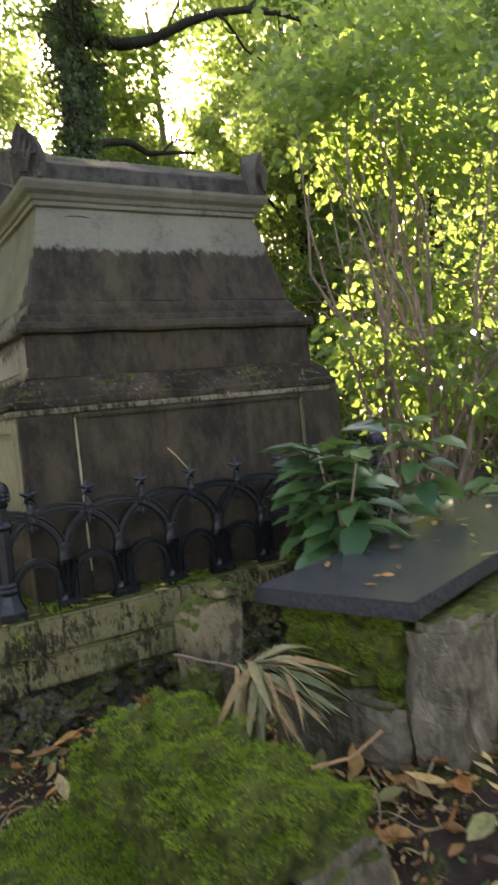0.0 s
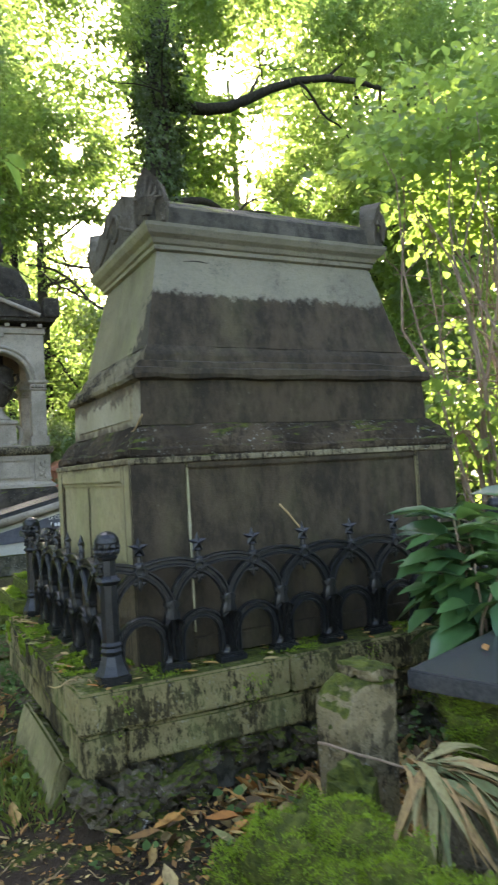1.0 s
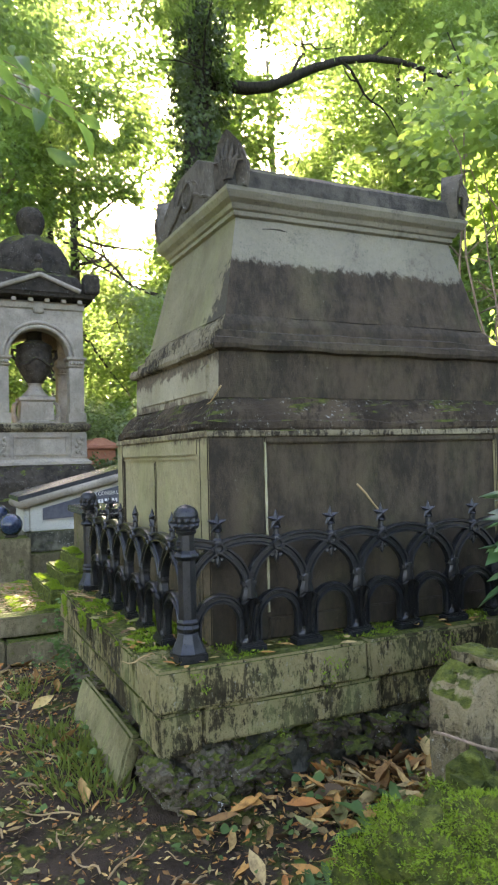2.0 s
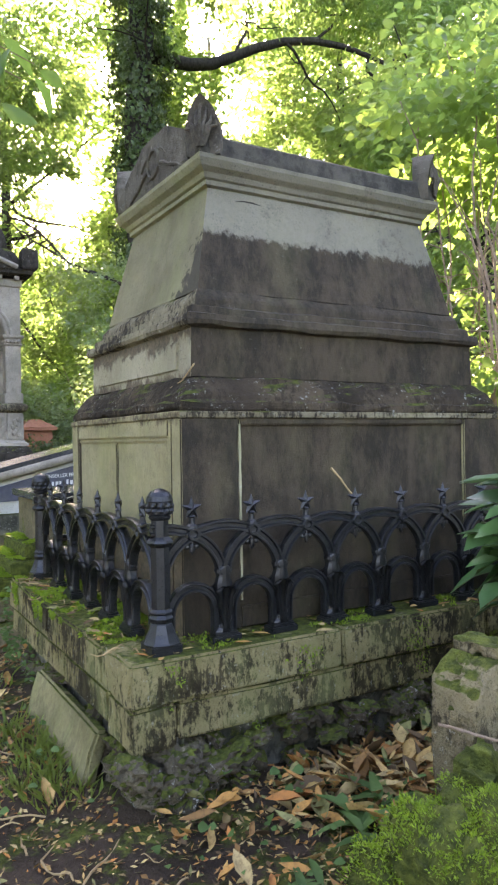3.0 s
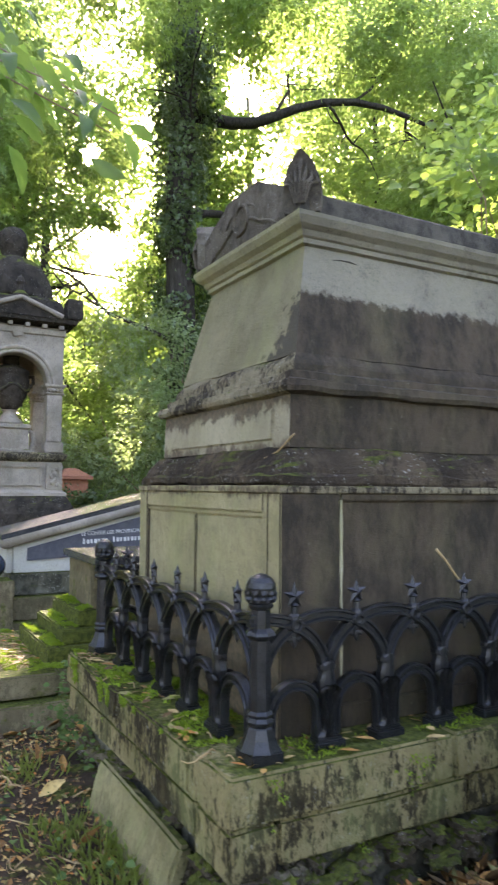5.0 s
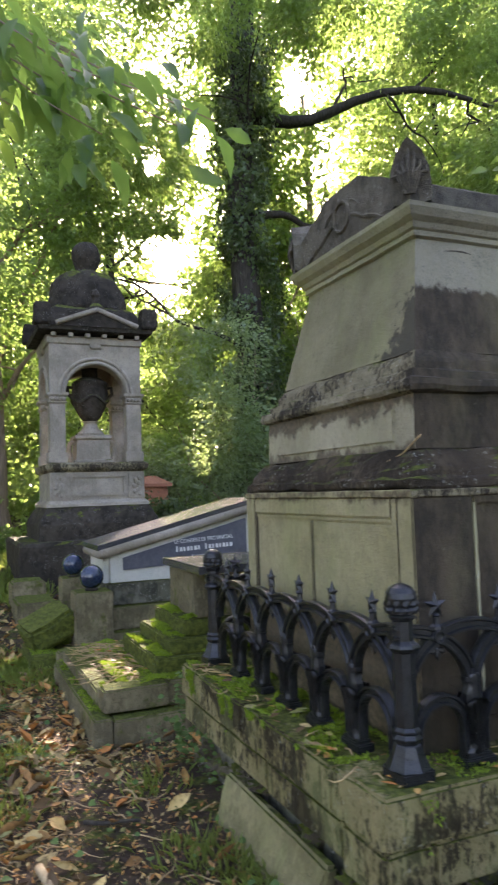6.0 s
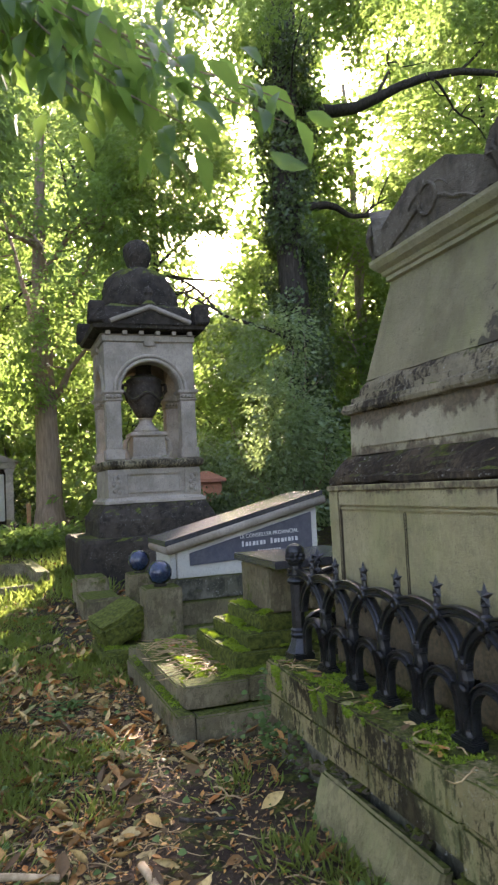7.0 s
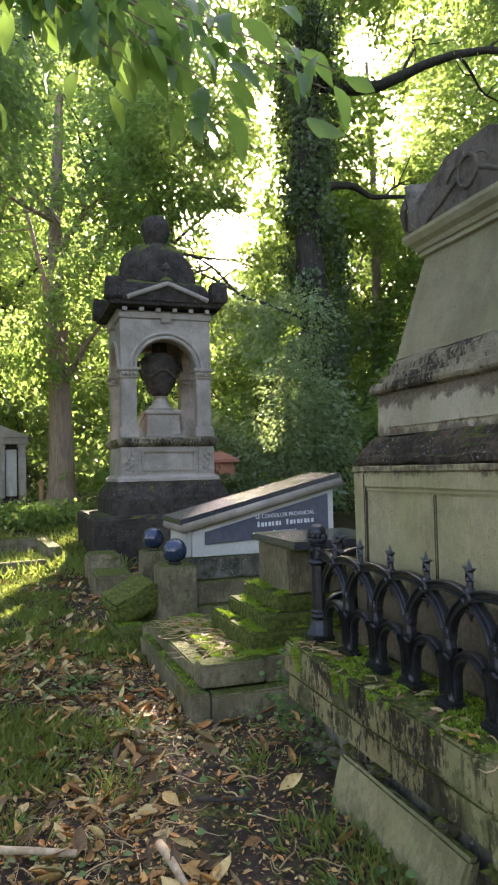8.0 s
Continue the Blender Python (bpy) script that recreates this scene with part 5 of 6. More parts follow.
def let_sun_in(P, A, N, L):
    keep = np.ones(len(P), bool)
    d = np.array(SUN)
    for spot, width in SUN_GAPS:
        w = P - np.array(spot)
        along = w @ d
        off = np.linalg.norm(w - along[:, None] * d, axis=1)
        keep &= ~((along > 1.2 + width) & (off < width))
    d = P - np.array((-1.1, -2.4, 1.55))
    flat = np.hypot(d[:, 0], d[:, 1])
    bearing, height = np.degrees(np.arctan2(d[:, 0], d[:, 1])), np.degrees(np.arctan2(d[:, 2], flat))
    ragged = 0.7 + 0.35 * np.sin(P[:, 0] * 1.7 + P[:, 2]) + 0.3 * np.sin(P[:, 2] * 2.9 - P[:, 1])
    for az, el, width in SKY_GAPS:
        keep &= ~((flat > 9.0) & (np.hypot(bearing - az, height - el) < width * ragged))
    return P[keep], A[keep], N[keep], L[keep]


def crown(name, parent, rng, blobs, per, radius, leaf, mat, fine=False, ratio=0.55, flat=0.35, gap=0.25, dense=1.0):
    P, A, N, L = [], [], [], []
    for count, centre, size in blobs:
        c, o = blob_points(rng, int(count * dense), centre, size, gap=gap)
        a, b, d, e = sprays(rng, c, o, per, radius, leaf, flat)
        P.append(a), A.append(b), N.append(d), L.append(e)
    P, A, N, L = let_sun_in(np.concatenate(P), np.concatenate(A), np.concatenate(N), np.concatenate(L))
    return link(name, leaves_mesh(name, P, A, N, L, L * ratio, fine), mat, parent)


def tree(x, y, h, r, blobs, label, seed, leaf=0.12, per=26, radius=0.5, mat=None, bark=None, limbs=7, gap=0.38, lean=(0, 0)):
    rng = np.random.default_rng(seed)
    t = empty("tree", (0, 0, 0), 0, label, "tree", "trees of the cemetery wood")
    g = ground_z(x, y)
    bm = bmesh.new()
    n = 14
    pts = [Vector((x + lean[0] * f + 0.15 * math.sin(f * 5 + seed) * f, y + lean[1] * f, g - 0.1 + h * f)) for f in (i / (n - 1) for i in range(n))]
    tube(bm, pts, [r * (1.0 - 0.75 * i / (n - 1)) * (1.35 if i == 0 else 1) for i in range(n)], 14)
    wear(bm, 0.03 * min(1, r * 2), 0.4)
    part("trunk", bm, bark or BARK, t, smooth=True)
    for k in range(limbs):
        bm = bmesh.new()
        count, c, size = blobs[k % len(blobs)]
        f = rng.uniform(0.3, 0.85)
        s = pts[int(f * (n - 1))]
        d = rng.normal(size=3)
        e = Vector(c) + Vector(d / np.linalg.norm(d) * np.array(size) * 0.8)
        lp = limb(bm, s, e, r * (1 - 0.75 * f) * 0.45, 0.015, 0.3, seed + k)
        for j in range(4):
            q = lp[3 + j]
            d = rng.normal(size=3) * np.array([1, 1, 0.6]) * 1.3
            limb(bm, q, q + Vector(d), 0.02 + 0.03 * r, 0.006, 0.4, seed + k * 7 + j, 6, 5)
        part("limb", bm, bark or BARK, t, smooth=True)
    crown("crown", t, rng, blobs, int(per * 1.6), radius * 0.9, leaf * 1.15, mat or LEAF_FAR, gap=gap, dense=1.15)
    return t


# the great ivy-clad tree
TX, TY = 7.5, 18.2


def ivy_tree():
    rng = np.random.default_rng(11)
    t = empty("ivy_tree", label="tall dark tree trunk clad in ivy with long bare limbs", category="tree")
    bm = bmesh.new()
    n = 24
    tube(bm, [(TX + 0.12 * math.sin(i * 0.5), TY, 0.3 + 25 * i / (n - 1)) for i in range(n)], [0.50 - 0.2 * i / (n - 1) for i in range(n)], 16)
    wear(bm, 0.04, 0.5)
    part("trunk", bm, BARK, t, smooth=True)
    def arm(a, b, r0, r1, bend, seed, forks):
        bm = bmesh.new()
        lp = limb(bm, a, b, r0, r1, bend, seed, 12, 10)
        for j, (i, d) in enumerate(forks):
            q = limb(bm, lp[i], lp[i] + Vector(d), r1 * 0.8 + 0.02, 0.012, 0.7, seed + j + 1, 10, 6)
            for k in range(3):
                dd = Vector(rng.normal(size=3)) * 0.9
                limb(bm, q[3 + k], q[3 + k] + dd, 0.03, 0.008, 0.5, seed + 3 * j + k, 6, 5)
        part("limb", bm, BARK, t, smooth=True)
    arm((TX + 0.2, TY, 13.6), (TX + 9.0, TY - 2.2, 14.2), 0.23, 0.05, 0.36, 3, ((6, (2.6, 0.3, -2.2)), (7, (2.4, -0.6, 2.5)), (9, (1.5, 0.4, -2.4)), (10, (3.0, 0, 1.0)), (4, (1.2, -0.5, 2.4))))
    arm((TX + 0.2, TY, 10.3), (TX + 4.5, TY + 1.0, 10.8), 0.15, 0.05, 0.3, 8, ((8, (1.3, 0.2, 0.7)),))
    arm((TX - 0.2, TY, 6.0), (TX - 4.2, TY + 1.0, 8.2), 0.07, 0.03, 0.4, 13, ((6, (-1.2, 0.2, 0.6)), (8, (-1.0, 0.2, -0.8))))
    # ivy round the trunk, thick below
    P, A, N, L = [], [], [], []
    for _ in range(1500):
        z = 0.4 + 16 * rng.uniform() ** 1.3
        a = rng.uniform(0, 2 * math.pi)
        lump = 0.5 + 0.5 * noise.noise(Vector((math.cos(a) * 1.5, math.sin(a) * 1.5, z * 0.55)))
        if z > 4.5 and lump < 0.44:
            continue
        r = 0.46 + (0.04 + 0.95 * max(0, lump - 0.42)) * (1.5 if z < 5 else 1.3)
        c = np.array([TX + r * math.cos(a), TY + r * math.sin(a), z])
        o = np.array([math.cos(a), math.sin(a), -0.4])
        m = 22
        P.append(c + rng.normal(size=(m, 3)) * 0.17)
        A.append(o * 0.5 + np.array([0, 0, -0.6]) + rng.normal(size=(m, 3)) * 0.5)
        N.append(o + rng.normal(size=(m, 3)) * 0.5)
        L.append(rng.uniform(0.08, 0.17, m))
    P, A, N, L = np.concatenate(P), np.concatenate(A), np.concatenate(N), np.concatenate(L)
    link("ivy", leaves_mesh("ivy", P, A, N, L, L * 0.85), LEAF_DARK, t, "dark green ivy")
    crown("crown", t, rng, [(330, (TX + 6.5, TY - 2.0, 17.4), (6.0, 4, 2.3)), (260, (TX + 1, TY, 20), (6, 5, 4)), (200, (TX - 5, TY + 1, 16.5), (4, 4, 3)), (120, (TX + 9.5, TY - 3, 12.6), (3.0, 2.5, 2.0)), (130, (TX - 4.2, TY - 0.5, 11.6), (2.4, 2.0, 1.5))], 44, 0.7, 0.17, LEAF_FAR, dense=0.95, gap=0.4)
    return t


ivy_tree()

# left and middle distance
tree(0.05, 20.5, 13, 0.42, [(200, (-2.0, 19.0, 6.5), (4.5, 3.5, 3.4)), (130, (0.5, 20.5, 10.5), (5, 4, 4)), (110, (-4.5, 17, 10), (3.5, 3.5, 4)), (70, (2.4, 18.5, 9.4), (2.2, 2.2, 1.8))], "tall brown-trunked tree with bright leaves in sunlight", 21, 0.15, 30, 0.65, bark=BARK_BROWN)
tree(-4.2, 15.0, 12, 0.25, [(170, (-4.4, 14.0, 5.5), (3.0, 2.6, 3.0)), (130, (-3.2, 13.5, 9.0), (3.6, 3.2, 3.2))], "slender leafy tree at the edge of the clearing", 22, 0.14, 30, 0.6)
tree(3.6, 24.0, 18, 0.35, [(150, (3.6, 23, 2.6), (4.0, 3, 2.6)), (140, (4.4, 24, 15.5), (5, 4, 3.6)), (90, (3.0, 24, 14.6), (3.4, 3, 1.6)), (60, (5.7, 23, 10.4), (1.5, 2, 2.2))], "leafy tree in the wood", 23, 0.18, 30, 0.8)
tree(14.6, 27.0, 20, 0.34, [(320, (12.5, 26, 6), (5, 3, 5.5)), (260, (14, 27, 14.5), (6, 4, 4.5))], "pale-barked leafy tree in the wood", 24, 0.2, 28, 0.9, bark=BARK_PALE)
tree(20.0, 24.0, 20, 0.40, [(320, (20, 23, 6), (6, 3, 6)), (260, (21, 24, 15), (6, 4, 5))], "leafy tree in the wood", 25, 0.2, 28, 0.9)
tree(17.0, 13.0, 15, 0.30, [(320, (17, 12, 5.0), (4.5, 3.5, 5.0)), (240, (16, 12, 11.5), (5, 4, 4))], "leafy tree in the wood", 26, 0.17, 30, 0.8)
tree(16.0, 5.0, 14, 0.30, [(320, (15, 5, 4.5), (4.5, 3.5, 4.6)), (240, (15, 5, 10.5), (5, 4, 4))], "leafy tree in the wood", 27, 0.17, 30, 0.8)
tree(-9.5, 24.0, 20, 0.40, [(300, (-9, 23, 6), (5, 3, 5.8)), (240, (-8, 24, 14), (6, 4, 4.5))], "leafy tree in the wood", 28, 0.2, 28, 0.9)
tree(-2.0, 33.0, 22, 0.45, [(320, (-2, 32, 6.5), (7, 3, 6.5)), (110, (-1, 33, 16), (7, 4, 4.5))], "leafy tree in the wood", 29, 0.24, 26, 1.1)
tree(7.0, 36.0, 22, 0.45, [(220, (7, 36, 5.0), (6, 3, 5.0)), (120, (9, 36, 20.5), (6, 4, 3.0)), (170, (10.5, 36, 12.5), (5, 3, 4.2))], "leafy tree in the wood", 30, 0.24, 26, 1.1)
tree(18.0, 38.0, 24, 0.45, [(320, (18, 38, 7), (8, 3, 7)), (200, (20, 38, 17), (7, 4, 4.5))], "leafy tree in the wood", 31, 0.26, 26, 1.2)
# behind and beside the camera: unseen trees added to shape light and reflections
for k, (x, y) in enumerate(((-11, 4), (-15, -12), (-2, -20), (11, -17), (16, -5))):
    tree(x, y, 15, 0.3, [(80, (x, y, 6), (4.5, 4.5, 4.5)), (60, (x, y, 11.0), (4.5, 4.5, 3.0))], "leafy tree out of view, added to shape light and reflections", 40 + k, 0.24, 22, 0.9)


def bush(name, label, base, blobs, seed, leaf, per, radius, mat, stems=9, fine=False, gap=0.40, ratio=0.6, dense=1.15):
    rng = np.random.default_rng(seed)
    t = empty(name, (0, 0, 0), 0, label, "bush")
    for k in range(stems):
        bm = bmesh.new()
        c, ctr, size = blobs[k % len(blobs)]
        d = rng.normal(size=3)
        e = Vector(ctr) + Vector(d / np.linalg.norm(d) * np.array(size) * 0.75)
        b = Vector(base) + Vector((rng.normal() * 0.18, rng.normal() * 0.18, 0))
        b.z = ground_z(b.x, b.y) - 0.05
        lp = limb(bm, b, e, rng.uniform(0.018, 0.036), 0.006, 0.3, seed + k, 10, 6)
        for j in range(4):
            d = rng.normal(size=3) * 0.45
            d[2] = abs(d[2])
            limb(bm, lp[3 + j], lp[3 + j] + Vector(d), 0.009, 0.003, 0.4, seed + 9 * k + j, 6, 5)
        part("stem", bm, BARK_BROWN, t, smooth=True)
    crown("foliage", t, rng, blobs, per, radius, leaf, mat, fine, ratio, gap=gap, dense=dense)
    return t


bush("tall_bush", "tall bright green bush with many thin upright stems", (4.5, 1.7, 0), [(120, (5.3, 1.8, 2.6), (1.7, 1.9, 2.2)), (110, (5.6, 2.0, 4.9), (2.3, 2.4, 1.8)), (45, (4.4, 2.4, 4.3), (1.1, 1.1, 0.9))], 61, 0.125, 13, 0.34, LEAF_BUSH, 24, True, 0.52, 0.7)
bush("tall_bush", "bright leafy bush lit from behind", (8.2, 3.6, 0), [(280, (8.4, 3.6, 2.4), (2.2, 2.2, 2.4)), (130, (8.6, 4.4, 5.4), (2.6, 2.4, 1.8))], 62, 0.13, 18, 0.4, LEAF_BUSH, 10)
bush("tall_bush", "leafy bush at the wood's edge", (5.6, -1.4, 0), [(240, (6.0, -1.0, 1.8), (1.8, 1.6, 2.0)), (90, (6.4, -0.8, 4.4), (2.0, 1.8, 1.4))], 63, 0.125, 17, 0.32, LEAF_BUSH, 12)
bush("dark_bush", "dark glossy evergreen bush under the ivy tree", (5.2, 13.8, 0), [(300, (4.8, 13.8, 2.4), (1.7, 1.4, 2.4)), (160, (3.4, 14.8, 2.0), (1.6, 1.2, 2.0)), (90, (5.0, 14.6, 5.2), (1.6, 1.4, 1.6))], 64, 0.12, 24, 0.42, LEAF_GLOSSY, 10)
bush("dark_bush", "dark low shrub beside the shrine", (3.0, 12.4, 0), [(150, (3.05, 12.5, 0.9), (0.8, 0.6, 0.9))], 68, 0.10, 24, 0.3, LEAF_DARK, 6)
bush("green_bush", "pale green bush beside the ivy tree", (8.0, 13.4, 0), [(300, (7.8, 13.2, 2.2), (1.4, 1.2, 2.3)), (200, (9.4, 14.6, 3.4), (1.8, 1.4, 3.0))], 65, 0.12, 26, 0.42, LEAF_FAR, 8)
bush("low_bush", "low leafy shrub in front of the brown-trunked tree", (-1.6, 17.5, 0), [(200, (-1.8, 16.6, 0.55), (2.6, 1.6, 0.38))], 66, 0.15, 26, 0.35, LEAF_FAR, 6)
bush("low_bush", "leafy undergrowth behind the mausoleum", (-3.0, 24.0, 0), [(300, (-3.6, 24.0, 1.8), (4.0, 1.2, 2.0))], 67, 0.17, 26, 0.5, LEAF_DARK, 6)


def laurel():
    rng = np.random.default_rng(71)
    t = empty("laurel_shrub", label="young laurel shrub with large glossy dark green leaves", category="shrub")
    P, A, N, L = [], [], [], []
    for k in range(22):
        top = Vector((1.60 + rng.normal() * 0.26, -0.64 + rng.normal() * 0.16, rng.uniform(0.82, 1.36)))
        if k > 16:
            top = Vector((2.5 + rng.normal() * 0.3, -0.4 + rng.normal() * 0.2, rng.uniform(0.8, 1.15)))
        b = Vector((1.56 + rng.normal() * 0.05, -0.62 + rng.normal() * 0.05, 0.0))
        bm = bmesh.new()
        limb(bm, b, top, 0.010, 0.005, 0.3, k, 8, 6)
        part("stem", bm, BARK_BROWN, t, smooth=True)
        m = 12
        for j in range(m):
            a = 2 * math.pi * j / m + rng.uniform(0, 0.6)
            tier = j % 4
            o = np.array([math.cos(a), math.sin(a), 0.28 - 0.22 * tier])
            P.append(np.array(top) - np.array([0, 0, 0.085 * tier]) + o * 0.02)
            A.append(o)
            N.append(np.array([0, 0, 1.0]) + o * 0.2 + rng.normal(size=3) * 0.2)
            L.append(rng.uniform(0.17, 0.29))
    P, A, N, L = np.array(P), np.array(A), np.array(N), np.array(L)
    for k in range(len(P)):
        link("leaf", leaves_mesh("leaf", P[k:k + 1], A[k:k + 1], N[k:k + 1], L[k:k + 1], L[k:k + 1] * 0.52, True, 0.16), LAUREL_TINTS[k % 3], t)


laurel()


def overhanging_tree():
    """A tree beside the path whose twigs of long drooping leaves hang over the clearing."""
    rng = np.random.default_rng(81)
    t = empty("chestnut_tree", label="tree with drooping twigs of long fresh green leaves overhead", category="tree")
    bm = bmesh.new()
    x, y = -4.6, 1.9
    tube(bm, [(x + 0.03 * i, y, ground_z(x, y) - 0.1 + 0.75 * i) for i in range(10)], [0.2 - 0.012 * i for i in range(10)], 12)
    part("trunk", bm, BARK, t, smooth=True)
    twigs = [((-2.6, 1.6, 4.35), (-0.10, 1.15, 3.32), 26, 0.19), ((-2.6, 1.6, 4.35), (-0.60, 1.2, 3.28), 26, 0.19), ((-2.6, 1.6, 4.35), (-0.25, 1.5, 3.70), 26, 0.19), ((-2.6, 1.6, 4.35), (-1.0, 1.3, 3.40), 26, 0.19),
             ((-2.6, 1.6, 4.35), (-0.5, 1.9, 4.0), 26, 0.19), ((-2.6, 1.6, 4.35), (-0.8, 0.9, 3.38), 22, 0.19), ((-2.6, 1.6, 4.35), (-0.9, 1.7, 3.85), 26, 0.19), ((-2.6, 1.6, 4.35), (-0.2, 2.2, 4.15), 26, 0.19),
             ((-2.6, 1.6, 4.35), (-0.75, 1.35, 3.55), 26, 0.2), ((-2.6, 1.6, 4.35), (-1.1, 1.0, 3.55), 26, 0.2),
             ((-2.6, 1.6, 4.35), (-0.02, 1.2, 3.44), 15, 0.19), ((-2.9, 0.7, 3.3), (-1.66, 1.05, 2.95), 8, 0.17), ((-2.9, 0.7, 3.3), (-1.74, 1.0, 2.6), 8, 0.17), ((-2.9, 0.7, 3.3), (-1.74, 1.1, 3.25), 8, 0.17)]
    for end in ((-2.6, 1.6, 4.35), (-2.9, 0.7, 3.3)):
        bm = bmesh.new()
        limb(bm, (x + 0.12, y, end[2] - 0.5), end, 0.06, 0.02, 0.2, 4, 8, 8)
        part("limb", bm, BARK, t, smooth=True)
    for k, (a, b, m, leaf) in enumerate(twigs):
        bm = bmesh.new()
        lp = limb(bm, a, b, 0.012, 0.003, 0.25, 81 + k, 10, 6)
        tw = part("twig", bm, BARK_BROWN, t, smooth=True)
        P, A, N, L = [], [], [], []
        d = (lp[-1] - lp[0]).normalized()
        for i in range(m * 2):
            q = lp[min(9, int(rng.uniform(0.25, 1.0) * 9.99))]
            an = rng.uniform(0, 2 * math.pi)
            o = np.array([math.cos(an), math.sin(an), -0.35]) + np.array(d) * 0.6
            P.append(np.array(q) + rng.normal(size=3) * 0.09)
            A.append(o + np.array([0, 0, -0.35]))
            N.append(np.array([0, 0, 1.0]) + rng.normal(size=3) * 0.35)
            L.append(leaf * rng.uniform(0.65, 1.2))
        P, A, N, L = np.array(P), np.array(A), np.array(N), np.array(L)
        link("foliage", leaves_mesh("foliage", P, A, N, L, L * 0.40, True, 0.25), LEAF_NEAR, tw)


overhanging_tree()
bush("maple_sapling", "young tree with broad bright yellow-green leaves", (5.6, 3.2, 0), [(90, (5.5, 3.3, 4.6), (1.0, 1.1, 0.7)), (130, (6.2, 3.6, 5.8), (1.5, 1.4, 1.0))], 83, 0.13, 14, 0.36, LEAF_BUSH, 7, True, 0.3, 0.8)
tree(-6.0, 9.0, 12, 0.28, [(150, (-2.6, 10.5, 8.6), (2.8, 2.4, 1.5)), (120, (-0.2, 12.0, 10.6), (2.6, 2.4, 1.3)), (120, (-4.5, 8.5, 7.5), (2.2, 2.2, 2.0))], "tree reaching over the clearing with layered green boughs", 32, 0.11, 26, 0.5)
tree(9.5, 22.6, 17, 0.30, [(170, (8.8, 13.5, 14.2), (3.8, 2.4, 1.5)), (170, (5.0, 15.5, 15.4), (3.2, 2.4, 1.6)), (120, (13.0, 12.5, 14.4), (3.2, 2.4, 1.7))], "tall tree with high green boughs beside the ivy tree", 33, 0.13, 26, 0.6, limbs=1)


def far_woods():
    """The wood that closes the view all round, with gaps to the sky."""
    rng = np.random.default_rng(87)
    P, O = [], []
    while len(P) < 11000:
        a = radians(rng.uniform(-60, 110)) if rng.uniform() < 0.88 else rng.uniform(0, 2 * math.pi)
        r = rng.uniform(42, 66)
        z = (20 if abs(math.degrees(a) - 22) < 7 else 19 if abs(math.degrees(a) - 10) < 6 else 31) * rng.uniform() ** 1.15
        p = Vector((r * math.sin(a), r * math.cos(a), z + 0.3))
        if noise.noise(p * 0.13) + 0.4 * noise.noise(p * 0.45) < -0.36 + 0.012 * (z - 10):
            continue
        if math.hypot(math.degrees(a) - 16.0, math.degrees(math.atan2(z - 1.6, r)) - 17.5) < 2.6:
            continue
        P.append(p)
        O.append((-math.sin(a), -math.cos(a), 0.2))
    P, A, N, L = let_sun_in(*sprays(rng, np.array(P), np.array(O), 26, 1.3, 0.54))
    me = leaves_mesh("far_woods", P, A, N, L, L * 0.6)
    tagged(link("far_woods", me, LEAF_FAR), "distant sunlit woodland behind the graves", "woods", kind="stuff")
    # a deep green wall of leaves farther back on both sides
    P, O = [], []
    while len(P) < 6500:
        a, el, r = rng.uniform(-34, 74), rng.uniform(1, 39), rng.uniform(66, 80)
        if 10.5 < a < 33 and el > 13 or 33 < a < 40 and noise.noise(Vector((a, el, 0)) * 0.4) < 0:
            continue
        P.append((r * math.sin(radians(a)), r * math.cos(radians(a)), 1.6 + r * math.tan(radians(el))))
        O.append((-math.sin(radians(a)), -math.cos(radians(a)), 0.2))
    P, A, N, L = sprays(rng, np.array(P), np.array(O), 22, 2.2, 1.0)
    me = leaves_mesh("back_woods", P, A, N, L, L * 0.65)
    tagged(link("back_woods", me, LEAF_FAR), "deep wall of green woodland far behind the graves", "woods", kind="stuff")
    # the high roof of leaves, in ragged layers
    P, O = [], []
    while len(P) < 4200:
        a, el, r = (rng.uniform(-22, 62) if rng.uniform() < 0.5 else rng.uniform(19, 46)), rng.uniform(9, 42), rng.uniform(25, 40)
        if math.hypot(a - 16.2, el - 17.5) < 3.0 or math.hypot(a - 19.5, el - 26.0) < 2.2:
            continue
        p = Vector((r * math.sin(radians(a)), r * math.cos(radians(a)), 1.6 + r * math.tan(radians(el))))
        if noise.noise(p * 0.21) + 0.6 * noise.noise(p * 0.62) < -0.06:
            continue
        P.append(p)
        O.append((-math.sin(radians(a)), -math.cos(radians(a)), 0.2))
    P, A, N, L = let_sun_in(*sprays(rng, np.array(P), np.array(O), 24, 0.85, 0.33, 0.25))
    me = leaves_mesh("leaf_roof", P, A, N, L, L * 0.6)
    tagged(link("leaf_roof", me, LEAF_FAR), "high ragged leaf canopy of the wood against the sky", "canopy", kind="stuff")
    # knee to head high growth between the trees
    P, O = [], []
    while len(P) < 2600:
        a = radians(rng.uniform(-50, 115))
        r = rng.uniform(17, 36)
        p = Vector((r * math.sin(a), r * math.cos(a), 0.4 + 3.4 * rng.uniform() ** 1.6))
        if noise.noise(Vector((p.x * 0.25, p.y * 0.25, 0))) < p.z * 0.13 - 0.25 or (-4.5 < p.x < 0.6 and p.y < 23):
            continue
        P.append(p)
        O.append((-math.sin(a), -math.cos(a), 0.3))
    P, A, N, L = sprays(rng, np.array(P), np.array(O), 26, 0.7, 0.2)
    me = leaves_mesh("undergrowth", P, A, N, L, L * 0.6)
    tagged(link("undergrowth", me, LEAF_FAR), "dense green undergrowth between the trees", "undergrowth", kind="stuff")


far_woods()


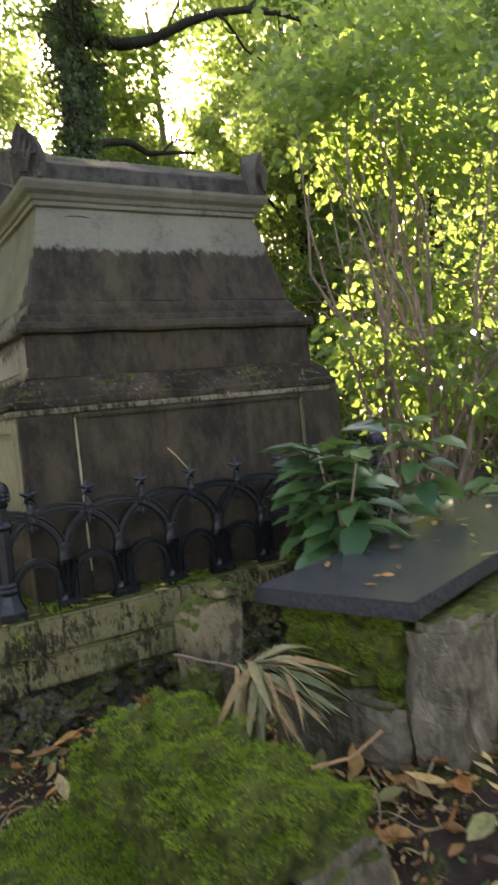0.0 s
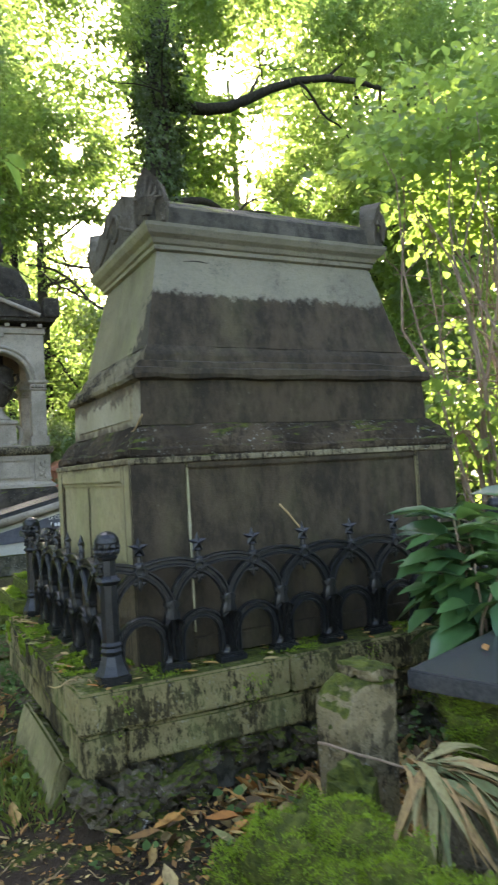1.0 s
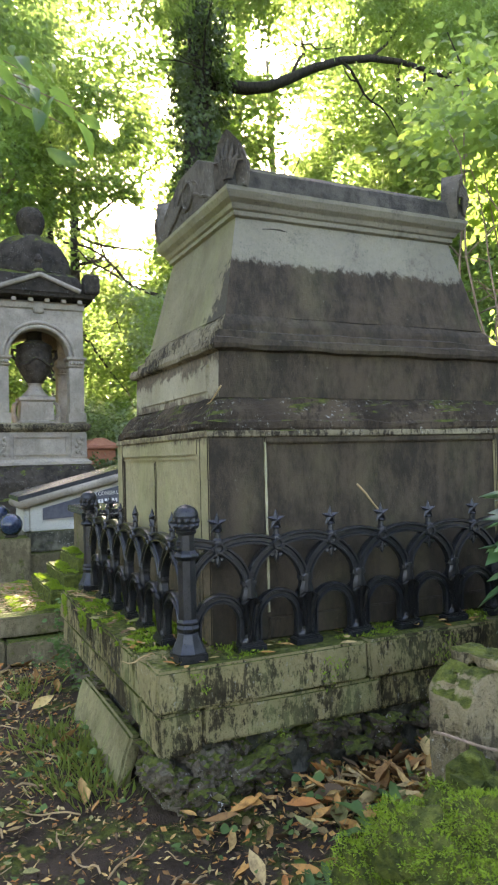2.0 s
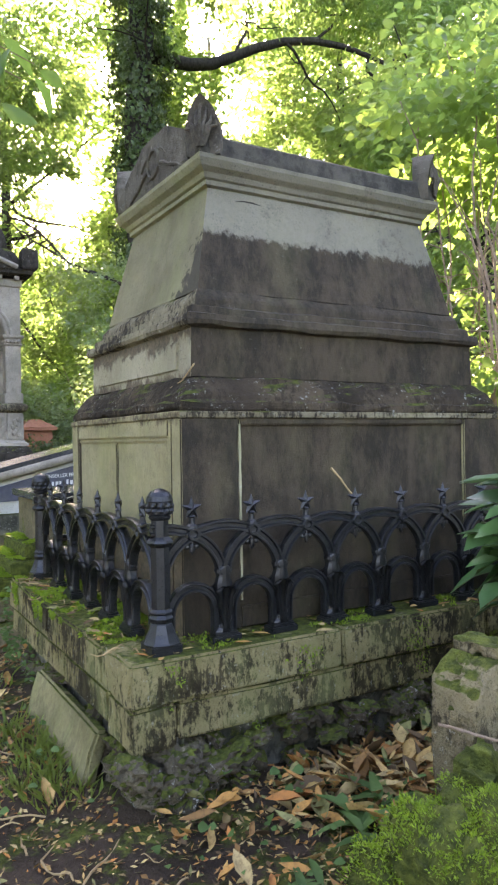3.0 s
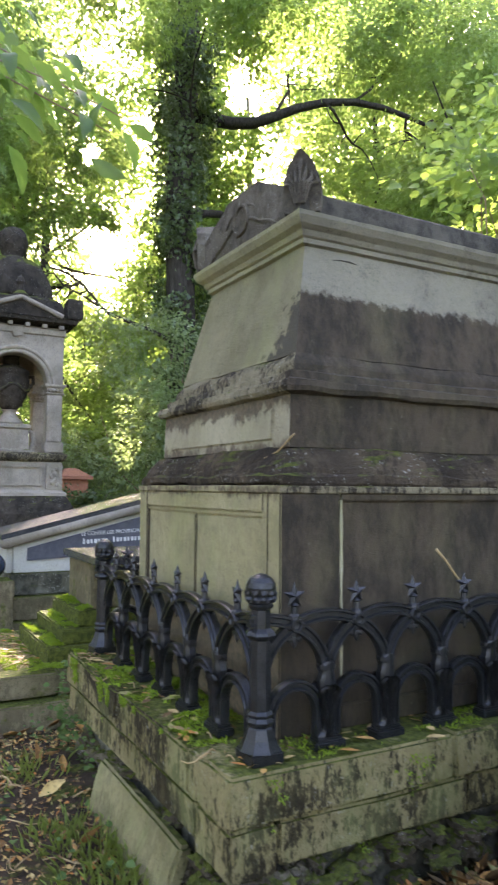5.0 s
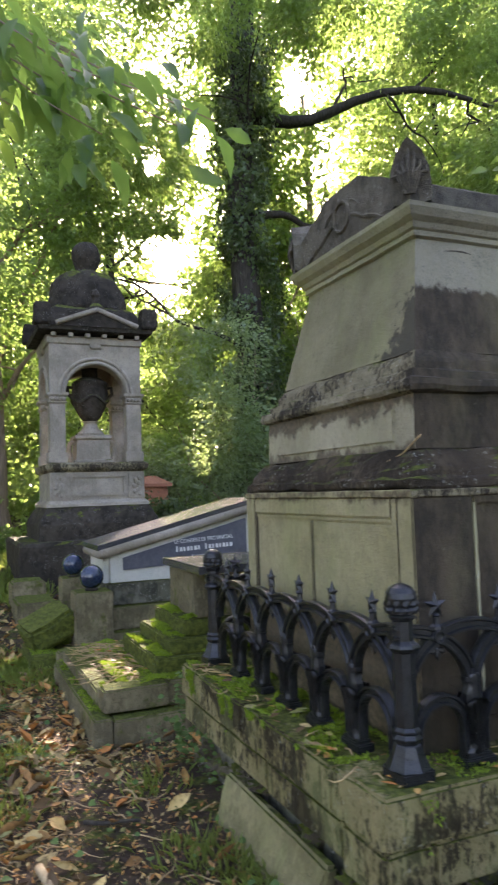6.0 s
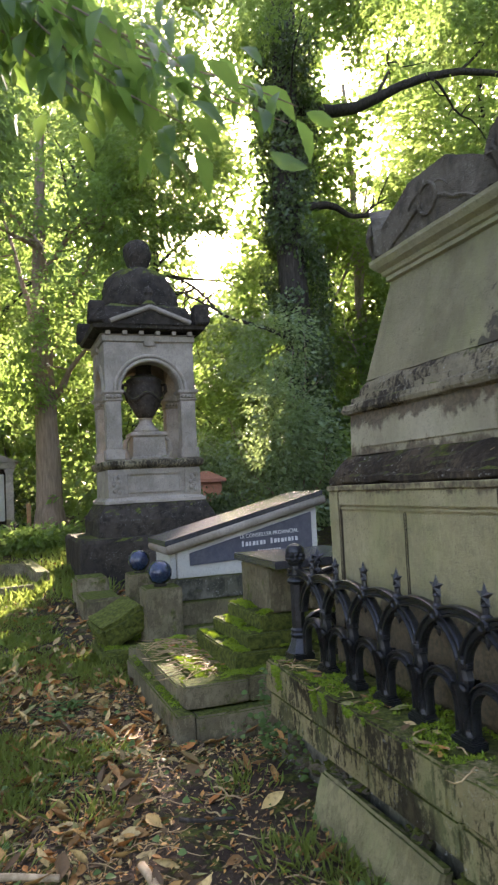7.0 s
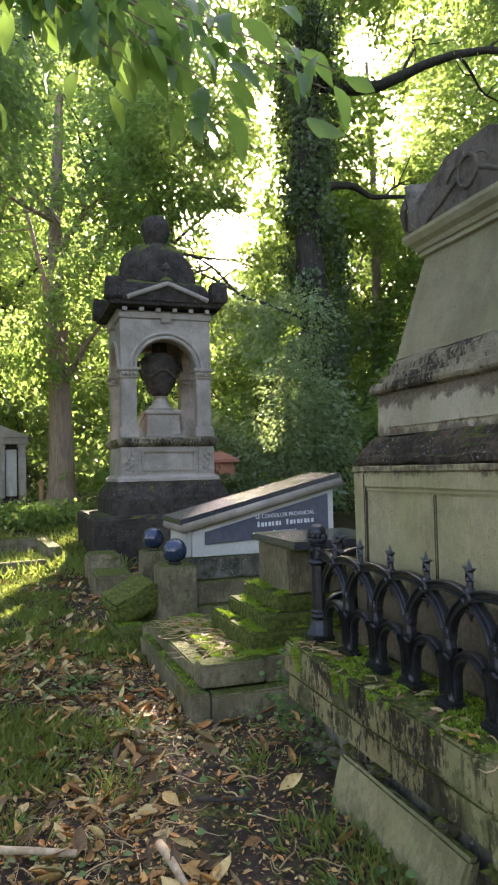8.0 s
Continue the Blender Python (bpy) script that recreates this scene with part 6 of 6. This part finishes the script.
# ---- leaf litter, sticks, grass ----
def inside_stone(x, y):
    return (-0.02 < x < PX and -0.02 < y < PY) or (-0.42 < x < 1.1 and 2.6 < y < 4.62) or (0.05 < x < 2.05 and 4.9 < y < 6.1) or (-0.32 < x < 2.7 and 9.98 < y < 12.9)


def scatter(rng, n, x0, x1, y0, y1, power=1.0):
    pts = []
    while len(pts) < n:
        x, y = rng.uniform(x0, x1), y0 + (y1 - y0) * rng.uniform() ** power
        if rng.uniform() < 0.12:
            x, y = x + rng.normal() * 2.0, y + rng.normal() * 2.0
        bare = (-0.75 < x < 0.05 and -0.7 < y < 2.4 and rng.uniform() < 0.86) or (0.0 < x < 0.9 and -0.8 < y < 0.05 and rng.uniform() < 0.7)
        if not inside_stone(x, y) and not bare and noise.noise(Vector((x * 1.1, y * 1.1, 7))) > rng.uniform(-1.5, -0.1):
            pts.append((x, y))
    return np.array(pts)


def leaf_litter():
    rng = np.random.default_rng(91)
    near, mid = scatter(rng, 24000, -3.8, 3.2, -4.6, 5.8), scatter(rng, 8000, -4.5, 3, 4.5, 14)
    pile = np.stack([rng.normal(1.25, 0.38, 1900), rng.normal(-0.30, 0.20, 1900)], 1)
    pile = pile[pile[:, 1] < -0.03]
    xy = np.concatenate([near, mid, pile])
    n = len(xy)
    z = ground_np(xy[:, 0], xy[:, 1]) + rng.uniform(0.002, 0.03, n)
    z[-len(pile):] += rng.uniform(0.0, 0.06, len(pile))
    a = rng.uniform(0, 2 * math.pi, n)
    A = np.stack([np.cos(a), np.sin(a), rng.normal(size=n) * 0.25], 1)
    N = np.array([0, 0, 1.0]) + rng.normal(size=(n, 3)) * 0.45
    L = 0.025 + 0.12 * rng.uniform(0, 1, n) ** 2.8
    me = leaves_mesh("leaf_litter", np.column_stack([xy, z]), A, N, L, L * rng.uniform(0.25, 0.55, n), True, -0.38, 0.55)
    tagged(link("leaf_litter", me, LITTER), "carpet of dry brown and tan fallen leaves", "fallen leaves", kind="stuff")
    small = scatter(rng, 46000, -3.2, 2.2, -2.0, 5.2)
    foot = np.stack([rng.uniform(-0.8, 0.9, 5200), rng.uniform(-1.1, 2.5, 5200)], 1)
    small = np.concatenate([small, foot[[not inside_stone(x, y) for x, y in foot]]])
    n = len(small)
    a = rng.uniform(0, 2 * math.pi, n)
    L = rng.uniform(0.012, 0.042, n)
    P = np.column_stack([small, ground_np(small[:, 0], small[:, 1]) + rng.uniform(0.001, 0.014, n)])
    me = leaves_mesh("leaf_crumbs", P, np.stack([np.cos(a), np.sin(a), rng.normal(size=n) * 0.3], 1), np.array([0, 0, 1.0]) + rng.normal(size=(n, 3)) * 0.5, L, L * rng.uniform(0.25, 0.6, n), False, -0.2, 0.3)
    tagged(link("leaf_crumbs", me, LITTER), "broken crumbs of dry brown leaves", "fallen leaves", kind="stuff")
    # leaves fallen on stones
    spots = []
    for x0, x1, y0, y1, zz, m in ((0.0, PX, 0.0, 0.24, 0.603, 60), (0.0, 0.33, 0.2, PY, 0.603, 70), (-0.2, 0.1, 2.95, 4.3, 0.335, 45)):
        for _ in range(m):
            spots.append((rng.uniform(x0, x1), rng.uniform(y0, y1), zz + rng.uniform(0.002, 0.012)))
    c19, s19 = math.cos(radians(19.5)), math.sin(radians(19.5))
    for _ in range(34):
        u, v = rng.uniform(0.1, 2.4), rng.uniform(-0.60, -0.04)
        spots.append((0.745 + u * c19 - v * s19, -1.22 + u * s19 + v * c19, 0.858 + rng.uniform(0, 0.006)))
    P = np.array(spots)
    n = len(P)
    a = rng.uniform(0, 2 * math.pi, n)
    L = rng.uniform(0.03, 0.09, n)
    me = leaves_mesh("fallen_leaves", P, np.stack([np.cos(a), np.sin(a), np.zeros(n)], 1), np.array([0, 0, 1.0]) + rng.normal(size=(n, 3)) * 0.2, L, L * 0.4, True, -0.12, 0.2)
    tagged(link("fallen_leaves", me, LITTER), "scattered dry leaves lying on the grave stones", "fallen leaves", kind="stuff")


leaf_litter()


def litter_twigs():
    rng = np.random.default_rng(92)
    bm = bmesh.new()
    def strip(x, y, z, L, r):
        a = rng.uniform(0, 2 * math.pi)
        k = rng.normal() * 1.0
        pts = []
        for i in range(6):
            pts.append((x, y, z + 0.012 * math.sin(i * 1.3)))
            x, y = x + L / 5 * math.cos(a), y + L / 5 * math.sin(a)
            a += k / 5
        tube(bm, pts, [r * 0.8, r, r, r, r * 0.8, r * 0.4], 5)
    for x, y in scatter(rng, 1500, -2.8, 2.2, -2.0, 4.6):
        strip(x, y, ground_z(x, y) + 0.02, rng.uniform(0.06, 0.28), rng.uniform(0.0010, 0.0032))
    # long pale seed stalks on the bare soil
    for _ in range(60):
        x, y = rng.normal(-0.45, 0.45), rng.uniform(-1.0, 2.6)
        if not inside_stone(x, y):
            strip(x, y, ground_z(x, y) + 0.015, rng.uniform(0.10, 0.28), rng.uniform(0.003, 0.0055))
    for _ in range(16):
        strip(rng.uniform(0.03, 0.12), rng.uniform(0.1, 2.0), 0.607, rng.uniform(0.08, 0.18), 0.0032)
    for _ in range(90):
        strip(rng.uniform(-0.2, 0.0), rng.uniform(3.0, 4.2), 0.338, rng.uniform(0.12, 0.4), 0.0028)
    tagged(part("litter_twigs", bm, TWIG, None), "dry straw-coloured twigs and leaf stalks on the ground", "twigs", kind="stuff")


litter_twigs()


def stick(pts, r, mat, label):
    bm = bmesh.new()
    dense = []
    for a, b in zip(pts, pts[1:]):
        for k in range(5):
            dense.append(Vector(a).lerp(Vector(b), k / 5))
    dense.append(Vector(pts[-1]))
    dense = [p + 0.008 * noise.noise_vector(p * 9) for p in dense]
    tube(bm, dense, [r * (1 - 0.35 * i / len(dense)) for i in range(len(dense))], 8)
    tagged(part("stick", bm, mat, None, smooth=True), label, "stick", "sticks on the ground")


stick([(-2.1, 1.68, 0.05), (-1.69, 1.49, 0.05), (-1.25, 1.29, 0.045)], 0.022, STICK, "thick pale broken branch lying in the leaves")
stick([(-0.92, 1.22, 0.05), (-0.885, 0.85, 0.05)], 0.02, STICK, "short pale stick lying in the leaves")
stick([(-0.68, 1.57, 0.045), (-0.55, 1.50, 0.05), (-0.42, 1.47, 0.045)], 0.012, BARK, "dark twig lying in the leaves")
stick([(0.45, -1.15, 0.675), (0.51, -1.34, 0.675), (0.57, -1.50, 0.67)], 0.005, BARK_BROWN, "brown twig leaning on the mossy stones")
stick([(0.40, -2.00, 0.62), (0.50, -2.04, 0.63), (0.60, -2.03, 0.66)], 0.0045, RUST, "short orange-brown stick on the moss")
stick([(1.12, 0.205, 1.315), (1.16, 0.19, 1.27), (1.24, 0.18, 1.17)], 0.006, TWIG, "pale twig caught against the tomb front")
stick([(0.44, 0.30, 1.80), (0.435, 0.42, 1.74), (0.41, 0.5, 1.71)], 0.004, TWIG, "pale twig on the sloped course")


def blades(name, tufts, label, seed, mat, per, height, spread, width=0.006):
    rng = np.random.default_rng(seed)
    c = np.repeat(np.array(tufts), per, 0)
    n = len(c)
    xy = c[:, :2] + rng.normal(size=(n, 2)) * spread
    z = ground_np(xy[:, 0], xy[:, 1]) if c.shape[1] == 2 else c[:, 2]
    out = xy - c[:, :2]
    A = np.column_stack([out / max(spread, 1e-6) * 0.35 + rng.normal(size=(n, 2)) * 0.3, np.ones(n)])
    N = np.column_stack([rng.normal(size=(n, 2)), np.full(n, 0.3)])
    L = height * rng.uniform(0.5, 1.2, n)
    me = leaves_mesh(name, np.column_stack([xy, z]), A, N, L, np.full(n, width), False, 0.35, 0.1)
    return tagged(link(name, me, mat), label, "grass", kind="stuff")


rg = np.random.default_rng(95)
blades("grass", [(rg.normal() * 0.3 - 0.75, rg.normal() * 0.4 + 5.0) for _ in range(50)] + [(rg.uniform(-3.6, -0.9), rg.uniform(5.2, 9.2)) for _ in range(200)] + [(rg.normal() * 0.2 - 1.35, rg.normal() * 0.25 + 2.6) for _ in range(26)] + [(rg.uniform(-2.6, -1.5), rg.uniform(1.2, 4.8)) for _ in range(60)] + [(rg.normal() * 0.08 - 0.2, rg.uniform(0.0, 2.2)) for _ in range(9)], "tufts of fresh green grass among the leaves", 96, GRASS, 75, 0.09, 0.10, 0.003)
blades("far_grass", [(rg.uniform(-7, 0.3), rg.uniform(9, 19)) for _ in range(380)], "sunlit grass between far graves", 97, GRASS, 40, 0.2, 0.25, 0.012)


def ground_ivy():
    rng = np.random.default_rng(98)
    P = []
    for cx, cy, s, m in ((1.55, -0.22, 0.13, 90), (0.02, 2.22, 0.10, 80), (-1.0, 4.0, 0.4, 60), (-0.2, -0.55, 0.35, 30), (0.55, -0.45, 0.25, 40), (-0.8, 2.6, 0.35, 50), (0.55, -2.3, 0.12, 30), (-0.9, 1.6, 0.6, 70), (-1.5, 2.4, 0.6, 70), (-0.4, 0.6, 0.4, 40), (-1.6, 3.4, 0.5, 50), (0.45, -1.0, 0.12, 20)):
        for _ in range(m):
            x, y = cx + rng.normal() * s, cy + rng.normal() * s
            if not inside_stone(x, y):
                P.append((x, y, ground_z(x, y) + abs(rng.normal()) * (0.16 if m in (90, 80) else 0.05) + 0.02))
    for _ in range(60):
        P.append((-0.015 + rng.normal() * 0.008, 2.13 + rng.normal() * 0.02, rng.uniform(0.1, 0.55)))
    for _ in range(70):
        P.append((rng.uniform(0, 0.06), rng.uniform(1.6, 2.13) , rng.uniform(0.0, 0.3)))
    P = np.array(P)
    n = len(P)
    a = rng.uniform(0, 2 * math.pi, n)
    L = rng.uniform(0.02, 0.05, n)
    me = leaves_mesh("ground_ivy", P, np.stack([np.cos(a), np.sin(a), np.zeros(n)], 1), np.array([-0.3, -0.3, 1.0]) + rng.normal(size=(n, 3)) * 0.4, L, L * 0.85, True, 0.1)
    tagged(link("ground_ivy", me, IVY), "small green ivy leaves creeping over soil and stone", "ivy", kind="stuff")
    # long-leaved weeds beside the plinth and on the path
    P, A, L = [], [], []
    for cx, cy, m, l in ((0.62, -0.62, 16, 0.2), (0.80, -0.50, 14, 0.18), (0.25, -0.75, 12, 0.13), (-0.98, 3.75, 16, 0.16), (-1.1, 3.5, 12, 0.14), (0.95, -0.42, 10, 0.16), (-0.15, -0.9, 10, 0.12), (-0.85, 2.9, 8, 0.14)):
        for j in range(m):
            b = 2 * math.pi * j / m * 2.4
            P.append((cx + rng.normal() * 0.03, cy + rng.normal() * 0.03, ground_z(cx, cy) + 0.03))
            A.append((math.cos(b), math.sin(b), rng.uniform(0.1, 0.8)))
            L.append(l * rng.uniform(0.6, 1.2))
    P, A, L = np.array(P), np.array(A), np.array(L)
    me = leaves_mesh("weeds", P, A, np.tile([0, 0, 1.0], (len(P), 1)), L, L * 0.22, True, 0.3)
    tagged(link("weeds", me, IVY), "green long-leaved weeds growing from the leaf litter", "weeds", kind="stuff")


ground_ivy()


def dried_plant():
    """Withered rosette of strap leaves on the mossy stones."""
    rng = np.random.default_rng(99)
    t = empty("withered_plant", label="withered plant with bleached drooping strap leaves", category="plant")
    P, A, N, L = [], [], [], []
    for k in range(90):
        a = rng.uniform(-2.7, 0.4)
        P.append((0.565 + rng.normal() * 0.02, -1.50 + rng.normal() * 0.02, 0.68 + rng.uniform(-0.02, 0.03)))
        A.append((math.cos(a), math.sin(a), rng.uniform(-0.5, 0.15)))
        N.append((rng.normal() * 0.4, rng.normal() * 0.4, 1))
        L.append(rng.uniform(0.14, 0.33))
    P, A, N, L = map(np.array, (P, A, N, L))
    for k in range(len(P)):
        link("leaf", leaves_mesh("leaf", P[k:k + 1], A[k:k + 1], N[k:k + 1], L[k:k + 1], L[k:k + 1] * 0.085, True, 0.30), STRAWS[k % 3], t)


STRAWS = [litter_mat("bleached_leaf", [(0.22, 0.205, 0.085), (0.20, 0.185, 0.08)]), litter_mat("olive_leaf", [(0.14, 0.165, 0.065), (0.12, 0.145, 0.06)]), litter_mat("tan_leaf", [(0.27, 0.185, 0.07), (0.24, 0.16, 0.065)])]
dried_plant()


def moss_fuzz():
    """Short moss shoots on the thick green cushions."""
    rng = np.random.default_rng(101)
    slabs = [o.data for o in bpy.data.objects if o.name.startswith("mossy_slab")]
    co = np.array([v.co for me in slabs for v in me.vertices])
    no = np.array([v.normal for me in slabs for v in me.vertices])
    up = np.where((no[:, 2] > 0.15) & (co[:, 2] > 0.2))[0]
    up = np.array([i for i in up if noise.noise(Vector(co[i]) * 7) + 0.5 * noise.noise(Vector(co[i]) * 19) > -0.32])
    pick = rng.choice(up, 80000)
    n = len(pick)
    P = co[pick] + rng.normal(size=(n, 3)) * 0.012 * np.array([1, 1, 0.2])
    A = no[pick] + rng.normal(size=(n, 3)) * 0.55
    # hanging moss on the end of the granite tomb
    c19, s19 = math.cos(radians(19.5)), math.sin(radians(19.5))
    Q = []
    for _ in range(9000):
        u, v, w = 0.048 - rng.uniform(0, 0.02), rng.uniform(-0.55, -0.06), rng.uniform(0.50, 0.785)
        if noise.noise(Vector((v * 9, w * 9, 3))) + 0.5 * noise.noise(Vector((v * 24, w * 24, 3))) > 0.0 + 0.9 * (0.66 - w):
            Q.append((0.745 + u * c19 - v * s19, -1.22 + u * s19 + v * c19, w))
    P = np.concatenate([P, np.array(Q)])
    A = np.concatenate([A, np.array([-0.8, -0.3, -0.2]) + rng.normal(size=(len(Q), 3)) * 0.55])
    n = len(P)
    L = rng.uniform(0.005, 0.014, n)
    tagged(link("moss_shoots", leaves_mesh("moss_shoots", P, A, rng.normal(size=(n, 3)), L, L * 0.35), MOSS_LEAF), "short bright moss shoots on the broken slab", "moss", kind="stuff")


MOSS_LEAF = leafy("moss_shoots", (0.06, 0.11, 0.010), (0.22, 0.32, 0.028), (0.28, 0.42, 0.03), 0.2, 0.35)
moss_fuzz()


def moss_carpet():
    """Low moss on the grave bed, its steps and the edge of the plinth, in uneven patches."""
    rng = np.random.default_rng(103)
    P = []
    for x0, x1, y0, y1, z, m, thr in ((0.015, 0.34, 0.30, 2.08, 0.602, 15000, 0.0), (0.3, 2.68, 0.015, 0.20, 0.602, 5000, 0.12), (-0.21, 0.06, 2.91, 4.43, 0.322, 9000, -0.25), (0.07, 0.18, 2.87, 3.88, 0.465, 3500, -0.3), (0.19, 0.29, 2.93, 3.78, 0.575, 3000, -0.3), (0.30, 0.40, 2.98, 3.72, 0.685, 2500, -0.3), (0.40, 1.1, 2.87, 2.92, 0.465, 1500, -0.2), (-0.34, 0.55, 2.73, 2.89, 0.345, 4500, -0.05), (-0.41, -0.31, 2.66, 4.43, 0.185, 2500, 0.0), (-0.56, 0.04, 4.80, 5.66, 0.165, 5000, -0.1)):
        k = 0
        while k < m:
            x, y = rng.uniform(x0, x1), rng.uniform(y0, y1)
            f = noise.noise(Vector((x * 5, y * 5, z))) + 0.5 * noise.noise(Vector((x * 17, y * 17, z)))
            k += 1
            if f > thr:
                P.append((x, y, z + min(0.02, 0.03 * (f - thr))))
    # moss hanging over the flank and the front edge of the plinth
    top = len(P)
    for _ in range(26000):
        y, z = rng.uniform(0.02, 2.10), 0.60 - 0.36 * rng.uniform() ** 1.7
        f = noise.noise(Vector((y * 4, z * 3, 9))) + 0.6 * noise.noise(Vector((y * 15, z * 11, 9)))
        if f > 0.30 + 2.2 * (0.60 - z):
            P.append((-0.003, y, z))
    for _ in range(9000):
        x, z = rng.uniform(0.1, 2.68), 0.12 + 0.46 * rng.uniform()
        f = noise.noise(Vector((x * 3, z * 4, 5))) + 0.6 * noise.noise(Vector((x * 13, z * 13, 5)))
        if f > 0.42:
            P.append((x, -0.003, z))
    P = np.array(P)
    n = len(P)
    A = np.array([0, 0, 0.9]) + rng.normal(size=(n, 3)) * 0.55
    A[top:] += np.where(P[top:, :1] < 0, np.array([[-0.6, 0, -1.4]]), np.array([[0, -0.6, -1.4]]))
    L = rng.uniform(0.006, 0.020, n)
    tagged(link("moss_carpet", leaves_mesh("moss_carpet", P, A, rng.normal(size=(n, 3)), L, L * 0.4), MOSS_LEAF), "uneven carpet of short moss on grave stones", "moss", kind="stuff")


moss_carpet()
